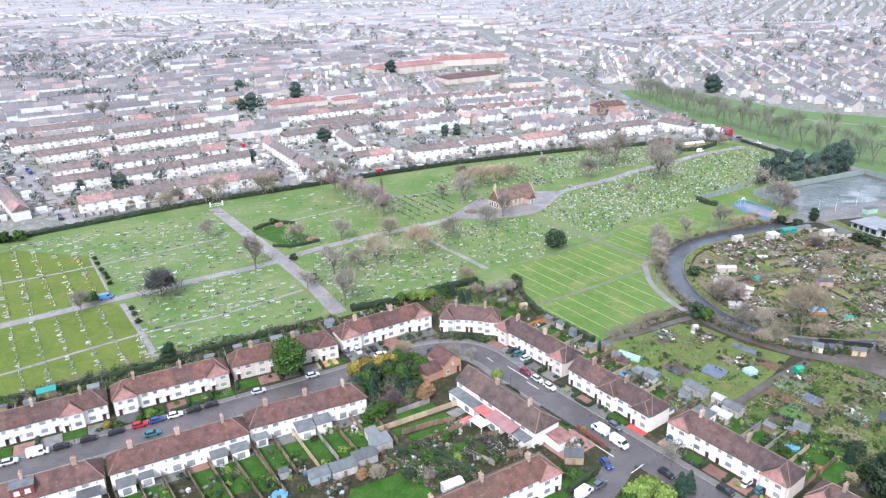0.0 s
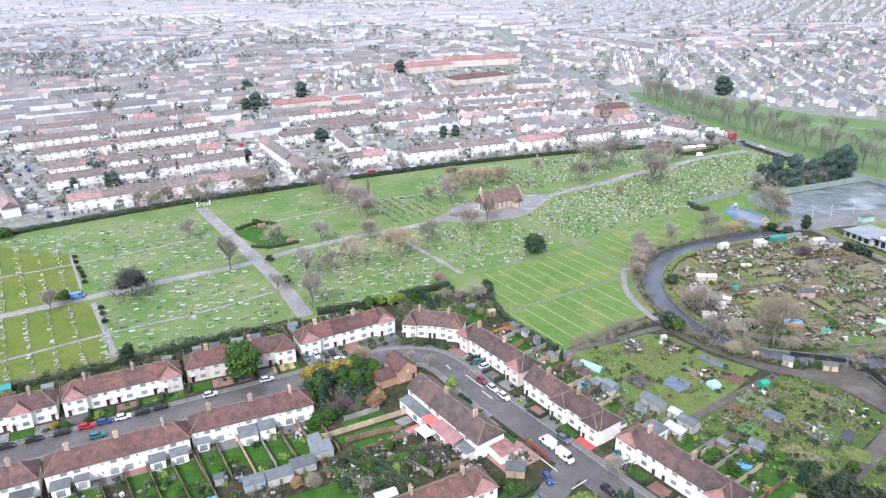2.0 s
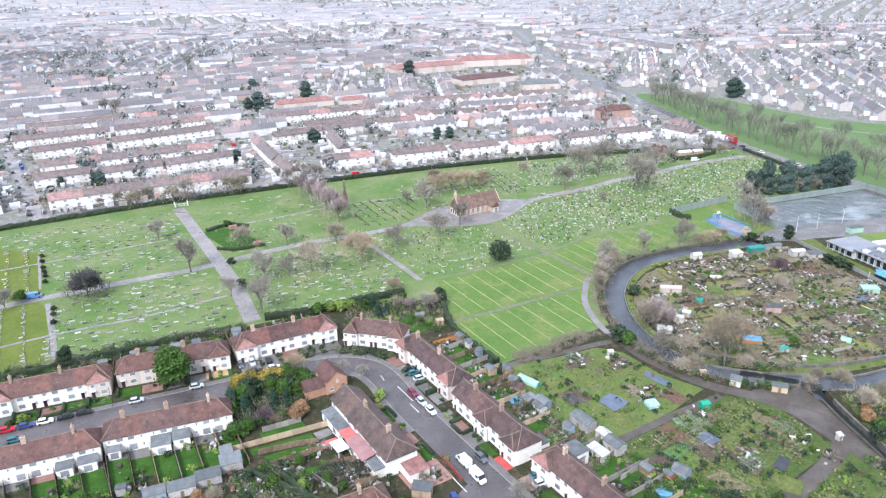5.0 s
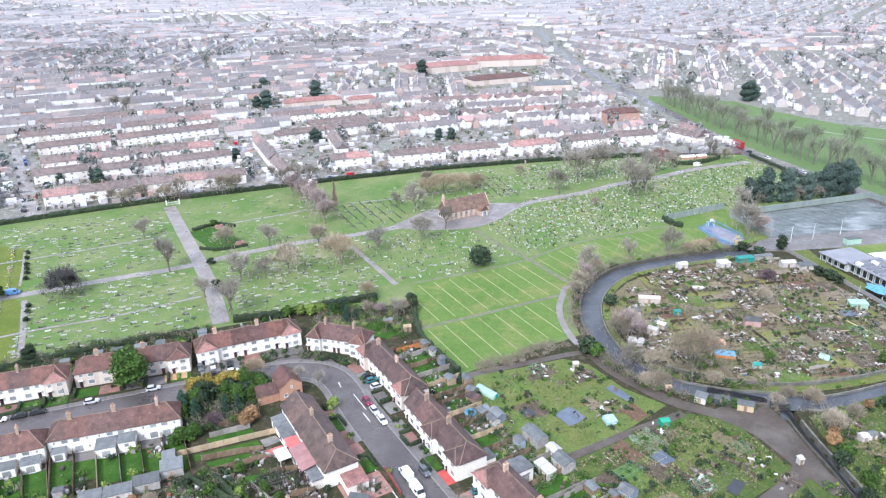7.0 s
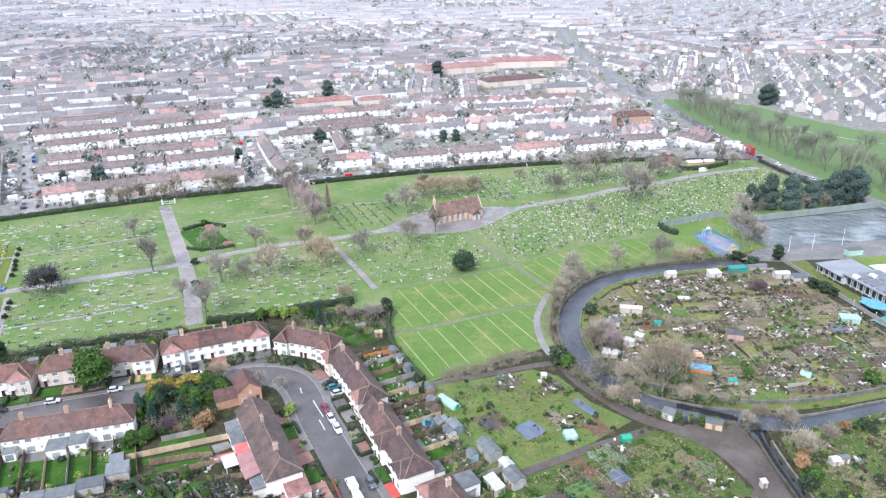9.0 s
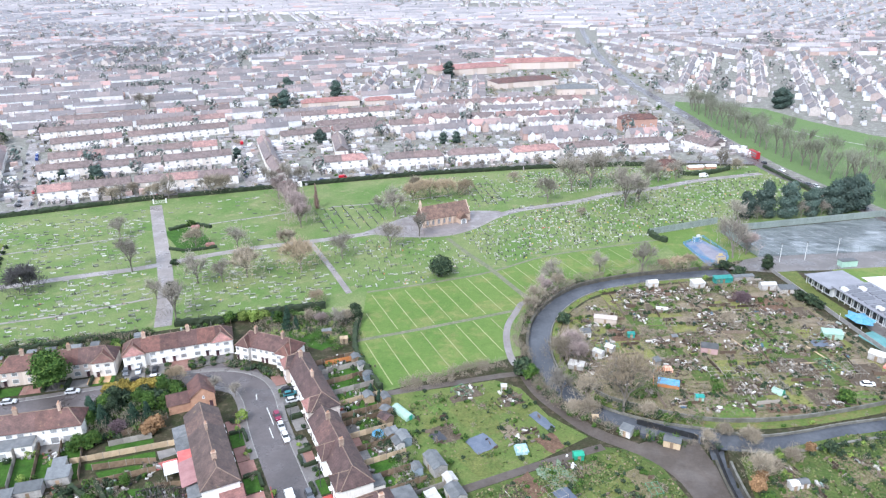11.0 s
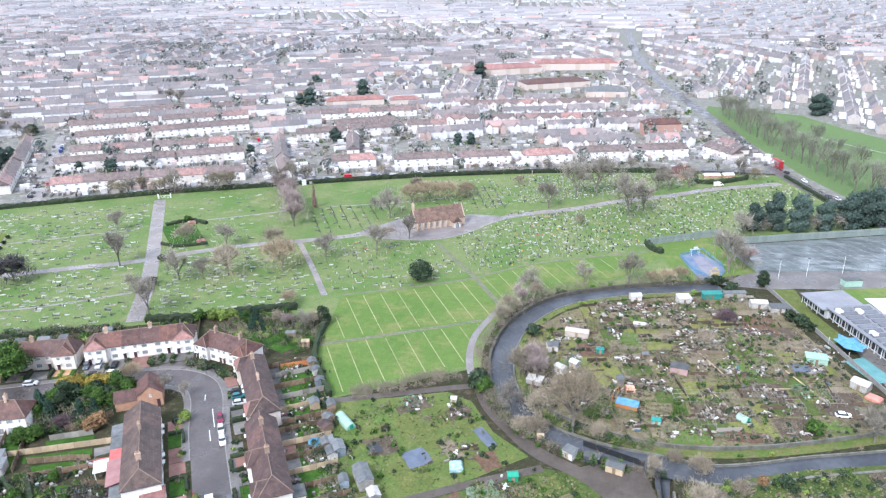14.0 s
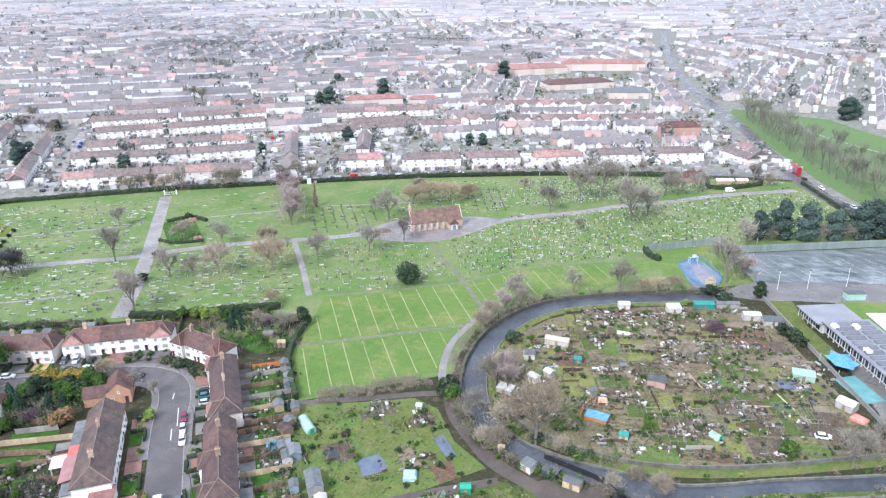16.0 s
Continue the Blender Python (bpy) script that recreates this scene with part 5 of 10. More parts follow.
for i in range(6):
    mb = MB()
    loft(mb, [[(x, y, z) for x, y in ((-0.35, -0.7), (0.35, -0.7), (0.35, 0), (-0.35, 0))] for z in (0, 2.6)] + [[(-0.35, -0.15, 3.6), (0.35, -0.15, 3.6), (0.35, 0, 3.6), (-0.35, 0, 3.6)]])
    part("buttress", mb, M_CHAPEL_WALL, chapel, m=at(1.0 + i * 2.9, 0))
for i in range(5):
    mb = MB()
    pts = [(-0.5, 0.9), (0.5, 0.9), (0.5, 2.7), (0, 3.5), (-0.5, 2.7)]
    loft(mb, [[(x, -0.05, z) for x, z in pts], [(x, 0.02, z) for x, z in pts]])
    part("window", mb, M_GLASS, chapel, m=at(2.45 + i * 2.9, 0))
for i, (y, h) in enumerate(((1.5, 3.0), (3.3, 3.6), (5.2, 3.6), (7.0, 3.0))):
    pts = [(-0.75, 0.4), (0.75, 0.4), (0.75, h - 0.8), (0, h), (-0.75, h - 0.8)]
    mb = MB()
    loft(mb, [[(-0.1, v, z) for v, z in pts], [(0.02, v, z) for v, z in pts]])
    ar = part("arch", mb, M_WHITE, chapel, "white pointed arch surround", m=at(0, y))
    mb = MB()
    loft(mb, [[(-0.14, v * 0.62, 0.35 + z * 0.85) for v, z in pts], [(-0.09, v * 0.62, 0.35 + z * 0.85) for v, z in pts]])
    part("pane", mb, M_CARGLASS, ar)
porch = MB()
porch.box(17.8, -3.4, -0.1, 21.8, 0.1, 2.8)
pc = part("porch", porch, M_CHAPEL_WALL, chapel)
mb = MB()
mb.solid([(17.4, -3.8, 2.7), (22.2, -3.8, 2.7), (19.8, -3.8, 5.6), (17.4, 3, 2.7), (22.2, 3, 2.7), (19.8, 3, 5.6)], [(1, 4, 5, 2), (0, 2, 5, 3), (0, 1, 2), (5, 4, 3)])
part("porch_roof", mb, M_CHAPEL_ROOF, pc)
mb = MB()
pts = [(18.9, 0.0), (20.7, 0.0), (20.7, 1.7), (19.8, 2.6), (18.9, 1.7)]
surround = MB()
loft(surround, [[(19.8 + (x - 19.8) * 1.6, -3.43, z * 1.18) for x, z in pts], [(19.8 + (x - 19.8) * 1.6, -3.37, z * 1.18) for x, z in pts]])
part("arch_surround", surround, M_WHITE, pc, "pale pointed stone surround")
loft(mb, [[(x, -3.5, z) for x, z in pts], [(x, -3.4, z) for x, z in pts]])
part("porch_arch", mb, M_GLASS, pc, "dark pointed archway")
mb = MB()
loft(mb, [rect(1.1, 1.1, CR - 1.5), rect(1.1, 1.1, CR + 1.6), rect(1.3, 1.3, CR + 1.7), rect(0.1, 0.1, CR + 3.6)])
part("bell_turret", mb, M_CHAPEL_WALL, chapel, m=at(0.6, CD / 2))
bed = MB()
bed.face([(13.6 + 4.3 * math.cos(a / 12 * math.pi), 339.4 + 3.2 * math.sin(a / 12 * math.pi), 0.12) for a in range(24)])
M_SOIL = plain("bare_soil", (0.11, 0.075, 0.055), (0.17, 0.12, 0.09), 0.3, 4, 0.95, 0.2, 0.5, True)
tagged(part("flower_bed", bed, M_SOIL), "brown oval flower bed beside the chapel", "flower bed")

# lodge-like shelter with red roof, walls of small garden of rest
for x, y, s in ((-81, 323, 1.0), (-62, 303, 1.0)):
    sh = empty("garden_shelter", at(x, y, 34, 0, 0.62), "small shelter with orange tiled roof and hedge", "shelter")
    mb = MB()
    mb.box(-3, -1.2, 0, 3, 1.2, 2.0)
    part("wall", mb, M_BRICK, sh)
    mb = MB()
    hip_roof(mb, -3, -1.2, 3, 1.2, 2.0, 3.1, 1.0, 1.0)
    part("roof", mb, M_ROOF_RED, sh)
hedge([(-92, 318), (-84, 327), (-74, 325)], 1.6, 1.5, M_HEDGE, "low dark hedge round the garden of rest", 9)
hedge([(-78, 296), (-68, 296), (-58, 302)], 1.4, 1.2, M_HEDGE, "low dark hedge round the garden of rest", 10)
sheet("lawn_3", [(-94, 316), (-82, 326), (-60, 304), (-70, 293)], 0.055, M_GARDEN, "fresh green lawn of a garden of rest", "lawn")

for kind, x, y, s in (("round", 48, 288.5, 1.1), ("dense", -109.7, 246, 0.95), ("bush", -134.4, 241.5, 1.8), ("bare", -134.5, 233, 0.75), ("bare", -109.9, 306, 0.85), ("bare_b", -79.5, 271, 1.15), ("bare", -54, 249, 0.75), ("bare_b", -38, 236, 1.15),
                      ("darkbush", -65.7, 280, 1.35), ("darkbush", -53.6, 258.5, 1.5), ("bush", -84, 324.5, 1.5), ("brown", -68, 301, 0.9), ("bare", -48, 302, 0.95), ("brown", -29.3, 274, 1.3), ("bare", -37, 268, 0.8), ("bare", -46, 265, 1.1), ("brown", -26.3, 305.7, 0.95),
                      ("straw", -10.5, 284.5, 2.1), ("straw", 7.3, 256, 0.9), ("pink", -31, 333, 1.1), ("pink", -36.5, 343, 1.2), ("pink", -42, 351.5, 1.15), ("pink", -48, 360.5, 1.1), ("pink", -54, 367, 1.05), ("pink", -61, 374, 1.1), ("column", -34, 361, 1.15), ("bare_b", -122.5, 366, 1.0), ("brown", -128, 361, 0.9), ("brown", -101, 376, 1.1), ("brown", -96, 380, 1.0), ("brown", -146, 352, 0.9),
                      ("bare", 9.5, 356, 1.25), ("bare_b", 28, 331, 0.9), ("bare", 19, 314, 1.1), ("bare", 2.3, 299, 1.0), ("straw", 12, 381, 1.6), ("straw", 20, 387, 1.8), ("straw", 29, 391, 1.7), ("straw", 36.5, 398, 1.3), ("brown", 9, 398, 0.9), ("bare_b", 82, 390, 1.1), ("bare", 103, 418, 1.9), ("bare_b", 93, 413, 1.5), ("bare", 121, 389, 1.8), ("bare", 128, 398, 1.3),
                      ("bare", 140, 436, 1.0), ("bare", 150, 443, 1.0), ("bare_b", 134, 434, 0.9), ("brown", 100, 370, 0.5), ("bare_b", 163.5, 328.5, 1.4), ("pink", 169.5, 333, 0.85), ("dark", -89.5, 198, 0.42), ("bush", 12, 244, 2.0), ("brown", 11, 242, 0.5), ("pink", 16, 239, 0.5), ("bare", 22, 241, 0.6), ("brown", 24, 243, 0.55), ("conifer", 5.2, 235, 0.75), ("conifer", 8, 236.5, 0.6),
                      ("dark", 26.5, 246, 0.45), ("conifer", 1.8, 243, 0.6), ("conifer", -2, 240, 0.5), ("lime", -6, 240.5, 1.3), ("lime", -9.5, 239.7, 1.4), ("lime", -13, 238.6, 1.3), ("bush", -17, 237, 1.6), ("bush", -1.5, 241, 1.6), ("brown", 60, 425, 0.6), ("brown", 36, 396, 0.6), ("bare", -2, 365, 0.6), ("bare", 136, 455, 0.8), ("bare_b", 178, 474, 0.9), ("brown", 186, 469, 0.7)):
    plant(kind, x, y, s)
for x, y in ((-153, 284), (-149, 278), (-144.4, 271.6), (-141, 267), (-138, 263), (-134.6, 257.5), (-116.6, 234.5), (-113.7, 230), (-110, 224)):
    plant("darkbush", x, y, 0.85)
for x, y, s in ((-262, 282, 2.6), (-250, 288, 2.6), (-232, 288, 2.4), (-222, 294, 2.4), (-212, 300, 2.6), (-205, 306, 2.3), (-199, 309, 2.2)):
    plant("bush", x, y, s)

rc = random.Random(31)
for _ in range(70):
    x, y = rc.uniform(-4, 28), rc.uniform(222, 247)
    if inside(x, y, [(-4, 226), (20, 221), (31, 224), (27, 248), (10, 250), (-5, 243)]):
        shrub(rc.choice(("darkbush", "bush", "scrub", "scrub", "bush", "scrub")), x, y, rc.uniform(0.6, 1.3))
sheet("lawn_9", [(2, 230), (22, 224), (27, 232), (24, 240), (5, 240)], 0.06, M_GARDEN, "dark green garden lawn behind the corner", "lawn")

# graves
M_STONE = island_mat("headstone_stone", [(0, (0.46, 0.46, 0.40)), (0.22, (0.35, 0.36, 0.29)), (0.36, (0.22, 0.23, 0.17)), (0.46, (0.07, 0.08, 0.055)), (0.64, (0.055, 0.062, 0.05)), (0.74, (0.27, 0.28, 0.22)), (0.92, (0.43, 0.43, 0.38)), (1, (0.62, 0.62, 0.58))], 0.6, 0.4, 3.0)
M_GRANITE = island_mat("dark_granite", [(0, (0.05, 0.06, 0.045)), (0.6, (0.09, 0.095, 0.075)), (0.85, (0.17, 0.17, 0.14)), (1, (0.45, 0.45, 0.41))], 0.5, 0.4, 3.0)
M_FLOWER = island_mat("grave_flowers", [(0, (0.75, 0.72, 0.68)), (0.3, (0.5, 0.08, 0.10)), (0.5, (0.7, 0.55, 0.08)), (0.7, (0.06, 0.14, 0.04)), (1, (0.8, 0.78, 0.75))], 0.8, 0.3, 6.0)
M_GRAVE_ONE = plain("single_headstone", (0.50, 0.49, 0.47), (0.22, 0.22, 0.21), 1.5, 8, 0.6, 0.7)
stones, flowers, granite = MB(), MB(), MB()
smb = MB()
prof = [(-0.4, 0), (0.4, 0), (0.4, 0.75), (0.25, 0.95), (0, 1.02), (-0.25, 0.95), (-0.4, 0.75)]
loft(smb, [[(x, -0.07, z) for x, z in prof], [(x, 0.07, z) for x, z in prof]])
STONE_ME = smb.mesh("slab", M_GRAVE_ONE)
smb = MB()
smb.box(-0.45, -1.9, 0, 0.45, -0.1, 0.2)
KERB_ME = smb.mesh("grave_kerb", M_GRAVE_ONE)
smb = MB()
for i in range(3):
    loft(smb, [rect(0.2, 0.2, 0.2), rect(0.42, 0.36, 0.4), rect(0.1, 0.1, 0.6)])
FLOWER_ME = smb.mesh("flowers", M_FLOWER)
singles = []


def grave(x, y, a, rnd, flower=0.3, kerb=0.5, single=False, heap=None):
    if single and len(singles) < 290:
        g = empty("headstone", at(x, y, math.degrees(a), 0.03, rnd.uniform(0.5, 0.85)), "pale upright headstone on the cemetery grass", "headstone", "headstones in rows")
        part("slab", STONE_ME, None, g)
        if rnd.random() < kerb:
            part("grave_kerb", KERB_ME, None, g)
        if rnd.random() < flower:
            part("flowers", FLOWER_ME, None, g, m=at(0, -0.5))
        singles.append(g)
        return
    ca, sa = math.cos(a), math.sin(a)
    w, h = rnd.uniform(0.6, 1.0), rnd.uniform(0.4, 0.95)

    def P(u, v, z):
        return (x + u * ca - v * sa, y + u * sa + v * ca, z)

    def block(u0, u1, v0, v1, z1):
        (heap or stones).solid([P(u, v, z) for z in (0, z1) for u, v in ((u0, v0), (u1, v0), (u1, v1), (u0, v1))], [(4, 5, 6, 7), (0, 1, 5, 4), (1, 2, 6, 5), (2, 3, 7, 6), (3, 0, 4, 7)])
    k = rnd.random()
    if k < 0.75:
        block(-w / 2, w / 2, -0.09, 0.09, h)
    if rnd.random() < kerb:
        e = w * 0.62
        if rnd.random() < 0.35:
            block(-e, e, -1.95, -0.15, 0.16)
        else:
            for u0, u1, v0, v1 in ((-e, -e + 0.2, -2.1, 0.0), (e - 0.2, e, -2.1, 0.0), (-e + 0.21, e - 0.21, -2.1, -1.88)):
                block(u0, u1, v0, v1, 0.2)
    if rnd.random() < flower:
        v = -rnd.uniform(0.3, 1.4)
        s = rnd.uniform(0.15, 0.35)
        flowers.solid([P(-s, v - s, 0.05), P(s, v - s, 0.05), P(s, v + s, 0.05), P(-s, v + s, 0.05), P(0, v, 0.5)], [(0, 1, 4), (1, 2, 4), (2, 3, 4), (3, 0, 4)])


def grave_rows(poly, deg, gap, step, fill, flower, kerb, seed, jit=0.3, single=False, heap=None):
    """Rows of graves in a plot, along the bearing deg, a gap between rows."""
    rnd = random.Random(seed)
    a = math.radians(deg)
    d, n = Vector((math.cos(a), math.sin(a))), Vector((-math.sin(a), math.cos(a)))
    us = [Vector(p).dot(d) for p in poly]
    vs = [Vector(p).dot(n) for p in poly]
    v = min(vs) + gap / 2
    while v < max(vs):
        u = min(us)
        while u < max(us):
            q = d * (u + rnd.gauss(0, jit)) + n * (v + rnd.gauss(0, jit))
            if rnd.random() < fill and inside(q.x, q.y, poly) and all(near_line(q.x, q.y, c) > 3.2 for c in DRIVES):
                grave(q.x, q.y, a + rnd.gauss(0, 0.06), rnd, flower, kerb, single, heap)
            u += step
        v += gap


DRIVES = [[(-159, 223.4), (-126, 245), (-97, 263.5), (-70, 281.5), (-39, 305.5), (-8, 322.5), (5, 331), (26, 331), (42, 337), (58, 363), (79, 382.5), (115, 410), (160, 442), (199, 463)], [(8, 340), (20, 350), (30, 352), (45, 362), (55, 366)], [(-121, 350), (-94, 306), (-70, 280), (-39, 230)], [(-19, 315), (16.5, 267)], [(41, 331), (64, 302), (79, 281)], [(27, 341), (47, 357)]]
grave_rows([(-157, 222), (-128, 240), (-122, 237), (-96, 200), (-103, 189), (-131, 177), (-150, 170)], -56, 7.2, 1.05, 0.8, 0.8, 0.3, 1, 0.2, True)
grave_rows([(-195, 297), (-155, 290), (-131, 252), (-137, 241), (-160, 228), (-200, 210), (-225, 240)], -56, 7.5, 1.15, 0.72, 0.7, 0.3, 2, 0.2)
grave_rows([(-205, 300), (-125, 348), (-73, 285), (-128, 250), (-150, 285)], 122, 3.6, 1.9, 0.42, 0.1, 0.8, 3, 0.8)
grave_rows([(-118, 248), (-76, 272), (-44, 231), (-75, 209), (-98, 195), (-118, 238)], 122, 3.4, 1.8, 0.46, 0.15, 0.8, 4, 0.8)
grave_rows([(-112, 345), (-92, 372), (-45, 396), (-35, 320), (-64, 290)], 122, 5, 2.6, 0.22, 0.1, 0.8, 5, 0.9)
grave_rows([(-62, 286), (-20, 311), (13, 266), (-3, 250), (-40, 232)], 122, 3.0, 1.7, 0.42, 0.1, 0.8, 6, 0.8)
grave_rows([(-35, 354.5), (-15.5, 325.5), (4.5, 338.5), (6, 352), (-2, 380), (-29, 364)], -57, 4.9, 0.95, 0.9, 0.05, 0.1, 7, 0.15, False, granite)
grave_rows([(31, 413), (48, 377), (62, 385), (46, 422)], -67, 4.6, 0.95, 0.9, 0.05, 0.1, 17, 0.15, False, granite)
grave_rows([(-12, 385), (8, 352), (40, 368), (66, 390), (56, 440), (5, 420)], 126, 3.2, 1.6, 0.4, 0.1, 0.3, 8, 0.7)
grave_rows([(66, 392), (132, 432), (196, 478), (136, 468), (90, 456), (56, 444)], 126, 2.4, 1.2, 0.72, 0.1, 0.15, 9, 0.6)
grave_rows([(18, 270), (-16, 316), (28, 328), (42, 328), (62, 300), (44, 283)], 122, 2.6, 1.4, 0.5, 0.12, 0.25, 10, 0.8)
grave_rows([(46, 334), (66, 302), (90, 322), (132, 347), (110, 400), (66, 380)], 126, 2.4, 1.2, 0.66, 0.12, 0.15, 11, 0.6)
grave_rows([(110, 402), (132, 350), (162, 370), (192, 390), (216, 425), (200, 472), (165, 444)], 126, 2.5, 1.25, 0.62, 0.12, 0.12, 12, 0.6)
tagged(part("far_headstones", stones, M_STONE), "many pale and dark headstones on the grass", "headstones", "", "stuff")
tagged(part("far_headstones", granite, M_GRANITE), "straight rows of small dark granite headstones", "headstones", "", "stuff")
tagged(part("grave_flowers", flowers, M_FLOWER), "small bunches of flowers on graves", "flowers", "", "stuff")
M_STRIP = plain("memorial_strip", (0.24, 0.27, 0.11), (0.33, 0.34, 0.18), 0.3, 4, 0.9, 0.15, 0.2, True)
MOWN = [(24, 267), (45.5, 280), (66, 294.5), (86, 314), (108, 327.5), (128, 338), (116, 303), (101, 297), (89, 283), (80.5, 262), (78.5, 247), (80.5, 233), (47.5, 206), (34.5, 225), (29, 248)]
a = math.radians(-55)
for n0 in [161.1 + 6.48 * k for k in range(-1, 10)] + [229.2 + 6.55 * k for k in range(16)]:
    run = []
    u = -260.0
    while u < 40:
        q = (n0 * 0.8192 + u * math.cos(a), n0 * 0.5736 + u * math.sin(a))
        ok = inside(*q, MOWN) and near_line(*q, [(31, 232), (80, 263.5)]) > 1.4 and near_line(*q, [(64, 302), (79, 281), (86, 272)]) > 1.6
        if ok:
            run.append(q)
        if (not ok or u >= 39) and len(run) > 3:
            m, L = along(run[0], run[-1])
            mb = MB()
            mb.box(0, -0.16, 0.05, L, 0.16, 0.1)
            st = part("memorial_strip", mb, M_STRIP, m=m)
            tagged(st, "thin pale strip of plaques across the mown lawn", "plaque strip", "strips on the mown lawn")
            run = []
        if not ok:
            run = []
        u += 1.0

# ---- estate: cars ----
def paint(name, c):
    n = Net(name, 0.28, 0.0, 0.3)
    p = n.place()
    g = n.ramp(n.noise(p, 1.3, 4.0), [(0.3, (0.82, 0.82, 0.82)), (0.7, (1, 1, 1))])
    return n.colour(n.mix(1.0, c, g, "MULTIPLY"))


PAINTS = {"white": paint("white_car_paint", (0.80, 0.80, 0.80)), "black": paint("black_car_paint", (0.025, 0.027, 0.032)), "silver": paint("silver_car_paint", (0.52, 0.53, 0.55)), "red": paint("red_car_paint", (0.50, 0.02, 0.04)),
          "blue": paint("blue_car_paint", (0.04, 0.07, 0.22)), "teal": paint("teal_car_paint", (0.04, 0.17, 0.20)), "grey": paint("grey_car_paint", (0.12, 0.13, 0.15)), "maroon": paint("maroon_car_paint", (0.22, 0.03, 0.07)), "skyblue": paint("light_blue_van_paint", (0.12, 0.26, 0.50))}
M_TYRE = plain("tyre_rubber", (0.02, 0.02, 0.02), (0.035, 0.035, 0.035), 2, 8, 0.8, 0)
M_LAMP = plain("car_lamp", (0.75, 0.75, 0.72), (0.65, 0.65, 0.62), 3, 8, 0.15, 0, 0)
tmb = MB()
tmb.cyl((0, -0.1, 0), (0, 0.1, 0), 0.32, 0.32, 12)
WHEEL = tmb.mesh("wheel", M_TYRE)
hmb = MB()
loft(hmb, [rect(0.1, 0.36, -0.07), rect(0.12, 0.4, 0.0), rect(0.06, 0.32, 0.08)])
LIGHT = hmb.mesh("headlight", M_LAMP)
CAR_ME = {}


def car_ring(x, hw, z0, z1, r=0.82):
    return [(x, -hw * 0.94, z0), (x, hw * 0.94, z0), (x, hw, (z0 + z1) / 2), (x, hw * r, z1), (x, -hw * r, z1), (x, -hw, (z0 + z1) / 2)]


def car_meshes(kind, colour):
    if (kind, colour) in CAR_ME:
        return CAR_ME[kind, colour]
    body, glass = MB(), MB()
    if kind == "van":
        loft(body, [car_ring(x, hw, 0.28, z, 0.95) for x, hw, z in ((-2.6, 0.86, 2.1), (-2.5, 0.95, 2.25), (0.9, 0.97, 2.25), (1.45, 0.95, 1.95), (1.95, 0.94, 1.2), (2.5, 0.90, 1.05), (2.65, 0.8, 0.75))])
        loft(glass, [[(x, -w, z), (x, w, z), (x, w * 0.96, z2), (x, -w * 0.96, z2)] for x, w, z, z2 in ((0.35, 0.985, 1.25, 1.95), (1.25, 0.98, 1.25, 2.0), (1.5, 0.9, 1.25, 1.97), (1.98, 0.9, 1.18, 1.24))])
    else:
        loft(body, [car_ring(x, hw, 0.24, z, 0.86) for x, hw, z in ((-2.1, 0.72, 0.72), (-2.02, 0.84, 0.92), (-1.3, 0.89, 0.98), (0.9, 0.89, 0.93), (1.75, 0.86, 0.84), (2.08, 0.76, 0.68), (2.14, 0.6, 0.5))])
        loft(glass, [[(x, -w, z), (x, w, z), (x, w * 0.8, z2), (x, -w * 0.8, z2)] for x, w, z, z2 in ((-1.95, 0.74, 0.90, 0.94), (-1.45, 0.80, 0.90, 1.38), (0.15, 0.80, 0.90, 1.40), (0.98, 0.78, 0.88, 0.92))])
    roof = MB()
    if kind != "van":
        loft(roof, [[(x, -w, z), (x, w, z), (x, w * 0.9, z + 0.06), (x, -w * 0.9, z + 0.06)] for x, w, z in ((-1.5, 0.63, 1.36), (-1.2, 0.66, 1.39), (0.1, 0.66, 1.40), (0.3, 0.62, 1.33))])
    CAR_ME[kind, colour] = (body.mesh("body", PAINTS[colour]), glass.mesh("cabin_glass", M_CARGLASS), roof.mesh("roof", PAINTS[colour]) if kind != "van" else None)
    return CAR_ME[kind, colour]


def car(x, y, deg, colour, kind="car", where="parked beside the kerb"):
    b, g, r = car_meshes(kind, colour)
    root = empty(kind, at(x, y, deg, 0.06), f"{'light blue' if colour == 'skyblue' else colour} {'panel van' if kind == 'van' else 'hatchback car'} {where}", kind, "parked vehicles")
    part("body", b, None, root)
    part("cabin_glass", g, None, root)
    if r:
        part("roof", r, None, root)
    k, w = (1.65, 0.88) if kind == "van" else (1.3, 0.8)
    for sx in (-k, k):
        for sy in (-w, w):
            part("wheel", WHEEL, None, root, m=at(sx, sy, 0, 0.32))
    for sy in (-0.55, 0.55):
        part("headlight", LIGHT, None, root, m=at(2.55 if kind == "van" else 2.02, sy, 0, 0.66))


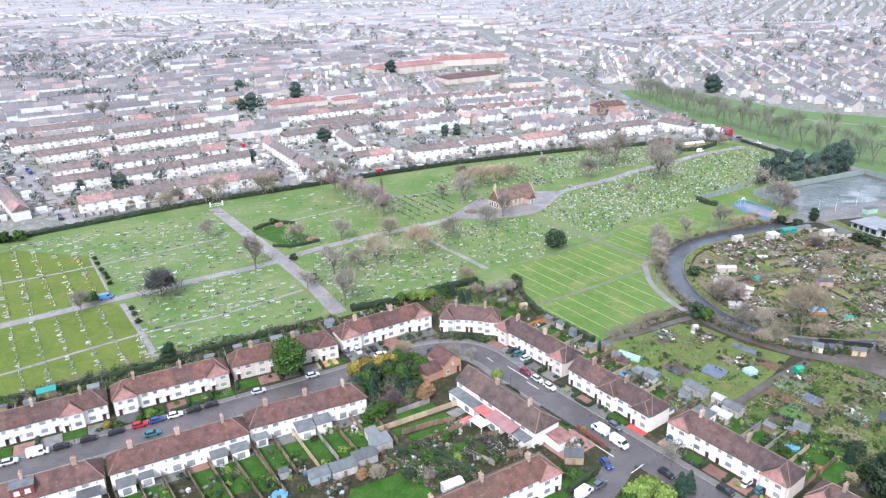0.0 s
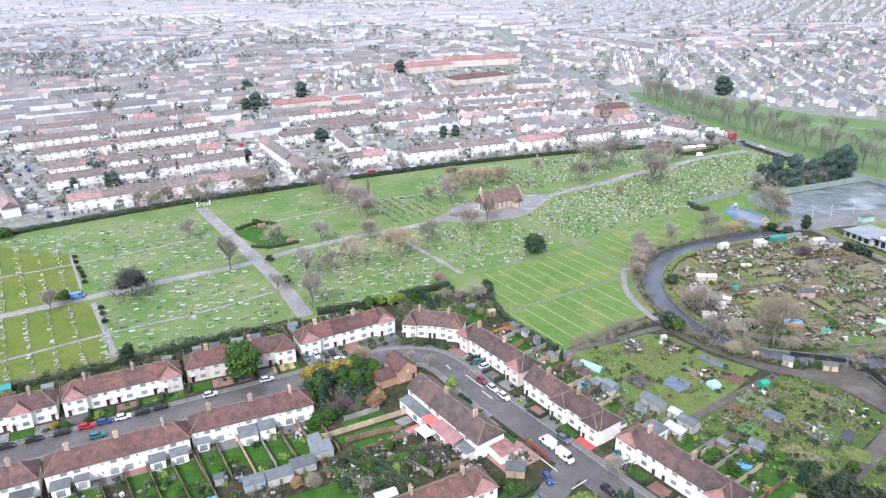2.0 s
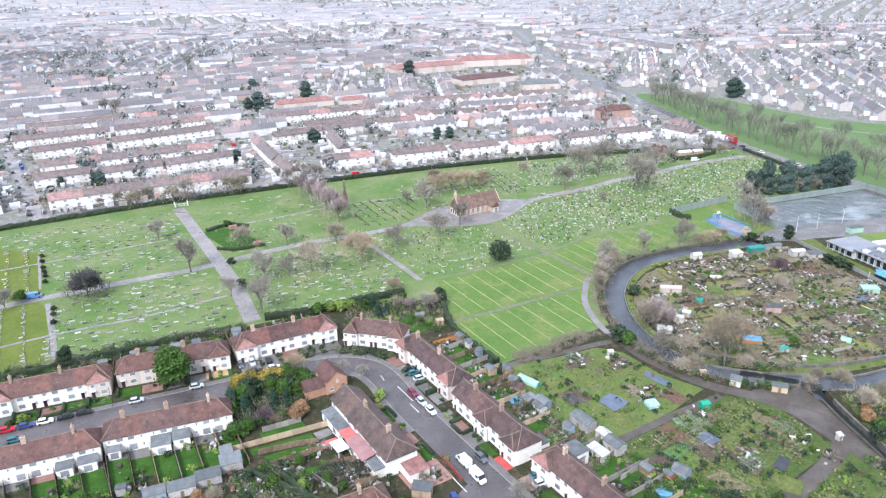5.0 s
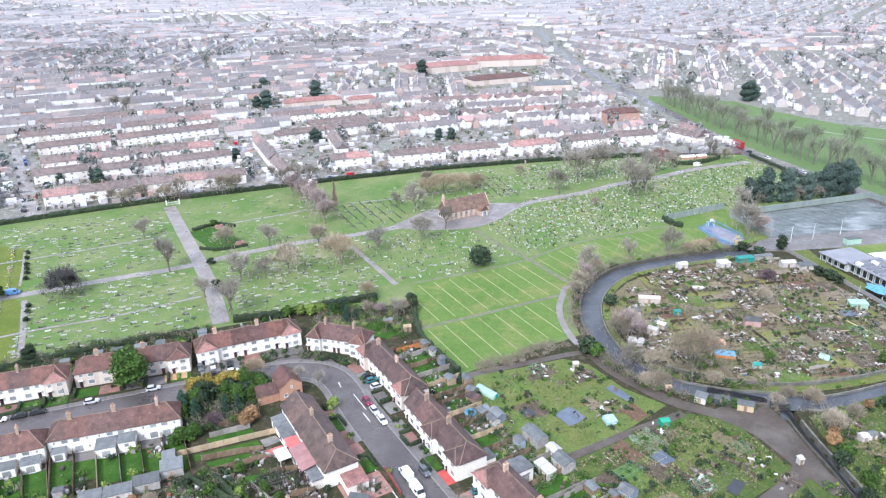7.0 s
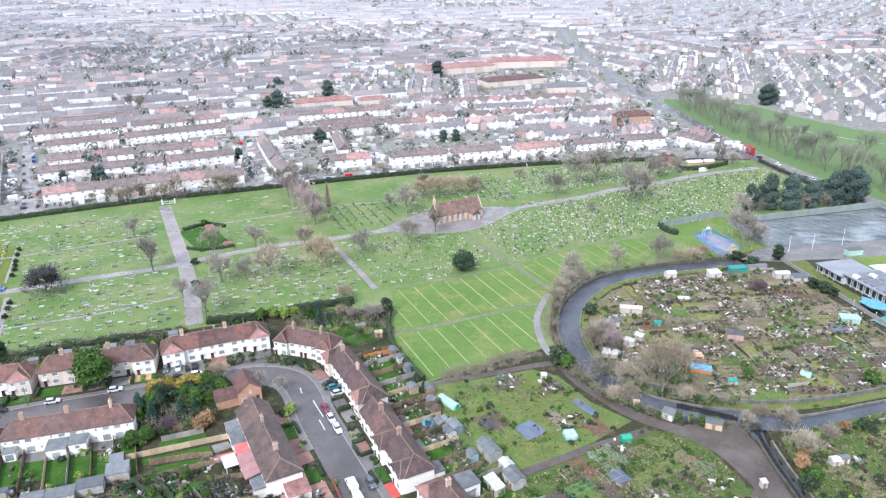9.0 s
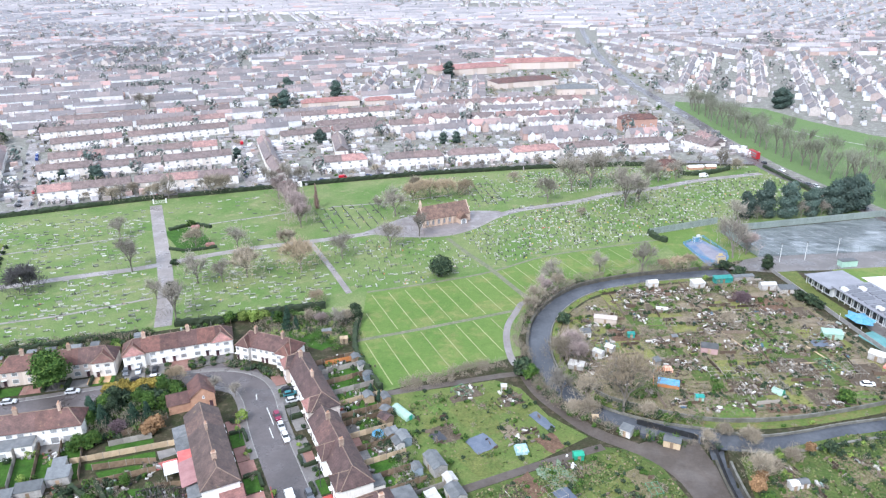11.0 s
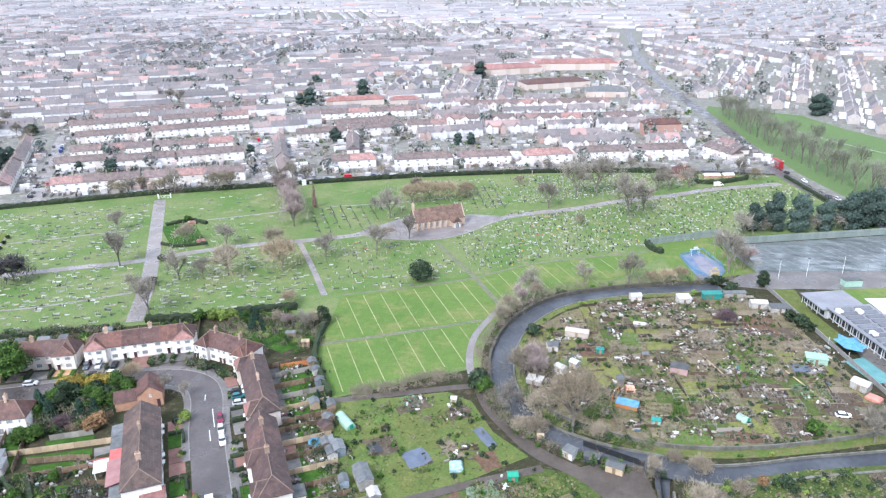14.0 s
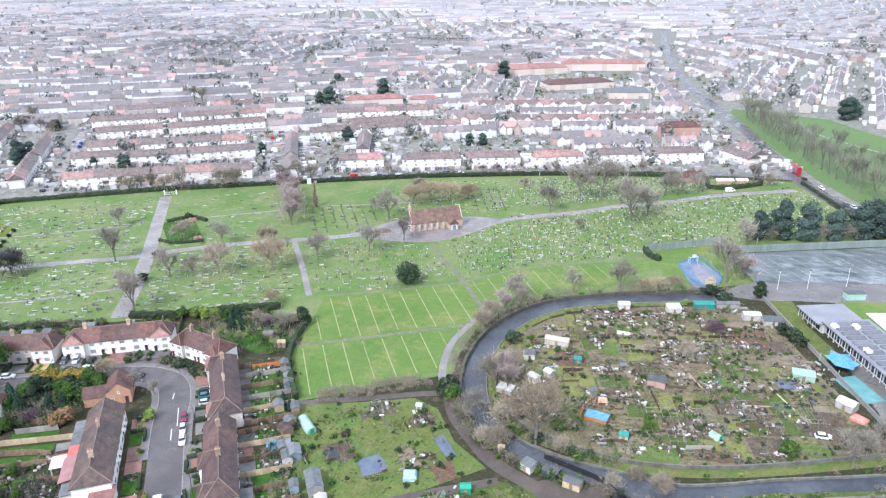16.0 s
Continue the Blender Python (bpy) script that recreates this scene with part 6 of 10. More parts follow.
for x, y, d, c, k in ((-112.8, 147.8, 27, "silver", "car"), (-107.2, 151.2, 27, "white", "van"), (-102.3, 153.8, 27, "black", "car"), (-96.6, 156.9, 27, "black", "car"), (-90.6, 159.8, 207, "black", "car"), (-85.3, 162.8, 27, "red", "car"), (-81.2, 165.0, 27, "blue", "car"), (-77.0, 167.2, 27, "white", "car"), (-72.6, 169.6, 207, "black", "car"), (-68.3, 172.0, 27, "black", "car"),
                      (-56.2, 178.6, 27, "silver", "car"), (-41.6, 186.9, 27, "silver", "car"), (-32.6, 199.6, -60, "grey", "car"), (-29.4, 201.2, -60, "silver", "car"), (-24.6, 202.8, 118, "black", "car"), (-21.6, 198.6, 27, "white", "car"), (-26.4, 196.2, 27, "black", "car"), (-4.6, 200.6, 20, "black", "car"), (-80.2, 158.8, 27, "teal", "car"),
                      (21.0, 200.0, 35, "black", "car"), (22.6, 198.0, 35, "teal", "car"), (24.8, 195.2, 35, "silver", "car"), (23.6, 187.0, -53, "maroon", "car"), (26.7, 182.7, -53, "silver", "car"), (29.8, 178.6, -53, "white", "car"), (40.3, 157.3, 127, "white", "van"), (44.0, 151.6, -53, "white", "van"), (44.6, 159.0, -53, "grey", "car"), (39.0, 143.6, -70, "blue", "car"), (35.7, 136.2, 40, "grey", "car"),
                      (52.8, 139.6, -53, "black", "car"), (59.2, 150.6, 30, "white", "car"), (58.6, 153.6, 30, "teal", "car"), (73.2, 133.6, 35, "teal", "car"), (64.9, 133.4, -53, "black", "car"), (71.0, 136.0, 35, "white", "car"), (31.5, 133.2, 40, "white", "van")):
    car(x, y, d, c, k)
car(-130.6, 244.6, 27, "skyblue", "van", "parked on the cemetery drive")
kr = random.Random(17)
for pts, offs in (([(-191, 339), (-224, 380), (-276, 444)], (-3.0, 3.0)), ([(-87, 398), (-117, 446), (-152, 498)], (-3.3, 3.3)), ([(-160, 350), (-110, 379), (-60, 407), (-10, 433), (40, 453)], (-1.9,)), ([(-36, 470), (-48, 500)], (2.0,))):
    line = curve(pts, 1.0)
    for off in offs:
        k = 2.0
        while k < len(line) - 3:
            q, q2 = sides(line, off)[int(k)], line[int(k) + 1] - line[int(k)]
            if kr.random() < 0.62:
                car(q.x, q.y, math.degrees(math.atan2(q2.y, q2.x)), kr.choice(("white", "silver", "grey", "black", "grey", "blue", "red", "white")), "van" if kr.random() < 0.1 else "car", "parked in a street of the town")
            k += kr.uniform(6, 13)


# ---- estate: fences, sheds, gardens ----
def slab_fence(h, w=1.83):
    mb = MB()
    loft(mb, [[(0, y, 0), (w, y, 0), (w, y, h), (0, y, h)] for y in (-0.03, 0.03)])
    return mb


M_FENCE_PALE = plain("pale_wood_fence", (0.46, 0.34, 0.22), (0.56, 0.44, 0.30), 0.6, 7, 0.9, 0.2)
M_FENCE_ORANGE = plain("orange_stained_fence", (0.52, 0.19, 0.06), (0.60, 0.25, 0.09), 0.6, 7, 0.85, 0.1)
M_FENCE_GREY = plain("grey_wood_fence", (0.26, 0.24, 0.22), (0.34, 0.31, 0.28), 0.6, 7, 0.9, 0.3)
PANELS = {k: slab_fence(1.75).mesh("fence_panel", m) for k, m in (("brown", M_FENCE), ("pale", M_FENCE_PALE), ("orange", M_FENCE_ORANGE), ("grey", M_FENCE_GREY))}
fp = MB()
loft(fp, [rect(0.11, 0.11, 0), rect(0.11, 0.11, 1.9), rect(0.02, 0.02, 1.97)])
POST = fp.mesh("fence_post", M_FENCE_GREY)


def fence(p0, p1, kind="brown", label=""):
    m, L = along(p0, p1)
    n = max(1, round(L / 1.9))
    root = empty("fence", m, label or f"{kind} wooden garden fence panels".replace("brown", "weathered brown"), "fence", "garden fences")
    for i in range(n):
        ob = part("fence_panel", PANELS[kind], None, root, m=at(i * L / n, 0, ((i * 7) % 3 - 1) * 0.5) @ Matrix.Diagonal((L / n / 1.83, 1, 1, 1)))
        if i % 2 == 0:
            part("fence_post", POST, None, root, m=at(i * L / n, 0))
    return root


M_SHED_WOOD = plain("shed_boards", (0.25, 0.17, 0.11), (0.36, 0.27, 0.19), 0.8, 8, 0.9, 0.4)
M_SHED_WHITE = plain("pale_shed_wall", (0.40, 0.375, 0.35), (0.60, 0.58, 0.56), 0.9, 5, 0.8, 0.3)
M_SHED_BLUE = plain("blue_grey_shed", (0.24, 0.30, 0.36), (0.32, 0.38, 0.43), 0.8, 6, 0.7, 0.25)
M_SHED_GREEN = plain("green_shed_paint", (0.02, 0.28, 0.17), (0.03, 0.34, 0.22), 0.8, 6, 0.6, 0.1)
M_TIN = plain("grey_tin_roof", (0.175, 0.185, 0.19), (0.115, 0.122, 0.128), 0.7, 6, 0.6, 0.35)
M_OLDWHITE = plain("weathered_white_sheet", (0.62, 0.61, 0.59), (0.44, 0.42, 0.39), 0.9, 4, 0.7, 0.15, 0.3)
M_TEAL = plain("teal_plastic", (0.02, 0.22, 0.19), (0.035, 0.30, 0.26), 0.8, 5, 0.4, 0.1)


def shed(x, y, deg, w=3.0, l=2.2, h=2.0, wall=None, roof=None, label="wooden garden shed with felt roof", pent=False, name="shed", z=0.0):
    root = empty(name, at(x, y, deg, z), label, name.replace("_", " "), "sheds")
    mb = MB()
    if pent:
        loft(mb, [[(-w / 2, -l / 2, 0), (w / 2, -l / 2, 0), (w / 2, l / 2, 0), (-w / 2, l / 2, 0)], [(-w / 2, -l / 2, h), (w / 2, -l / 2, h), (w / 2, l / 2, h + 0.35), (-w / 2, l / 2, h + 0.35)]])
    else:
        pts = [(-l / 2, 0), (l / 2, 0), (l / 2, h), (0, h + l * 0.22), (-l / 2, h)]
        loft(mb, [[(x2, yy, zz) for yy, zz in pts] for x2 in (-w / 2, w / 2)])
    part("body", mb, wall or M_SHED_WOOD, root)
    mb = MB()
    if pent:
        mb.solid([(sx * (w / 2 + 0.15), sy * (l / 2 + 0.15), h + (0.37 if sy > 0 else 0.0) + dz) for dz in (0.02, 0.12) for sx, sy in ((-1, -1), (1, -1), (1, 1), (-1, 1))], [(4, 5, 6, 7), (0, 1, 5, 4), (1, 2, 6, 5), (2, 3, 7, 6), (3, 0, 4, 7)])
    else:
        k = h + l * 0.22
        prof = [(-l / 2 - 0.15, h - 0.05), (0, k + 0.03), (l / 2 + 0.15, h - 0.05), (l / 2 + 0.15, h + 0.05), (0, k + 0.13), (-l / 2 - 0.15, h + 0.05)]
        loft(mb, [[(x2, yy, zz) for yy, zz in prof] for x2 in (-w / 2 - 0.15, w / 2 + 0.15)])
    part("roof", mb, roof or M_FELT, root)
    mb = MB()
    mb.box(-0.4, -l / 2 - 0.04, 0.05, 0.4, -l / 2 + 0.02, 1.75)
    part("door", mb, M_SHED_WOOD if wall else M_FENCE, root)
    return root


M_BRICKPAVE = plain("red_block_paving", (0.24, 0.12, 0.10), (0.30, 0.17, 0.14), 0.5, 6, 0.8, 0.3)
M_CONCPAVE = plain("concrete_paving", (0.20, 0.185, 0.175), (0.13, 0.125, 0.12), 0.5, 5, 0.8, 0.35)
M_BRIGHTRED = plain("bright_red_paving", (0.46, 0.07, 0.06), (0.52, 0.10, 0.085), 0.4, 5, 0.7, 0)
M_REDROOF = plain("red_felt_roof", (0.55, 0.11, 0.11), (0.62, 0.18, 0.16), 0.4, 5, 0.7, 0)
M_BLUEPOOL = plain("blue_tarpaulin", (0.06, 0.24, 0.42), (0.16, 0.36, 0.50), 0.9, 4, 0.4, 0.05)


def yard(m, x0, y0, x1, y1, mat, z, name, label):
    mb = MB()
    mb.box(x0, y0, -0.05, x1, y1, z)
    ob = part(name, mb, mat, m=m)
    return tagged(ob, label, name.replace("_", " "))


def turned_box(mb, x, y, z0, w, l, h, a, m=0):
    ca, sa = math.cos(a), math.sin(a)
    q = [(x + u * ca - v * sa, y + u * sa + v * ca) for u, v in ((-w / 2, -l / 2), (w / 2, -l / 2), (w / 2, l / 2), (-w / 2, l / 2))]
    mb.solid([(*p, z0) for p in q] + [(*p, z0 + h) for p in q], [(4, 5, 6, 7), (0, 1, 5, 4), (1, 2, 6, 5), (2, 3, 7, 6), (3, 0, 4, 7)], m)


yard_mess = MB()
M_MESS = island_mat("garden_clutter", [(0, (0.035, 0.035, 0.035)), (0.35, (0.12, 0.09, 0.07)), (0.6, (0.22, 0.20, 0.18)), (0.78, (0.38, 0.36, 0.34)), (0.9, (0.66, 0.65, 0.64)), (0.94, (0.05, 0.12, 0.07)), (0.97, (0.30, 0.08, 0.06)), (1, (0.08, 0.14, 0.25))], 0.7, 0.4, 4.0)


def mess(x, y, n, spread, rnd, big=1.0):
    """A loose cluster of pots, boards, tubs and bags."""
    for _ in range(n):
        turned_box(yard_mess, x + rnd.gauss(0, spread), y + rnd.gauss(0, spread), 0.04, rnd.uniform(0.2, 1.0) * big, rnd.uniform(0.2, 1.3) * big, rnd.uniform(0.15, 0.9), rnd.uniform(0, 3))


def back_gardens(p0, p1, n, depth, G, seed, skew=0.0, shed_p=0.4, lawn_p=0.7, bush_p=0.5):
    """Gardens behind a row: a lawn or yard each, fences between them, some sheds and bushes."""
    rnd = random.Random(seed)
    m, L = along(p0, p1)
    m = m @ at(0, depth) @ Matrix.Shear("XZ", 4, (0, 0))
    w = L / n

    def world_at(x, y):
        q = m @ Vector((x + skew * y, y, 0))
        return q.x, q.y
    ang = math.degrees(math.atan2(p1[1] - p0[1], p1[0] - p0[0]))
    for i in range(n + 1):
        g = G * rnd.uniform(0.9, 1.0)
        fence(world_at(i * w, 0.3), world_at(i * w, g), rnd.choice(("brown", "brown", "grey", "pale")))
    for i in range(n):
        x0 = i * w + 0.25
        mb = MB()
        yd = rnd.uniform(2.5, 5.0)
        k = rnd.random()
        for (a, b, mat, nm, lab) in ((0.1, yd, rnd.choice((M_CONCPAVE, M_BRICKPAVE, M_CONCPAVE)), "patio", "paved patio behind a house"),) + (((yd, G * rnd.uniform(0.65, 0.9), M_GARDEN, "garden_lawn", "bright green back garden lawn"),) if k < lawn_p else ()):
            mb = MB()
            q = [world_at(x0, a), world_at(x0 + w - 0.5, a), world_at(x0 + w - 0.5, b), world_at(x0, b)]
            mb.face([(*p, 0.08) for p in q])
            tagged(part(nm, mb, mat), lab, nm.replace("_", " "))
        if rnd.random() < shed_p:
            x, y = world_at((i + rnd.uniform(0.35, 0.65)) * w, G - rnd.uniform(1.5, 2.5))
            wl = rnd.choice((None, None, M_SHED_WHITE, M_SHED_BLUE))
            shed(x, y, ang + rnd.choice((0, 180)), rnd.uniform(2.2, 3.6), rnd.uniform(2.0, 2.8), rnd.uniform(1.8, 2.2), wl, rnd.choice((M_FELT, M_TIN)), pent=rnd.random() < 0.4, label={None: "brown wooden garden shed", M_SHED_WHITE: "pale painted garden shed", M_SHED_BLUE: "blue-grey painted wooden garden shed"}[wl])
        for _ in range(2):
            x, y = world_at((i + rnd.uniform(0.2, 0.8)) * w, rnd.uniform(1, G))
            mess(x, y, rnd.randint(3, 9), 0.9, rnd)
        for _ in range(rnd.randint(4, 10)):
            if rnd.random() < bush_p:
                x, y = world_at((i + rnd.uniform(0.1, 0.9)) * w, rnd.uniform(3, G))
                shrub(rnd.choice(("bush", "darkbush", "lime", "scrub", "bush", "darkbush")), x, y, rnd.uniform(0.35, 0.9))


def front_gardens(p0, p1, n, G, seed, skip=()):
    rnd = random.Random(seed)
    m, L = along(p0, p1)
    w = L / n
    for i in range(n):
        if i in skip:
            continue
        k = rnd.random()
        mat, nm, lab = (M_GARDEN, "garden_lawn", "small green front garden lawn") if k < 0.4 else ((M_BRICKPAVE, "driveway", "red block-paved front driveway") if k < 0.65 else (M_CONCPAVE, "driveway", "grey concrete paved front yard"))
        yard(m, i * w + 0.15, -G, (i + 1) * w - 0.15, -1.3, mat, 0.1, nm, lab)
        a, b = m @ Vector((i * w, -1.5, 0)), m @ Vector((i * w, -G, 0))
        if rnd.random() < 0.55:
            hedge([(a.x, a.y), (b.x, b.y)], rnd.uniform(0.7, 1.2), rnd.uniform(0.8, 1.5), M_HEDGE, "dark clipped front garden hedge", seed * 31 + i, 0.7)
        if k < 0.6 and rnd.random() < 0.6:
            a, b = m @ Vector((i * w + 1.2, -G, 0)), m @ Vector(((i + 1) * w - 0.4, -G, 0))
            hedge([(a.x, a.y), (b.x, b.y)], rnd.uniform(0.6, 1.0), rnd.uniform(0.7, 1.3), M_HEDGE, "dark clipped front garden hedge", seed * 37 + i, 0.7)
        for _ in range(rnd.randint(0, 3)):
            q = m @ Vector(((i + rnd.uniform(0.1, 0.9)) * w, -rnd.uniform(2.0, G - 0.5), 0))
            shrub(rnd.choice(("bush", "darkbush", "lime", "scrub")), q.x, q.y, rnd.uniform(0.3, 0.65))


for p0, p1, n, s in (((-127, 150.6), (-95.3, 166.8), 6, 1), ((-94.4, 168.5), (-65.9, 183.0), 5, 2), ((-65.3, 185.3), (-35.5, 199.2), 5, 3)):
    front_gardens(p0, p1, n, 6.0, s)
    back_gardens(p0, p1, n, 7.6, 12, s + 20, 0, 0.6, 0.4, 0.8)
back_gardens((-34.4, 201.5), (-6.0, 218.4), 5, 7.6, 14, 24, 0, 0.6, 0.4, 0.8)
front_gardens((16.3, 209), (35.2, 184.8), 5, 4.8, 5)
front_gardens((35.8, 181), (53.6, 157), 5, 4.8, 6, (4,))
front_gardens((57.8, 155), (77.5, 129.5), 5, 5.0, 7, (0,))
front_gardens((28.8, 155.8), (9.2, 181.3), 5, 5.2, 8)
front_gardens((-8, 115.8), (26, 136.2), 6, 5, 9)
back_gardens((16.3, 209), (35.2, 184.8), 5, 7.6, 16, 25, 0, 0.9, 0.6, 0.8)
back_gardens((35.8, 181), (53.6, 157), 5, 7.6, 14, 26, 0, 0.8, 0.7, 0.6)
back_gardens((57.8, 155), (77.5, 129.5), 5, 7.6, 17, 27, 0, 0.5, 0.8, 0.6)
for a, b, G, s in (((-52, 152.4), (-81.5, 137), 24, 31), ((-23.1, 167.8), (-52.3, 154.3), 19, 32), ((-82.6, 136.1), (-112, 121), 24, 33)):
    f0, f1 = shift(a, b, -7.7)
    back_gardens(f0, f1, 6, 7.7, G, s, -0.15, 0.2, 0.95, 0.35)
fence((-19.8, 158.2), (2.4, 170.6), "pale", "pale new wooden fence between long gardens")
fence((26.7, 215.2), (36.7, 221.8), "orange", "orange stained wooden fence behind the corner house")

# sheds and outbuildings at the garden ends
shed(-18.0, 152.4, 28, 5.2, 4.2, 2.3, M_SHED_WHITE, M_TIN, "grey roofed pale garage at a garden end", True, "garage")
shed(-20.4, 155.6, 28, 3.0, 4.0, 2.2, M_SHED_WHITE, M_TIN, "grey roofed pale garage at a garden end", True, "garage")
shed(-21.6, 146.6, 28, 6.0, 3.4, 2.2, M_SHED_WHITE, M_TIN, "grey roofed outbuilding at a garden end", True, "garage")
shed(-26.4, 142.4, 28, 6.2, 3.4, 2.2, M_SHED_WHITE, M_TIN, "grey roofed outbuilding at a garden end", True, "garage")
shed(-32.0, 140.0, 28, 5.0, 3.0, 2.1, M_SHED_BLUE, M_FELT, "dark roofed shed at a garden end", True)
shed(0.5, 135.5, 28, 5.0, 2.6, 2.2, M_SHED_WHITE, M_WHITE, "white roofed garden shed")
shed(31.2, 145.5, -5, 4.6, 3.0, 2.2, M_SHED_WOOD, M_TIN, "brown shed with glass-grey pent roof", True)
shed(28.2, 153.0, 35, 5.4, 6.5, 2.5, M_WALL, M_ROOF_RED, "low white annex with pinkish tiled roof", True, "garage")
shed(66.5, 158.5, -52, 6.2, 4.6, 3.0, M_SHED_WHITE, M_TIN, "white garden building with blue-grey roof", True, "garage")
shed(71.4, 174.5, -52, 6.6, 3.6, 2.6, M_SHED_WHITE, M_TIN, "long white shed with grey roof", False)
shed(78.5, 164.8, -52, 5.0, 3.6, 2.4, M_SHED_WHITE, M_FELT, "white shed with dark roof at the allotment edge")
shed(76.2, 169.4, -52, 3.2, 2.6, 2.2, M_SHED_WHITE, M_OLDWHITE, "small white metal garden shed")
shed(74.0, 162.0, -52, 5.5, 2.6, 2.0, M_SHED_WHITE, M_OLDWHITE, "low white garden room", True)
shed(61.0, 183.0, -52, 4.2, 3.0, 2.2, M_SHED_BLUE, M_TIN, "blue-grey shed at a garden end")
shed(57.0, 184.0, -52, 3.0, 2.4, 2.0, M_SHED_WOOD, M_FELT, "small brown shed at a garden end")
shed(54.0, 190.0, -30, 3.4, 3.0, 2.4, M_SHED_WOOD, M_ROOF_DARK, "dark summer house at a garden end")
shed(53.0, 194.0, -30, 2.6, 2.6, 2.2, M_SHED_WOOD, M_FELT, "grey garden shed beside the polytunnel")
shed(46.0, 199.5, -52, 3.0, 2.6, 2.2, M_FENCE_PALE, M_TIN, "pale wooden shed at a garden end")
shed(93.1, 155.8, -40, 3.6, 3.2, 2.2, M_SHED_BLUE, M_FELT, "dark blue shed at a garden end")
shed(89.9, 154.4, -52, 2.2, 1.8, 1.9, M_REDROOF, M_FELT, "red garden shed with dark roof")
shed(-119.0, 178.6, 30, 5.0, 2.6, 2.0, M_SHED_WOOD, M_TEAL, "shed with teal green roof behind the gardens", True)
rb = random.Random(303)
for k in range(150):
    u = rb.random()
    x, y = -131 + 91 * u, 173.2 + 50.5 * u + 3.5 * math.sin(u * 3.1)
    shrub(rb.choice(("scrub", "scrub", "darkbush", "bush", "scrub")), x + rb.gauss(0, 0.7), y + rb.gauss(0, 0.7), rb.uniform(0.5, 1.3))
pool = MB()
pool.cyl((0, 0, 0), (0, 0, 0.75), 1.9, 1.95, 20)
for x, y in ((53.8, 184.6), (-40.5, 134.0), (87.8, 149.3)):
    tagged(part("garden_pool", pool, M_BLUEPOOL, m=at(x, y)), "round garden trampoline with blue netting", "trampoline")
yard(along((35.8, 181), (53.6, 157))[0], 24.5, -4.6, 30.0, -1.2, M_BRIGHTRED, 0.12, "driveway", "bright red paved front yard")
yard(along((57.8, 155), (77.5, 129.5))[0], 0.0, -5.0, 5.0, -1.2, M_BRICKPAVE, 0.1, "driveway", "red block-paved front driveway")
yard(along((28.8, 155.8), (9.2, 181.3))[0], -9, -5.0, -0.4, 6.0, M_BRICKPAVE, 0.1, "driveway", "red block-paved yard beside the end house")
fc, fl = along((-34.4, 201.5), (-6.0, 218.4))
for k, (x0, x1, mat) in enumerate(((0.2, 6.2, M_CONCPAVE), (6.6, 12.6, M_CONCPAVE), (13.0, 19.6, M_BRICKPAVE), (20.0, 26.4, M_CONCPAVE), (26.8, 32.6, M_CONCPAVE))):
    yard(fc, x0, -7.6 if k < 3 else -6.2, x1, -0.1 if k in (1, 2, 3) else -1.2, mat, 0.1, "forecourt", "paved parking forecourt before a terrace house")
fq = random.Random(41)
for k in range(46):
    q = fc @ Vector((fq.choice((6.4, 12.8, 19.8, 26.6, 30.5, 22.5)) + fq.gauss(0, 0.35), -fq.uniform(1.5, 6.8), 0))
    shrub(fq.choice(("darkbush", "darkbush", "bush", "scrub")), q.x, q.y, fq.uniform(0.3, 0.6))
for k in range(60):
    x = fq.uniform(-4, 17)
    shrub(fq.choice(("darkbush", "bush", "darkbush", "scrub")), x, 214.6 - 0.17 * (x + 2.6) - fq.uniform(2.2, 5.6), fq.uniform(0.3, 0.75))
yard(at(-33, 194.5, 27), -8, 0.5, -1.5, 4.5, plain("orange_paving", (0.46, 0.27, 0.14), (0.54, 0.36, 0.22), 0.5, 6, 0.8, 0), 0.11, "driveway", "orange-brown driveway of block paving")
red_mb = MB()
red_mb.box(15.6, 8.62, 2.7, 20.4, 12.1, 2.95)
tagged(part("felt_roof", red_mb, M_REDROOF, m=along((28.8, 155.8), (9.2, 181.3))[0]), "bright red felt roof over a rear extension", "roof")
mb = MB()
mb.solid([(5.4, 8.62, 3.9), (15.4, 8.62, 3.9), (15.4, 12.5, 3.15), (5.4, 12.5, 3.15), (5.4, 8.62, 3.75), (15.4, 8.62, 3.75), (15.4, 12.5, 3.0), (5.4, 12.5, 3.0)], [(0, 1, 2, 3), (3, 2, 6, 7), (0, 3, 7, 4), (2, 1, 5, 6), (7, 6, 5, 4)])
tagged(part("lean_to_roof", mb, plain("dull_pink_roof", (0.30, 0.15, 0.15), (0.38, 0.21, 0.205), 0.5, 5, 0.75, 0, 0.3), m=along((28.8, 155.8), (9.2, 181.3))[0]), "dull pink sloping roof over rear extensions", "roof")
lean = MB()
lean.box(13.0, 12.4, 2.2, 18.0, 15.8, 2.32)
for x in (13.2, 17.8):
    lean.box(x - 0.08, 15.3, 0, x + 0.08, 15.5, 2.2)
lt = tagged(part("lean_to", lean, M_WHITE, m=along((28.8, 155.8), (9.2, 181.3))[0]), "white corrugated lean-to roof on posts", "lean-to")

# orange brick house at the head of the row
brick = empty("brick_house", at(-6.3, 181.6, 36), "orange brick gabled house with brown tiled roof", "house")
mb = MB()
mb.box(6.0, 0, -0.2, 12.6, 8.0, 4.4)
mb.solid([(6, 0, 4.4), (12.6, 0, 4.4), (9.3, 0, 6.8), (6, 0.25, 4.4), (12.6, 0.25, 4.4), (9.3, 0.25, 6.8)], [(0, 1, 2), (5, 4, 3), (1, 4, 5, 2), (0, 2, 5, 3)])
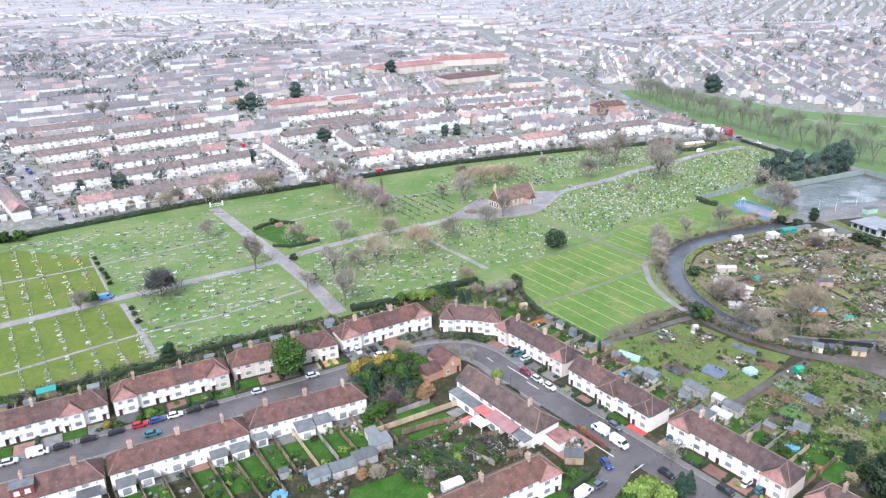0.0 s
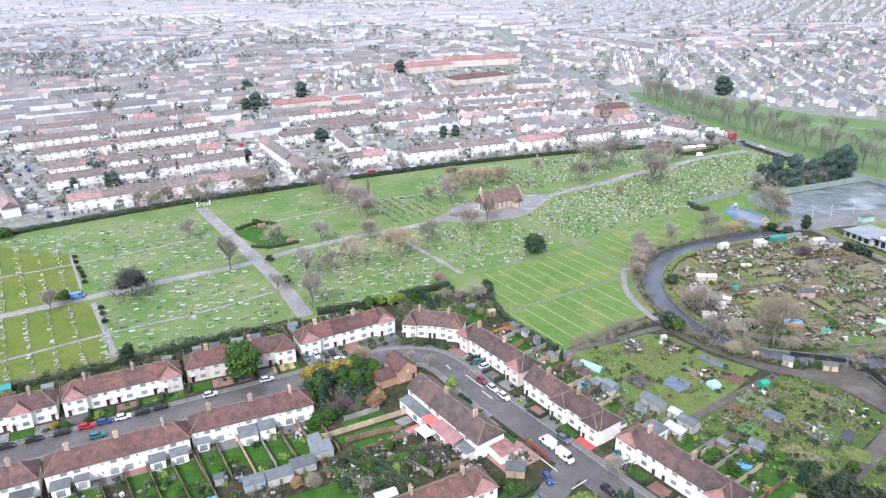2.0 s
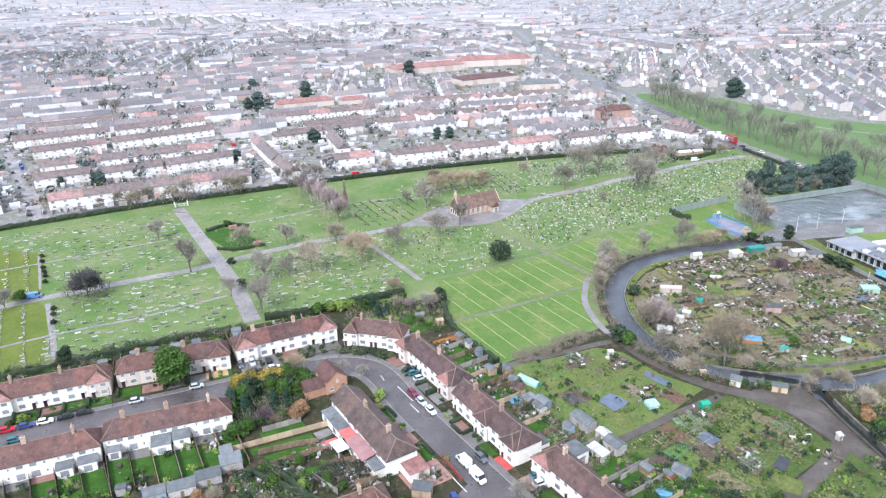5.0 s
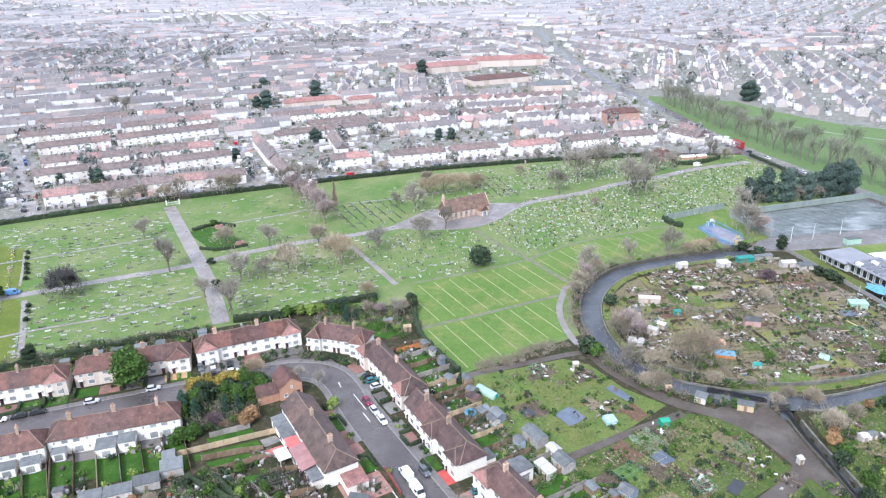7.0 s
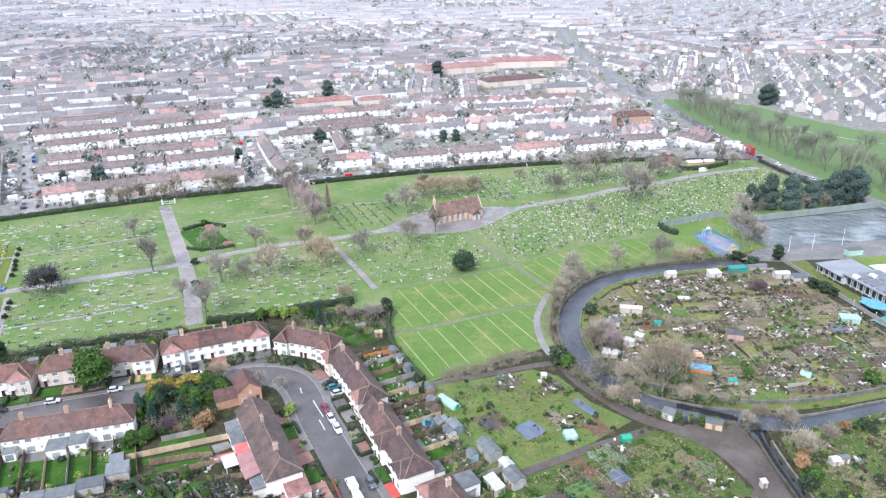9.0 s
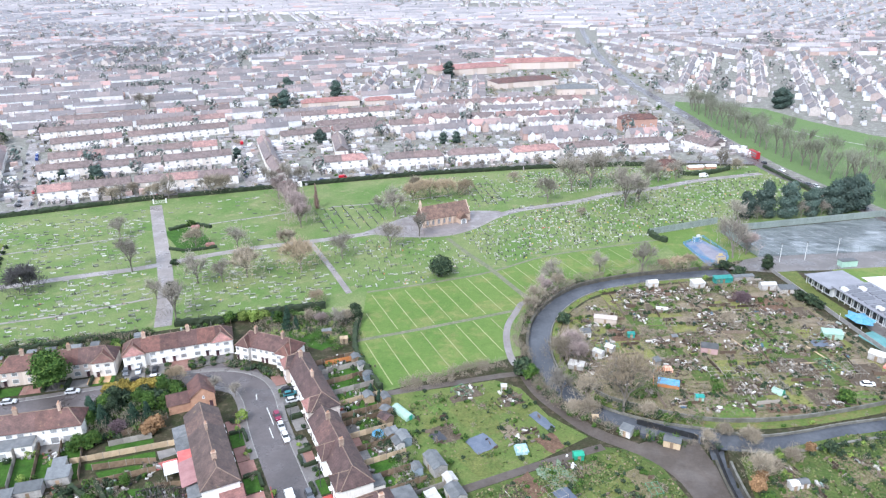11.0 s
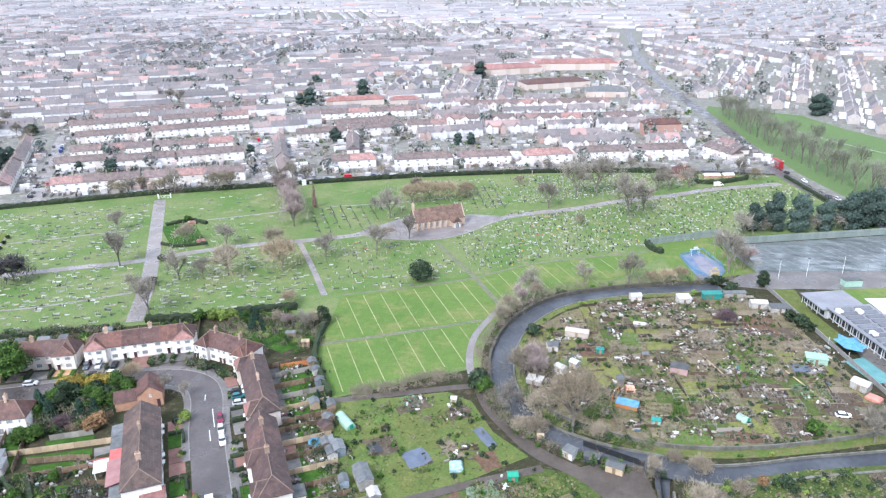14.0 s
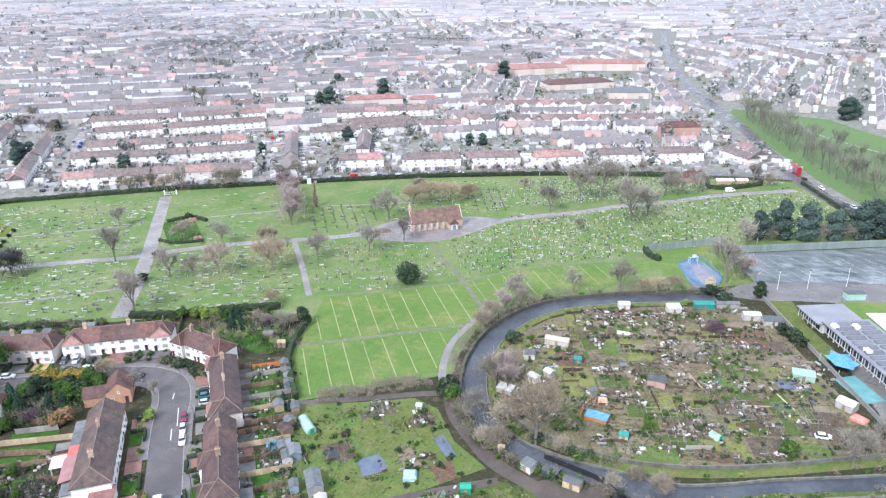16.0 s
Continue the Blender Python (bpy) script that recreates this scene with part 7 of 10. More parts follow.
part("wall", mb, M_BRICK, brick)
mb = MB()
mb.box(0, 0.6, -0.2, 6.0, 6.4, 3.0)
part("wall", mb, M_BRICK, brick)
mb = MB()
mb.solid([(5.7, -0.35, 4.2), (12.9, -0.35, 4.2), (9.3, -0.35, 7.0), (5.7, 8.3, 4.2), (12.9, 8.3, 4.2), (9.3, 8.3, 7.0)], [(1, 4, 5, 2), (0, 2, 5, 3), (5, 4, 3)])
part("roof", mb, M_ROOF, brick)
mb = MB()
mb.solid([(-0.3, 0.3, 2.85), (7.5, 0.3, 2.85), (7.5, 3.5, 5.0), (-0.3, 3.5, 5.0), (7.5, 6.7, 2.85), (-0.3, 6.7, 2.85)], [(0, 1, 2, 3), (3, 2, 4, 5), (5, 0, 3)])
part("roof", mb, M_ROOF, brick)
put_window("s", brick, 9.5, 0, 3.4, 0)
put_window("m", brick, 7.6, 0, 1.0, 0)
part("door", DOOR, None, brick, m=at(11.4, 0, 0, 0.05))
fence((-6.5, 180.8), (-14, 171), "brown", "rusty brown wooden fence beside the brick house")

# overgrown corners of the gardens
ro = random.Random(55)
for poly, nn, kinds in (([(-10, 152), (2, 158), (20, 150), (4, 142), (-10, 147)], 55, ("darkbush", "bush", "scrub", "bush", "scrub")), ([(-28, 196), (-10, 200), (-6, 184), (-12, 172), (-24, 172), (-28, 184)], 26, ("darkbush", "bush", "darkbush")), ([(-12, 148), (8, 142), (2, 133), (-12, 140)], 30, ("darkbush", "bush", "scrub")), ([(54, 196), (64, 182), (78, 160), (72, 156), (58, 176), (48, 190)], 70, ("darkbush", "bush", "scrub")),
                        ([(84, 156), (98, 152), (94, 150), (86, 147), (80, 150)], 22, ("darkbush", "bush", "lime")), ([(-131, 172), (-104, 185), (-74, 203), (-40, 223), (-38, 219), (-72, 199), (-102, 181), (-128, 168)], 130, ("darkbush", "scrub", "bush")), ([(-60, 140), (-24, 152), (-18, 140), (-50, 126)], 18, ("bush", "scrub", "darkbush"))):
    x0, x1, y0, y1 = min(q[0] for q in poly), max(q[0] for q in poly), min(q[1] for q in poly), max(q[1] for q in poly)
    while nn:
        x, y = ro.uniform(x0, x1), ro.uniform(y0, y1)
        if inside(x, y, poly):
            shrub(ro.choice(kinds), x, y, ro.uniform(0.4, 1.1))
            nn -= 1

# trees of the estate
for kind, x, y, s in (("oak", -48.6, 187.5, 1.0), ("conifer", -26.5, 176, 0.95), ("conifer", -15, 178, 0.7), ("conifer", -12, 180, 0.65), ("conifer", -22, 174.5, 0.8), ("bush", -16, 193, 2.0), ("bush", -11, 192, 2.0), ("bush", -8, 189, 1.7), ("darkbush", -18, 188, 2.2), ("darkbush", -22, 184, 2.3), ("dark", -24, 182, 0.5),
                      ("darkbush", -13, 186.5, 2.3), ("purple", -16, 172.5, 1.0), ("rust", -7.0, 173.0, 1.1), ("bush", -20, 165.5, 1.6), ("bush", -23, 163, 1.3), ("lime", 14.5, 184.2, 1.0), ("straw", -15.5, 198, 0.75), ("lime", 46.5, 133.5, 1.6), ("lime", 43.5, 131.0, 1.8), ("lime", 49.5, 130.5, 1.5), ("conifer", 54.0, 133.0, 0.75), ("conifer", 56.5, 134.0, 0.7), ("bush", 41, 129, 1.6), 
                      ("conifer", 46.0, 202, 0.5), ("conifer", 49, 200.5, 0.42), ("bare", 1, 193, 0.55), ("bare", 55, 143, 0.6), ("bush", -91, 162.5, 0.9), ("gold", -94, 162, 0.5), ("lime", -84, 167.5, 0.8), ("bush", -86, 165, 0.8), ("rust", -33, 141.5, 0.55), ("rust", -21.5, 139.5, 0.8), ("scrub", -18, 141, 1.0), ("darkbush", -12, 147, 1.3), ("bush", -5, 146, 1.3), ("lime", 2, 146, 0.8), ("darkbush", -10, 140, 1.2), ("bush", 12, 146, 0.9), ("darkbush", 18, 143, 1.0), ("bush", 30, 139, 1.2), ("bush", 27, 141.5, 1.0), ("lime", 36, 158.0, 0.45)):
    plant(kind, x, y, s)
hedge([(-13, 150), (-4, 146), (6, 141), (14, 138)], 1.3, 1.8, M_HEDGE, "dark green clipped garden hedge", 61)
hedge([(28, 134), (36, 141)], 1.4, 1.6, M_HEDGE, "dark garden hedge beside the side road", 62)
sheet("lawn_4", [(-24, 136), (-10, 143), (-2, 132), (-14, 124), (-24, 122)], 0.07, M_GARDEN, "broad bright back garden lawn", "lawn")
sheet("lawn_13", [(86.5, 147.5), (90, 150.5), (96.5, 152), (100.5, 146), (97, 138), (92.2, 135.5), (86.5, 140.5), (82.5, 145)], 0.108, M_GARDEN, "green back garden lawn with dark shrubs", "lawn")
sheet("lawn_14", [(75.6, 158.0), (82.5, 162.6), (86.2, 158.6), (80.4, 150.6), (77.4, 153.2)], 0.108, M_GARDEN, "green back garden lawn", "lawn")
sheet("lawn_5", [(26, 137), (32, 142), (36, 138), (30, 133)], 0.07, M_GARDEN, "green corner lawn beside the side road", "lawn")

rg = random.Random(92)
for k in range(9):
    plant("gold", -28.5 + 10.5 * k / 8 + rg.gauss(0, 0.4), 186.4 + 6.0 * k / 8 + rg.gauss(0, 0.4), rg.uniform(0.85, 1.1), "golden yellow leafy hedge beside the road")
for kind, x, y, s in (("oak", -14, 191.5, 0.36), ("oak", -9.5, 190.5, 0.36), ("oak", -18, 185, 0.4), ("dark", -22, 178.5, 0.42), ("oak", -14, 184, 0.42), ("oak", -24.5, 179, 0.5), ("oak", -25.5, 173, 0.38), ("oak", -10, 185.5, 0.36), ("oak", -21.5, 164, 0.35), ("oak", -18.5, 166.5, 0.33), ("rust", -6.4, 175.2, 1.2), ("straw", -14.3, 198.3, 0.8), ("bare", 7.2, 194.2, 0.4), ("bare", 31, 150, 0.25),
                      ("dark", 101, 131, 0.75), ("dark", 104, 127, 0.8), ("dark", 110, 131, 0.5), ("rust", 89.6, 139.6, 0.55), ("darkbush", 95.4, 145.4, 0.9), ("conifer", 99.5, 143.5, 0.6), ("straw", 95.6, 136.2, 0.42), ("bush", 84, 146, 1.3), ("oak", 8, 147.5, 0.26), ("oak", -1, 154, 0.25)):
    plant(kind, x, y, s)
for _ in range(150):
    x, y = rg.uniform(-28, -4), rg.uniform(168, 198)
    if inside(x, y, [(-29, 186), (-18, 194), (-6, 195), (-7, 184), (-12, 170), (-22, 166), (-28, 172)]):
        shrub(rg.choice(("darkbush", "bush", "darkbush", "scrub")), x, y, rg.uniform(0.7, 1.5))
for _ in range(420):
    x, y = rg.uniform(84, 126), rg.uniform(120, 158)
    if inside(x, y, [(98, 152), (103, 149), (108, 141), (110, 130), (108, 120), (98, 127), (99, 136), (101, 145)]):
        shrub(rg.choice(("darkbush", "bush", "darkbush", "scrub", "darkbush")), x, y, rg.uniform(0.5, 1.3))
for x, y, n, sp in ((-12, 146, 60, 2.2), (-6.7, 141, 30, 1.6), (9.4, 150.2, 45, 2.4), (-3, 152, 30, 2.2), (16, 158, 26, 1.8), (2, 160, 24, 2.2), (-16, 149, 26, 1.6), (91, 156.5, 40, 1.8), (20, 147, 28, 2.2), (86, 150, 26, 2), (66, 168, 26, 2), (56, 178, 24, 2), (48, 190, 24, 2), (42, 200, 24, 2), (33.5, 152.5, 24, 1.6), (-28, 136, 22, 2), (30, 216, 20, 2)):
    mess(x, y, n, sp, rg)
    for _ in range(n // 5):
        shrub(rg.choice(("darkbush", "bush", "scrub")), x + rg.gauss(0, sp), y + rg.gauss(0, sp), rg.uniform(0.3, 0.7))
for _ in range(260):
    x, y = rg.uniform(-6, 34), rg.uniform(219, 250)
    if inside(x, y, [(-20, 231), (-3, 243), (26, 249), (33, 232), (24, 227), (12, 230), (0, 226)]):
        shrub(rg.choice(("scrub", "darkbush", "bush", "scrub", "scrub", "lime")), x, y, rg.uniform(0.4, 1.0))
sheet("lawn_11", [(18, 232), (26, 238), (30, 232), (23, 226)], 0.07, M_GARDEN, "green corner garden lawn", "lawn")
shed(27.5, 230.5, 20, 2.4, 2.0, 1.9, M_FENCE_PALE, M_FENCE_PALE, "small pale wooden garden shed")
shed(20.0, 234.5, 20, 3.0, 2.0, 1.9, None, M_FELT, "small brown wooden garden shed")
for k, poly in enumerate(([(-15.5, 166.2), (-5, 171.8), (-3.4, 169.4), (-13.3, 163.4)], [(-16.2, 158.8), (-1.5, 167.0), (0.3, 164.8), (-14.3, 156.9)], [(-11.4, 156.6), (-4, 160.6), (2.4, 162.6), (3.2, 160.2), (-8.2, 154.4)], [(-6.0, 150.0), (1.6, 143.2), (-0.3, 140.6), (-8.6, 148.0)], [(0, 152.5), (12, 156.5), (14, 152.5), (5, 149)])):
    sheet("lawn_%d" % (30 + k), poly, 0.07, M_GARDEN, "narrow dark green lawn strip of a long garden", "lawn")
sheet("patio", [(-0.9, 167.0), (2.6, 169.4), (4.8, 167.2), (1.5, 164.2)], 0.08, M_CONCPAVE, "grey concrete garden patio", "patio")
sheet("patio", [(1.7, 162.8), (5.7, 165.6), (7.3, 163.8), (3.4, 160.2)], 0.08, M_REDROOF, "bright red painted patio", "patio")
for a, b, k in (((-12.6, 157.3), (-3.5, 161.5), "brown"), ((-3.5, 161.5), (1.7, 162.9), "brown"), ((-8.0, 152.9), (3.5, 160.0), "brown"), ((3.8, 149.4), (11.2, 144.0), "grey"), ((6.9, 154.2), (15.5, 157.4), "brown"), ((14.5, 147.2), (19.8, 149.4), "brown"), ((-14.6, 166.5), (-5.5, 172.0), "grey")):
    fence(a, b, k, "old dark wooden fence between long gardens")
hedge([(-7.9, 152.4), (-1, 146.8), (6.2, 140.6)], 1.2, 1.7, M_HEDGE, "dark green clipped hedge between long gardens", 63, 0.8)
M_BEAM = plain("dark_stained_timber", (0.035, 0.03, 0.028), (0.07, 0.06, 0.055), 0.8, 6, 0.85, 0.2)
for x, y, d, w, l in ((8.2, 150.6, 34, 6.0, 3.2), (13.8, 151.4, 34, 4.6, 4.0), (10.6, 147.3, 34, 4.0, 2.6), (17.4, 152.2, 34, 3.4, 3.0), (4.6, 146.4, -40, 3.0, 2.2)):
    pg = empty("pergola", at(x, y, d), "dark stained timber garden pergola", "pergola")
    for sx in (-1, 1):
        for sy in (-1, 1):
            mb = MB()
            mb.cyl((sx * w / 2, sy * l / 2, 0), (sx * w / 2, sy * l / 2, 2.1), 0.09, 0.08, 5)
            part("post", mb, M_BEAM, pg)
        mb = MB()
        mb.box(-w / 2 - 0.2, sx * l / 2 - 0.08, 2.05, w / 2 + 0.2, sx * l / 2 + 0.08, 2.25)
        part("beam", mb, M_BEAM, pg)
    for k in range(int(w / 0.8) + 1):
        mb = MB()
        mb.box(-0.05, -l / 2 - 0.25, 2.26, 0.05, l / 2 + 0.25, 2.38)
        part("slat", mb, M_BEAM, pg, m=at(-w / 2 + k * 0.8, 0))
mess(-8.5, 145, 46, 2.0, rg)
mess(-6.2, 141, 30, 1.5, rg)
mess(9, 149, 40, 2.6, rg)
mess(15, 152, 26, 2.0, rg)
mess(16, 159, 20, 1.4, rg)
tagged(part("garden_clutter", yard_mess, M_MESS), "pots, tubs, boards and bags in the gardens", "clutter", "", "stuff")
M_MAROON = plain("maroon_wall", (0.22, 0.05, 0.05), (0.30, 0.08, 0.07), 0.8, 6, 0.8, 0)
m, L = along((34.6, 159.2), (40.2, 150.6))
mb = MB()
mb.box(0, -0.12, 0, L, 0.12, 1.1)
tagged(part("front_wall", mb, M_MAROON, m=m), "low maroon front garden wall", "wall")
fence((78.3, 153), (86.1, 159.9), "grey")
gh = empty("greenhouse", at(9.0, 150.6, 34), "dark framed old garden greenhouse", "greenhouse")
for k in range(6):
    mb = MB()
    mb.cyl((k * 0.9 - 2.2, -1.2, 0), (k * 0.9 - 2.2, -1.2, 1.7), 0.05, 0.05, 4)
    mb.cyl((k * 0.9 - 2.2, -1.2, 1.7), (k * 0.9 - 2.2, 0, 2.4), 0.05, 0.05, 4)
    mb.cyl((k * 0.9 - 2.2, 1.2, 1.7), (k * 0.9 - 2.2, 0, 2.4), 0.05, 0.05, 4)
    mb.cyl((k * 0.9 - 2.2, 1.2, 0), (k * 0.9 - 2.2, 1.2, 1.7), 0.05, 0.05, 4)
    part("frame_bar", mb, M_TIN, gh)

# road marks and street lamps
mk = plain("road_marking", (0.72, 0.72, 0.70), (0.6, 0.6, 0.58), 0.8, 5, 0.7, 0)
for x, y, d, l in ((18.6, 190.8, -53, 9), (23.5, 182.0, -53, 5), (38, 151.5, -53, 6), (31.5, 159.5, -53, 5), (44.5, 140.5, 40, 5), (12.5, 196.5, -60, 3)):
    mb = MB()
    mb.box(0, -0.12, 0.06, l, 0.12, 0.075)
    tagged(part("road_marking", mb, mk, m=at(x, y, d)), "white painted road marking", "marking", "", "structure")
lm = MB()
lm.cyl((0, 0, 0), (0, 0, 6.5), 0.09, 0.06, 7)
lm.cyl((0, 0, 6.45), (1.1, 0, 6.7), 0.045, 0.04, 6)
LPOLE = lm.mesh("pole", M_IRON)
lm = MB()
loft(lm, [rect(0.55, 0.26, 6.62), rect(0.6, 0.3, 6.7), rect(0.4, 0.2, 6.8)])
LHEAD = lm.mesh("lamp_head", M_TIN)
for x, y, d in ((-62, 175.8, -60), (-100, 156, -60), (-26, 190.0, 120), (6, 206.5, -90), (28.5, 185.5, 217), (46, 162.5, 217), (60, 143, 217), (18, 176.0, 37)):
    lp = empty("street_lamp", at(x, y, d), "thin grey street lamp on the pavement", "street lamp", "street lamps")
    part("pole", LPOLE, None, lp)
    part("lamp_head", LHEAD, None, lp, m=at(1.3, 0))

# ---- allotments ----
M_STRAW = grass_mat("dead_grass", (0.22, 0.215, 0.08), (0.155, 0.172, 0.055), (0.25, 0.21, 0.12), 0.3, 0.55, 0.25)
M_ALLOT_GREEN = grass_mat("rough_grass", (0.06, 0.10, 0.026), (0.10, 0.128, 0.04), (0.13, 0.108, 0.062), 0.3, 0.54, 0.2)
M_DUG = grass_mat("dug_soil", (0.085, 0.065, 0.052), (0.135, 0.105, 0.085), (0.21, 0.165, 0.13), 0.4, 0.58, 0.2)
M_WEEDS = grass_mat("weedy_ground", (0.14, 0.125, 0.065), (0.195, 0.16, 0.11), (0.28, 0.235, 0.185), 0.4, 0.52, 0.2)
M_OLIVE = grass_mat("olive_grass", (0.15, 0.165, 0.055), (0.10, 0.135, 0.04), (0.19, 0.165, 0.085), 0.3, 0.55, 0.25)
M_POLY = plain("pale_green_polythene", (0.30, 0.46, 0.38), (0.40, 0.56, 0.47), 0.5, 4, 0.4, 0.1, 0.1)
M_DEBRIS = island_mat("plot_clutter", [(0, (0.03, 0.027, 0.022)), (0.3, (0.11, 0.085, 0.068)), (0.55, (0.23, 0.195, 0.165)), (0.75, (0.40, 0.37, 0.335)), (0.94, (0.66, 0.65, 0.62)), (0.975, (0.04, 0.13, 0.11)), (1, (0.08, 0.12, 0.2))], 0.75, 0.4, 4.0)
M_CROP = leaf_mat("allotment_weeds", [(0, (0.026, 0.044, 0.018)), (0.35, (0.07, 0.11, 0.034)), (0.7, (0.13, 0.155, 0.056)), (0.85, (0.17, 0.148, 0.078)), (1, (0.23, 0.18, 0.125))])
OVAL = [(100, 234), (97, 250), (99, 264), (106, 277), (118, 288), (136, 296.5), (155, 303.5), (168, 308), (177, 300), (188, 272), (199, 243), (205, 234), (190, 227), (172, 218.5), (155, 211.5), (140, 209), (126, 210.5), (112, 215), (104, 223)]
NEAR = [(49, 203), (66, 210), (80, 217), (88, 214), (97, 202), (108, 194.5), (96, 182), (80, 170), (73, 166), (62, 178), (56, 190)]
NEAR2 = [(75, 163), (98, 180), (111, 191), (119, 191), (126, 186), (134.8, 169), (122, 158.5), (108, 145.5), (99, 140), (88, 150)]
EAST = [(145.5, 193), (172, 207), (200, 218), (225, 205), (215, 160), (160, 130), (152, 150), (147, 170)]
SOUTH = [(137, 168), (143, 166), (147, 150), (150, 130), (140, 110), (110, 110), (102, 134), (127, 157)]
OVAL_LINE, TRACKS = OVAL + OVAL[:1], [[(72, 163), (97, 181), (112, 191)], [(48, 203), (88, 222)], [(85, 229), (101, 204), (123, 190), (131, 183), (136.5, 171), (111, 145)]]
clutter, crop, boards, oval_fence = MB(), MB(), MB(), MB()
M_BOARDS = island_mat("plot_boards", [(0, (0.06, 0.045, 0.035)), (0.5, (0.14, 0.10, 0.075)), (0.9, (0.24, 0.19, 0.15)), (1, (0.45, 0.42, 0.38))], 0.9, 0.2, 4.0)


def tuft(x, y, s, rnd, z=0.05):
    if is_clear(x, y):
        return
    for _ in range(3):
        a, b = rnd.uniform(0, 6.28), rnd.uniform(0.3, 1.0)
        u = Vector((math.cos(a), math.sin(a), 0)) * s
        t = Vector((-math.sin(a) * b, math.cos(a) * b, rnd.uniform(0.3, 0.9))) * s
        c = Vector((x + rnd.gauss(0, s * 0.5), y + rnd.gauss(0, s * 0.5), z))
        crop.solid([c - u * 0.5, c + u * 0.5, c + u * 0.35 + t, c - u * 0.4 + t * 0.9], [(0, 1, 2, 3)])


def heap(x, y, n, sp, a, rnd):
    """A heap of things left on a plot: tubs, bags, planks, frames."""
    for _ in range(n):
        px, py = x + rnd.gauss(0, sp), y + rnd.gauss(0, sp)
        if is_clear(px, py):
            continue
        if rnd.random() < 0.25:
            turned_box(boards, px, py, 0.05, 0.12, rnd.uniform(0.8, 2.6), rnd.uniform(0.1, 0.7), a + rnd.choice((0, 1.57)) + rnd.gauss(0, 0.4))
        else:
            k = rnd.uniform(0.2, 0.9)
            turned_box(clutter, px, py, 0.05, k * 0.8, k * rnd.uniform(0.6, 2.6), rnd.uniform(0.1, 0.6), a + rnd.choice((0, 1.57)) + rnd.gauss(0, 0.5))


def patch(mat, x, y, w, l, deg, label, z=0.11, name="vegetable_plot", rough=0.35):
    """A bed of its own kind with an uneven edge."""
    rnd = random.Random(int(x * 31 + y * 17))
    mb, ring = MB(), []
    rough = min(rough, 0.05 * min(w, l))
    for (u0, v0), (u1, v1) in (((-1, -1), (1, -1)), ((1, -1), (1, 1)), ((1, 1), (-1, 1)), ((-1, 1), (-1, -1))):
        for k in range(4):
            ring.append(((u0 + (u1 - u0) * k / 4) * w / 2 + rnd.gauss(0, rough), (v0 + (v1 - v0) * k / 4) * l / 2 + rnd.gauss(0, rough), 0.0))
    mb.v, mb.f, mb.m = ring, [tuple(range(16))], [0]
    return tagged(part(name, mb, mat, m=at(x, y, deg, z + 0.005 * (int(x * 7 + y * 3) % 11))), label, name.replace("_", " "), "allotment plots")


PLOTS = []


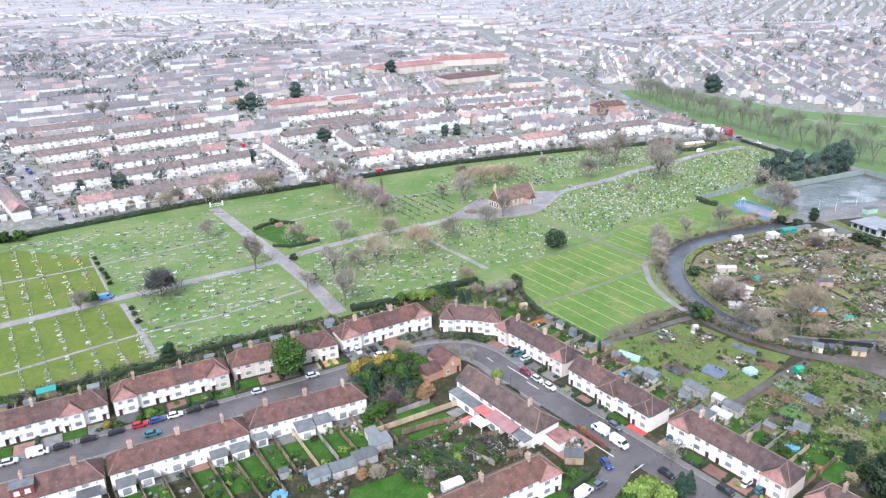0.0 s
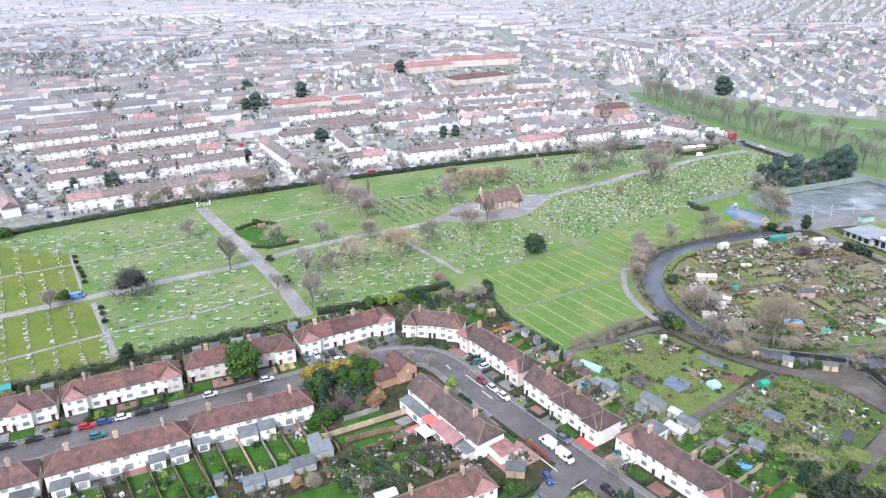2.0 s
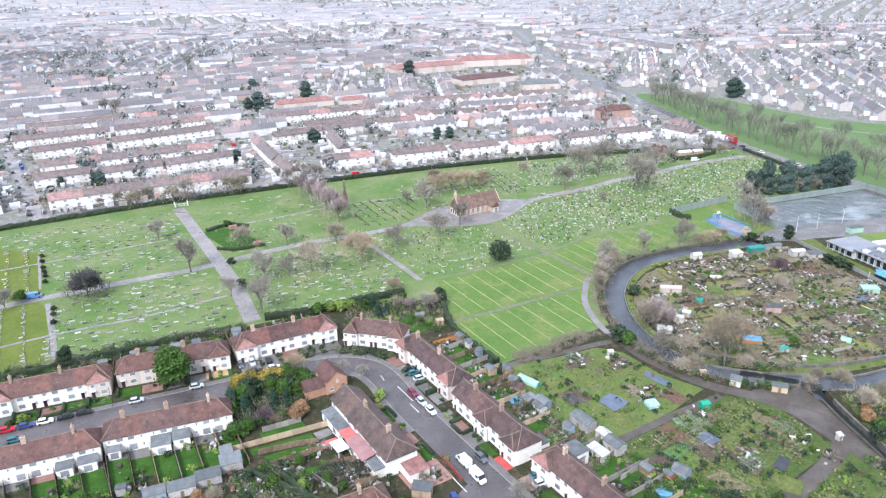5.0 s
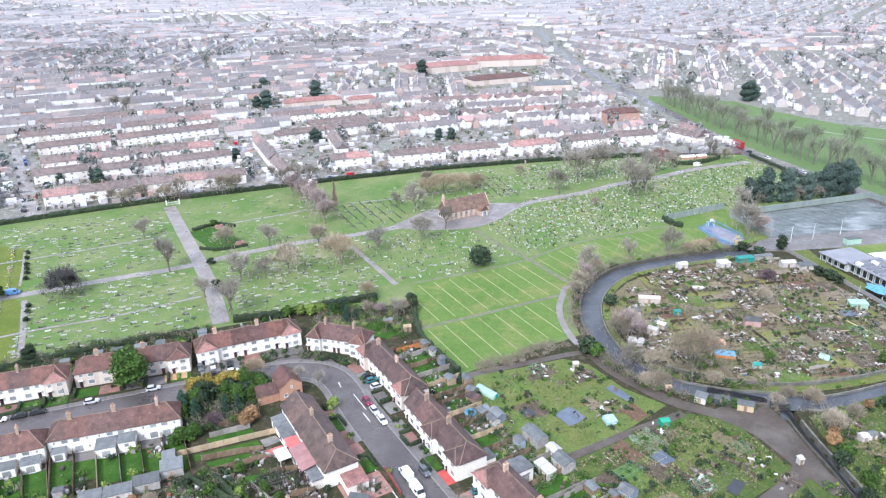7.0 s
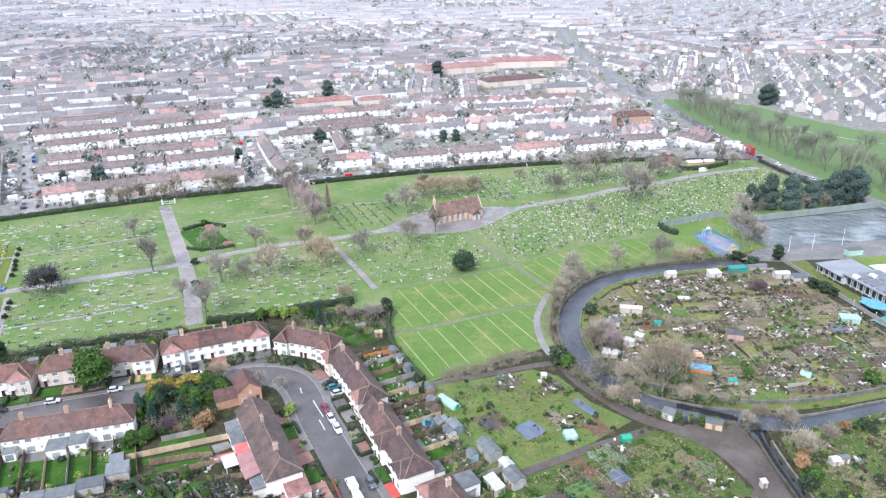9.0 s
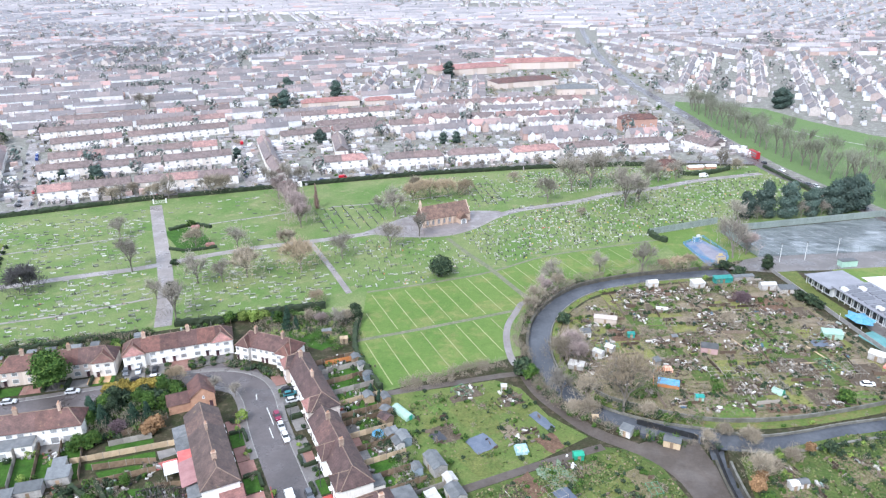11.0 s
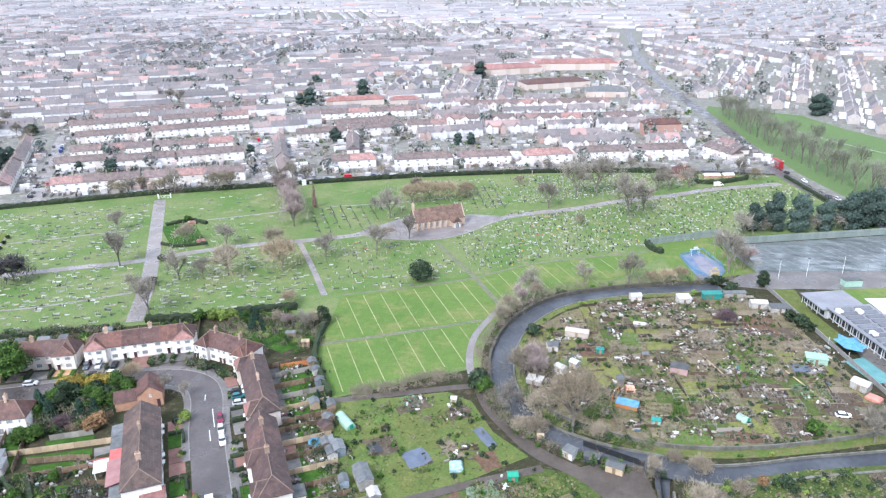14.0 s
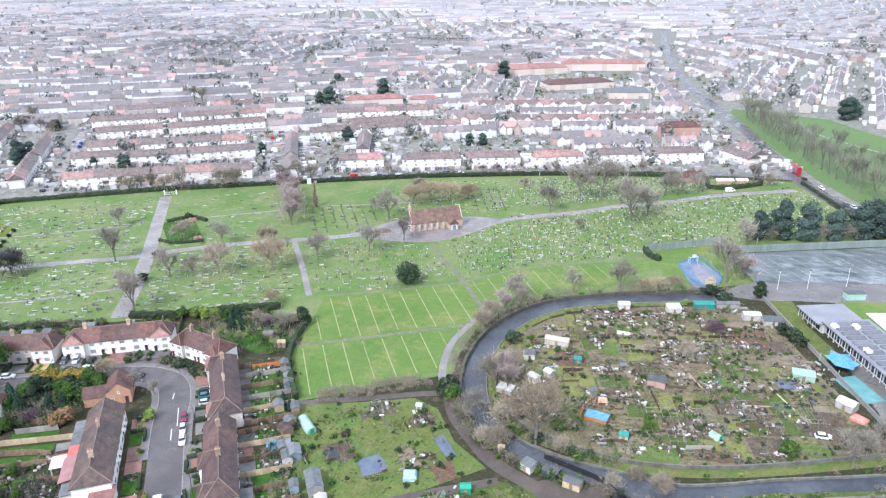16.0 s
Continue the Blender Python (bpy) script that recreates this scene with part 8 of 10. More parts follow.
def plots(poly, deg, pw, pl, seed, mats, mess_n, weeds, sheds=0.12, beds=0.35, edge=0.4):
    """Allotment plots in a grid along the bearing deg, each with its soil, beds, clutter and weeds."""
    rnd = random.Random(seed)
    a = math.radians(deg)
    d, n = Vector((math.cos(a), math.sin(a))), Vector((-math.sin(a), math.cos(a)))
    us, vs = [Vector(p).dot(d) for p in poly], [Vector(p).dot(n) for p in poly]
    u = min(us)
    while u < max(us):
        v = min(vs) + rnd.uniform(0, 2)
        w = pw * rnd.uniform(0.75, 1.3)
        while v < max(vs):
            l = pl * rnd.uniform(0.5, 1.4)
            corners = [d * (u + p * (w - 0.6)) + n * (v + q * (l - 0.5)) for p, q in ((0, 0), (0.5, 0), (1, 0), (1, 0.5), (1, 1), (0.5, 1), (0, 1), (0, 0.5))]
            corners = [c + Vector((rnd.gauss(0, 0.45), rnd.gauss(0, 0.45))) for c in corners]
            mid = d * (u + w / 2) + n * (v + l / 2)
            if all(inside(c.x, c.y, poly) for c in corners[::2]):
                mat, lab = rnd.choice(mats)
                mb = MB()
                mb.face([(c.x, c.y, 0.05 + 0.004 * (len(PLOTS) % 13)) for c in corners])
                PLOTS.append(mid)
                tagged(part("vegetable_plot", mb, mat), lab, "plot", "allotment plots")
                if rnd.random() < beds:
                    k = rnd.randint(3, 6)
                    for i in range(k):
                        c = d * (u + w * (i + 0.5) / k) + n * (v + l / 2)
                        if rnd.random() < 0.3:
                            turned_box(boards, c.x, c.y, 0.05, 0.12, l * rnd.uniform(0.3, 0.8), 0.25, a)
                        for j in range(int(l * 2.0)):
                            q = c + d * (rnd.gauss(0, 0.12)) + n * (rnd.uniform(-0.42, 0.42) * l)
                            tuft(q.x, q.y, rnd.uniform(0.25, 0.55), rnd)
                if rnd.random() < sheds:
                    q = mid + n * (l * 0.3)
                    wl, lb = rnd.choice(((None, "weathered brown allotment shed"), (M_FENCE_GREY, "patched grey wooden allotment shed"), (None, "weathered brown allotment shed")))
                    shed(q.x, q.y, deg + rnd.choice((0, 90, 180)) + rnd.gauss(0, 6), rnd.uniform(1.8, 3.0), rnd.uniform(1.6, 2.3), rnd.uniform(1.5, 1.9), wl, rnd.choice((M_FELT, M_TIN, M_FENCE_GREY)), lb, rnd.random() < 0.5)
                for side in (0, 1):
                    # rough growth and broken boards along the edges of the plot
                    if rnd.random() < edge:
                        for j in range(int(l / 0.8)):
                            q = d * (u + (w - 0.3) * side) + n * (v + j * 0.8) + Vector((rnd.gauss(0, 0.3), rnd.gauss(0, 0.3)))
                            if rnd.random() < 0.6:
                                shrub(rnd.choice(("scrub", "scrub", "bush", "darkbush")), q.x, q.y, rnd.uniform(0.2, 0.5))
                            elif rnd.random() < 0.5:
                                turned_box(boards, q.x, q.y, 0.05, 0.08, rnd.uniform(0.8, 1.8), rnd.uniform(0.4, 1.2), a + rnd.choice((0, 1.57)) + rnd.gauss(0, 0.2))
                for _ in range(int(mess_n * rnd.uniform(0, 2) ** 2 * 0.5 + 0.5)):
                    heap(mid.x + rnd.uniform(-0.45, 0.45) * w, mid.y + rnd.uniform(-0.45, 0.45) * w, rnd.randint(5, 22), rnd.uniform(0.4, 1.3), a, rnd)
            v += l
        u += w
    x0, x1, y0, y1 = min(p[0] for p in poly), max(p[0] for p in poly), min(p[1] for p in poly), max(p[1] for p in poly)
    for _ in range(int(weeds * (x1 - x0) * (y1 - y0))):
        x, y = rnd.uniform(x0, x1), rnd.uniform(y0, y1)
        if inside(x, y, poly) and noise.noise(Vector((x * 0.12, y * 0.12, seed))) > -0.18 and all(near_line(x, y, t) > 3 for t in TRACKS):
            tuft(x, y, rnd.uniform(0.2, 0.6), rnd)


M_MEADOW = grass_mat("allotment_meadow", (0.095, 0.15, 0.04), (0.15, 0.175, 0.06), (0.19, 0.165, 0.09), 0.16, 0.56, 0.28)
GREENS_NEAR = ((M_MEADOW, "grassy green allotment plot"), (M_OLIVE, "plot of olive winter grass"), (M_MEADOW, "grassy green allotment plot"), (M_DUG, "plot of dug brown soil"), (M_MEADOW, "grassy green allotment plot"))
GREENS = ((M_ALLOT_GREEN, "rough green allotment plot"), (M_OLIVE, "plot of olive winter grass"), (M_DUG, "plot of dug brown soil"), (M_WEEDS, "weedy brown allotment plot"), (M_ALLOT_GREEN, "rough green allotment plot"))
M_TAN = grass_mat("bare_tan_earth", (0.26, 0.21, 0.165), (0.20, 0.16, 0.12), (0.34, 0.30, 0.24), 0.4, 0.55, 0.3)
BROWNS = ((M_TAN, "plot of bare tan earth"), (M_STRAW, "plot of yellowed winter grass"), (M_ALLOT_GREEN, "rough green allotment plot"), (M_WEEDS, "weedy brown allotment plot"), (M_DUG, "plot of dug brown soil"), (M_STRAW, "plot of yellowed winter grass"), (M_WEEDS, "weedy brown allotment plot"), (M_ALLOT_GREEN, "rough green allotment plot"))
sheet("allotment_ground", NEAR, 0.03, M_MEADOW, "rough green allotment ground", "ground")
sheet("allotment_ground", NEAR2, 0.03, M_ALLOT_GREEN, "rough green allotment ground", "ground")
sheet("allotment_ground", SOUTH, 0.03, M_ALLOT_GREEN, "rough green allotment ground", "ground")
sheet("allotment_ground", EAST, 0.03, M_ALLOT_GREEN, "rough weedy allotment ground", "ground")
sheet("allotment_ground", OVAL, 0.03, M_WEEDS, "brown weedy allotment ground", "ground")
plots(OVAL, -74, 7.5, 9, 41, BROWNS, 2.6, 0.13, 0.06, 0.35, 0.4)
plots(NEAR, 40, 6.0, 6, 42, GREENS_NEAR, 0.12, 0.3, 0.0, 0.2, 0.15)
plots(NEAR2, 40, 6.0, 7, 43, GREENS, 0.12, 1.5, 0.0, 0.35, 0.2)
plots(EAST, 28, 9, 11, 44, BROWNS[3:5] + GREENS[2:], 0.9, 1.0, 0.06, 0.4, 0.9)
plots(SOUTH, 40, 8, 9, 45, GREENS, 0.7, 0.9, 0.06, 0.3, 0.6)
M_TILL = grass_mat("red_brown_soil", (0.17, 0.10, 0.075), (0.12, 0.075, 0.055), (0.24, 0.175, 0.13), 0.5, 0.55, 0.25)
M_BLACKBED = plain("black_sheet", (0.035, 0.037, 0.045), (0.055, 0.058, 0.07), 0.4, 3, 0.5, 0.1, 0.2)
M_CABBAGE = grass_mat("cabbage_bed", (0.20, 0.26, 0.20), (0.12, 0.18, 0.12), (0.26, 0.30, 0.24), 0.6, 0.5)
M_VIVID = grass_mat("fresh_grass", (0.085, 0.16, 0.036), (0.125, 0.18, 0.05), (0.16, 0.175, 0.07), 0.4, 0.5, 0.3)
M_SHEET = plain("blue_grey_sheet", (0.085, 0.108, 0.155), (0.135, 0.158, 0.205), 0.4, 3, 0.45, 0.15, 0.3)
for mat, x, y, w, l, dg, lab in ((M_TILL, 98.6, 190.0, 6.8, 5.4, -50, "bed of red-brown dug soil"), (M_CABBAGE, 101.4, 177.4, 9.4, 7.0, -50, "bed of silvery green cabbages"), (M_TILL, 95.0, 172.5, 8.1, 5.1, -46, "bed of red-brown dug soil"), (M_DUG, 101.3, 165.6, 8.2, 4.9, -49, "bed of dark dug soil"), (M_OLIVE, 112.6, 173.4, 16.0, 5.0, 41, "strip of yellowed winter grass"), (M_VIVID, 95.3, 162.9, 9.0, 4.7, -47, "bed of bright green grass"),
                                 (M_ALLOT_GREEN, 116.2, 166.5, 11, 10, -50, "rough green allotment plot"), (M_OLIVE, 116.9, 154.5, 8.1, 5.7, -30, "strip of yellowed winter grass"), (M_OLIVE, 75, 199.3, 10.7, 8.0, -46, "strip of yellowed winter grass"), (M_DUG, 73.3, 209.0, 7, 6, -50, "bed of dark dug soil"), (M_VIVID, 64.8, 201.5, 8.5, 5.5, -50, "bed of bright green grass"), (M_OLIVE, 81.9, 179.4, 11, 7.5, -44, "strip of yellowed winter grass"), (M_TAN, 88.5, 191.5, 8, 4, -45, "bed of bare tan earth"), (M_DUG, 86, 207.5, 5.5, 7, -55, "bed of dark dug soil"),
                                 (M_TAN, 111.8, 266.6, 9, 6, -70, "bed of bare tan earth"), (M_STRAW, 116.3, 277.7, 11.5, 10, -76, "strip of yellowed winter grass"), (M_VIVID, 132.4, 277.9, 7, 9, -75, "bed of bright green grass"), (M_TILL, 132.5, 289, 8, 8.5, -77, "bed of red-brown dug soil"), (M_TAN, 139.3, 267.2, 5, 10, -74, "bed of bare tan earth"), (M_TILL, 170.3, 284.6, 13, 11, -80, "bed of red-brown dug soil"), (M_VIVID, 128.7, 263, 8.5, 6.5, -77, "bed of bright green grass"), (M_STRAW, 123.2, 239, 12, 9, -76, "strip of yellowed winter grass"),
                                 (M_STRAW, 151.5, 237.3, 9.5, 13.5, -82, "strip of yellowed winter grass"), (M_VIVID, 161.8, 253.4, 6.2, 11, -82, "bed of bright green grass"), (M_DUG, 167, 242, 8, 13, -75, "bed of dark dug soil"), (M_VIVID, 146.4, 213.6, 6.4, 10.5, -73, "bed of bright green grass"), (M_TILL, 161.1, 217.6, 4.4, 11, -82, "bed of red-brown dug soil"), (M_DUG, 154.3, 226.4, 7, 11, -82, "bed of dark dug soil"), (M_TAN, 182.4, 272.3, 4.3, 12, -83, "bed of bare tan earth"), (M_TAN, 187.5, 249.4, 5.5, 7, -74, "bed of bare tan earth"),
                                 (M_DUG, 189.7, 244, 6.9, 8, -80, "bed of dark dug soil"), (M_VIVID, 184.3, 227.8, 5.7, 7.4, -84, "bed of bright green grass"), (M_VIVID, 165.3, 267, 30, 1.8, -76, "grass path between the plots"), (M_ALLOT_GREEN, 176.5, 242.1, 23, 2, -59, "grass path between the plots"), (M_TILL, 118, 252, 8, 9, -75, "bed of red-brown dug soil"), (M_TAN, 132, 250, 7, 10, -75, "bed of bare tan earth"), (M_DUG, 175.5, 233.5, 4.5, 3.4, -80, "bed of dark dug soil")):
    patch(mat, x, y, w, l, dg, lab)
rh = random.Random(404)
for x, y, n, sp in ((144.4, 284, 90, 2.6), (147.6, 262.7, 130, 3.0), (154.3, 226.4, 70, 2.4), (160, 229, 40, 1.8), (138, 290, 50, 2), (150, 296, 60, 2.2), (166, 303, 60, 2.4), (176, 298, 60, 2.2), (187.8, 238, 50, 2.4), (168, 240, 46, 3.0), (132.6, 215.3, 26, 1.4), (112, 229, 46, 2), (108, 226, 40, 2), (187, 270, 60, 2.6), (181, 262, 40, 2.2), (157, 272, 60, 3.0), (163, 277, 40, 2.6), (124, 270, 36, 2.2), (120, 286, 40, 2.2), (111.2, 160.9, 40, 1.4), (112, 166, 26, 1.2), (73, 209, 46, 2), (86, 208, 40, 1.8), (90, 192, 36, 2.2), (104, 182, 26, 1.6), (126, 172, 26, 1.6), (131, 166, 20, 1.4), (127, 228, 40, 2.2), (128, 232, 30, 1.6), (137, 236, 40, 2.2)):
    heap(x, y, n, sp, -1.3, rh)
    for _ in range(n // 14):
        shrub(rh.choice(("scrub", "scrub", "darkbush")), x + rh.gauss(0, sp), y + rh.gauss(0, sp), rh.uniform(0.3, 0.7))
for _ in range(420):
    x, y = rh.uniform(96.5, 106.5), rh.uniform(173, 182)
    tuft(x, y, rh.uniform(0.25, 0.5), rh)
tagged(part("allotment_clutter", clutter, M_DEBRIS), "boards, pots, frames and rubbish on the allotments", "clutter", "", "stuff")
tagged(part("allotment_boards", boards, M_BOARDS), "brown boards and frames of allotment beds", "boards", "", "stuff")
tagged(part("allotment_weeds", crop, M_CROP), "low weeds and winter crops on the allotments", "weeds", "", "stuff")


def polytunnel(x, y, deg, w, l, mat=M_POLY, label="pale green polythene tunnel"):
    root = empty("polytunnel", at(x, y, deg), label, "polytunnel")
    mb = MB()
    prof = [(w / 2 * math.cos(i * math.pi / 8), w * 0.52 * math.sin(i * math.pi / 8)) for i in range(9)]
    loft(mb, [[(u, yy, zz) for yy, zz in prof] for u in [l * k / 6 for k in range(7)]])
    part("cover", mb, mat, root)
    mb = MB()
    mb.box(l - 0.02, -0.5, 0, l + 0.06, 0.5, 1.6)
    part("door", mb, M_SHED_GREEN, root)


polytunnel(54.6, 197.6, -40, 3.0, 7.5)
polytunnel(159.5, 226.5, -40, 2.6, 3.2)
for x, y, w, l, d, mat, lab in ((80.9, 186.2, 6.6, 6.4, -46, M_SHEET, "blue-grey plastic sheet over a plot"), (95.5, 199.0, 8.4, 3.0, -47, M_SHEET, "blue-grey plastic sheet over a plot"), (103.4, 170.7, 4.4, 4.4, -52, M_SHEET, "blue-grey plastic sheet over a plot"), (118.8, 161.7, 2.8, 5.4, -36, M_BLACKBED, "black plastic sheet over a plot"), (69.4, 186.6, 4.0, 3.3, -44, M_BLACKBED, "black plastic sheet over a plot"), (180.1, 257.7, 4.6, 6.0, -85, M_SHEET, "blue-grey plastic sheet over a plot")):
    patch(mat, x, y, w, l, d, lab, 0.2, "ground_sheet", 0.12)


def dome(x, y, w, l, h, mat, label, name="covered_heap", deg=0):
    mb = MB()
    loft(mb, [rect(w, l, 0), rect(w * 0.98, l * 0.96, h * 0.5), rect(w * 0.75, l * 0.7, h * 0.85), rect(w * 0.25, l * 0.2, h)])
    tagged(part(name, mb, mat, m=at(x, y, deg), smooth=False), label, name.replace("_", " "))


M_SKYTARP = plain("light_blue_cover", (0.20, 0.40, 0.46), (0.52, 0.63, 0.67), 1.6, 4, 0.35, 0.05, 0.3)
dome(91.6, 185.2, 3.4, 3.2, 1.8, M_SKYTARP, "light blue plastic covered frame", "cloche", 20)
shed(105.8, 184.9, 20, 2.4, 2.0, 1.7, M_SHED_GREEN, M_SHED_GREEN, "bright green plastic shed beside the path")
shed(83.4, 211.6, 10, 1.6, 1.6, 2.1, M_SHED_WHITE, M_OLDWHITE, "small white hut with dark doorway")
shed(117.8, 197.4, -25, 3.0, 2.6, 2.0, M_SHED_WHITE, M_TIN, "grey boarded shed beside the track", True)
shed(129.2, 194.8, -12, 4.2, 2.6, 2.0, M_FENCE_PALE, M_TIN, "tan shed with grey pitched roof beside the track")
shed(123.4, 197.2, -15, 3.8, 2.0, 1.5, plain("dark_shed", (0.06, 0.07, 0.10), (0.09, 0.10, 0.13), 1, 5, 0.8, 0), M_FELT, "dark low shed beside the track", True)
shed(109.6, 202.3, 10, 1.6, 1.2, 1.4, M_FENCE_PALE, M_FENCE_PALE, "small tan crate shelter")
shed(112.0, 260.6, -2, 7.6, 3.0, 2.0, plain("beige_shed", (0.50, 0.42, 0.36), (0.58, 0.50, 0.44), 0.6, 6, 0.8, 0), plain("beige_roof", (0.44, 0.38, 0.34), (0.50, 0.44, 0.40), 0.6, 5, 0.8, 0), "long beige allotment shed")
shed(105.4, 249.2, 20, 3.2, 3.2, 2.2, M_SHED_WHITE, M_FELT, "pale allotment shed with grey roof")
shed(110.0, 236.4, -30, 3.2, 2.2, 2.2, M_SHED_WHITE, M_OLDWHITE, "white metal allotment shed")
shed(113.6, 240.8, -30, 2.6, 2.4, 1.8, M_SHED_WHITE, M_OLDWHITE, "white plastic storage box")
shed(103.5, 228.6, -10, 4.6, 2.8, 1.4, M_SHED_WHITE, M_OLDWHITE, "low white cold frame", True)
shed(120.3, 251.4, 10, 2.2, 2.0, 1.5, M_TEAL, M_TEAL, "bright teal plastic storage box")
shed(138.2, 217.2, 8, 2.2, 1.8, 1.6, M_POLY, M_TEAL, "pale green plastic storage box")
shed(144.3, 246.2, -5, 5.0, 3.6, 2.2, plain("pink_shed", (0.42, 0.26, 0.26), (0.50, 0.34, 0.33), 0.6, 5, 0.8, 0), M_FELT, "pinkish allotment shed with dark roof")
shed(184.5, 263.0, 0, 6.0, 3.2, 2.0, M_POLY, M_POLY, "pale green low glasshouse", True)
shed(194.3, 250.6, -35, 4.6, 3.6, 2.2, M_SHED_WHITE, M_OLDWHITE, "white roofed open garden tent")
shed(156.0, 302.4, 18, 7.0, 2.4, 1.9, M_TEAL, M_TEAL, "long green plastic store", True)
shed(164.0, 305.6, 18, 8.0, 1.6, 1.7, M_SHED_WHITE, M_TIN, "long low pale shed", True)
shed(171.4, 298.6, 12, 5.6, 3.0, 2.3, M_SHED_WHITE, M_OLDWHITE, "white old caravan-like shed")
shed(178.0, 297.2, 12, 6.0, 3.6, 1.8, M_SHED_WHITE, M_TIN, "patched white tarpaulin shelter", True)
shed(146.0, 296.0, 20, 4.6, 3.4, 2.2, M_SHED_WHITE, M_OLDWHITE, "white roofed open allotment shelter", True)
shed(129.2, 293.2, 20, 3.8, 3.0, 2.2, M_SHED_WHITE, M_OLDWHITE, "white pitched allotment shelter")
shed(131.5, 272.2, 0, 3.8, 1.2, 1.2, M_SHED_WHITE, M_OLDWHITE, "low white storage chest", True)
dome(196.6, 245.4, 4.0, 2.8, 1.4, plain("coral_cover", (0.62, 0.22, 0.18), (0.70, 0.30, 0.24), 0.8, 4, 0.5, 0), "coral red tarpaulin covered heap", "covered_heap", -35)
dome(130.8, 231.8, 2.6, 2.2, 1.7, plain("peach_cover", (0.66, 0.36, 0.26), (0.74, 0.46, 0.34), 0.8, 4, 0.6, 0), "peach coloured covered heap", "covered_heap", 10)
paddle = empty("paddling_frame", at(130.4, 224.0, -8), "light blue tarpaulin stretched on an orange frame", "tarpaulin frame")
mb = MB()
loft(mb, [rect(6.2, 3.6, 1.0), rect(6.2, 3.6, 1.08), rect(4.0, 2.2, 0.9)])
part("cover", mb, M_BLUEPOOL, paddle)
mb = MB()
mb.box(-3.0, -1.9, 0, 3.0, -1.75, 0.95)
part("side_board", mb, M_FENCE_ORANGE, paddle)
mb = MB()
mb.box(-3.0, 1.75, 0, 3.0, 1.9, 0.95)
part("side_board", mb, M_FENCE_PALE, paddle)
wreck = empty("old_car", at(186.8, 234.2, 8), "white dilapidated car among the plots", "car")
b, g, r = car_meshes("car", "white")
for nm, me in (("body", b), ("cabin_glass", g), ("roof", r)):
    part(nm, me, None, wreck)
for sx in (-1.3, 1.3):
    for sy in (-0.8, 0.8):
        part("wheel", WHEEL, None, wreck, m=at(sx, sy, 0, 0.32))
shed(155.6, 183.6, 20, 2.0, 2.0, 1.7, M_SHED_WHITE, M_WHITE, "white round-looking garden shelter")
shed(158.0, 184.8, 20, 2.2, 1.8, 1.6, M_SHED_WHITE, M_FELT, "pale shed among the plots")
for x, y, deg, l in ((154, 236, -60, 9), (167, 242.5, 15, 12), (150, 260, -60, 14), (175, 255, -60, 12)):
    mb = MB()
    mb.box(0, -0.15, 0, l, 0.15, 0.35)
    tagged(part("timber_beam", mb, M_FENCE_PALE, m=at(x, y, deg)), "long pale timber edging of a plot", "timber")

M_POLE = plain("weathered_pole", (0.25, 0.23, 0.20), (0.36, 0.335, 0.30), 0.9, 6, 0.85, 0.25)
M_GREENPOLE = plain("green_net_frame", (0.08, 0.24, 0.14), (0.14, 0.32, 0.20), 0.8, 5, 0.7, 0.15)


def fruit_cage(x, y, deg, w, l, h=1.7, mat=None, label="pale pole frame of a fruit cage"):
    cage = empty("fruit_cage", at(x, y, deg), label, "fruit cage", "fruit cages")
    nx, ny = max(1, round(w / 2)), max(1, round(l / 2))
    for i in range(nx + 1):
        for j in range(ny + 1):
            if i in (0, nx) or j in (0, ny):
                mb = MB()
                mb.cyl((0, 0, 0), (0.05 * ((i * 3 + j) % 3 - 1), 0, h), 0.06, 0.05, 5)
                part("pole", mb, mat or M_POLE, cage, m=at(-w / 2 + i * w / nx, -l / 2 + j * l / ny))
    for i in range(nx + 1):
        mb = MB()
        mb.cyl((0, -l / 2, h), (0, l / 2, h), 0.05, 0.05, 5)
        part("rail", mb, mat or M_POLE, cage, m=at(-w / 2 + i * w / nx, 0))
    for j in range(ny + 1):
        mb = MB()
        mb.cyl((-w / 2, 0, h), (w / 2, 0, h), 0.05, 0.05, 5)
        part("rail", mb, mat or M_POLE, cage, m=at(0, -l / 2 + j * l / ny))


for x, y, d, w, l, h in ((146.4, 231.8, -74, 6, 8, 1.2), (157.0, 232.8, -74, 5, 6, 1.6), (161.2, 227.6, -60, 4, 4, 1.4), (174.6, 236.0, -74, 6, 4, 1.5), (112.0, 265.5, -70, 8, 5, 1.0), (151.0, 221.4, -74, 5, 4, 1.3), (185.0, 241.5, -74, 7, 4, 1.6), (133.0, 262.0, -74, 5, 4, 1.2), (167.5, 239.5, -74, 9, 4, 0.9), (101.0, 170.8, -48, 5, 4, 1.0)):
    fruit_cage(x, y, d, w, l, h)
for x, y, d, w, l, h in ((94.0, 163.6, 42, 7, 3, 1.7), (110.9, 160.6, 30, 5, 4, 1.5), (112.8, 241.6, -74, 2, 7, 1.5), (178.0, 243.0, -60, 6, 4, 1.4), (71.6, 208.0, -40, 5, 4, 1.4), (123.8, 176.4, 20, 3, 4, 1.0)):
    fruit_cage(x, y, d, w, l, h, M_GREENPOLE, "green framed net cage over crops")
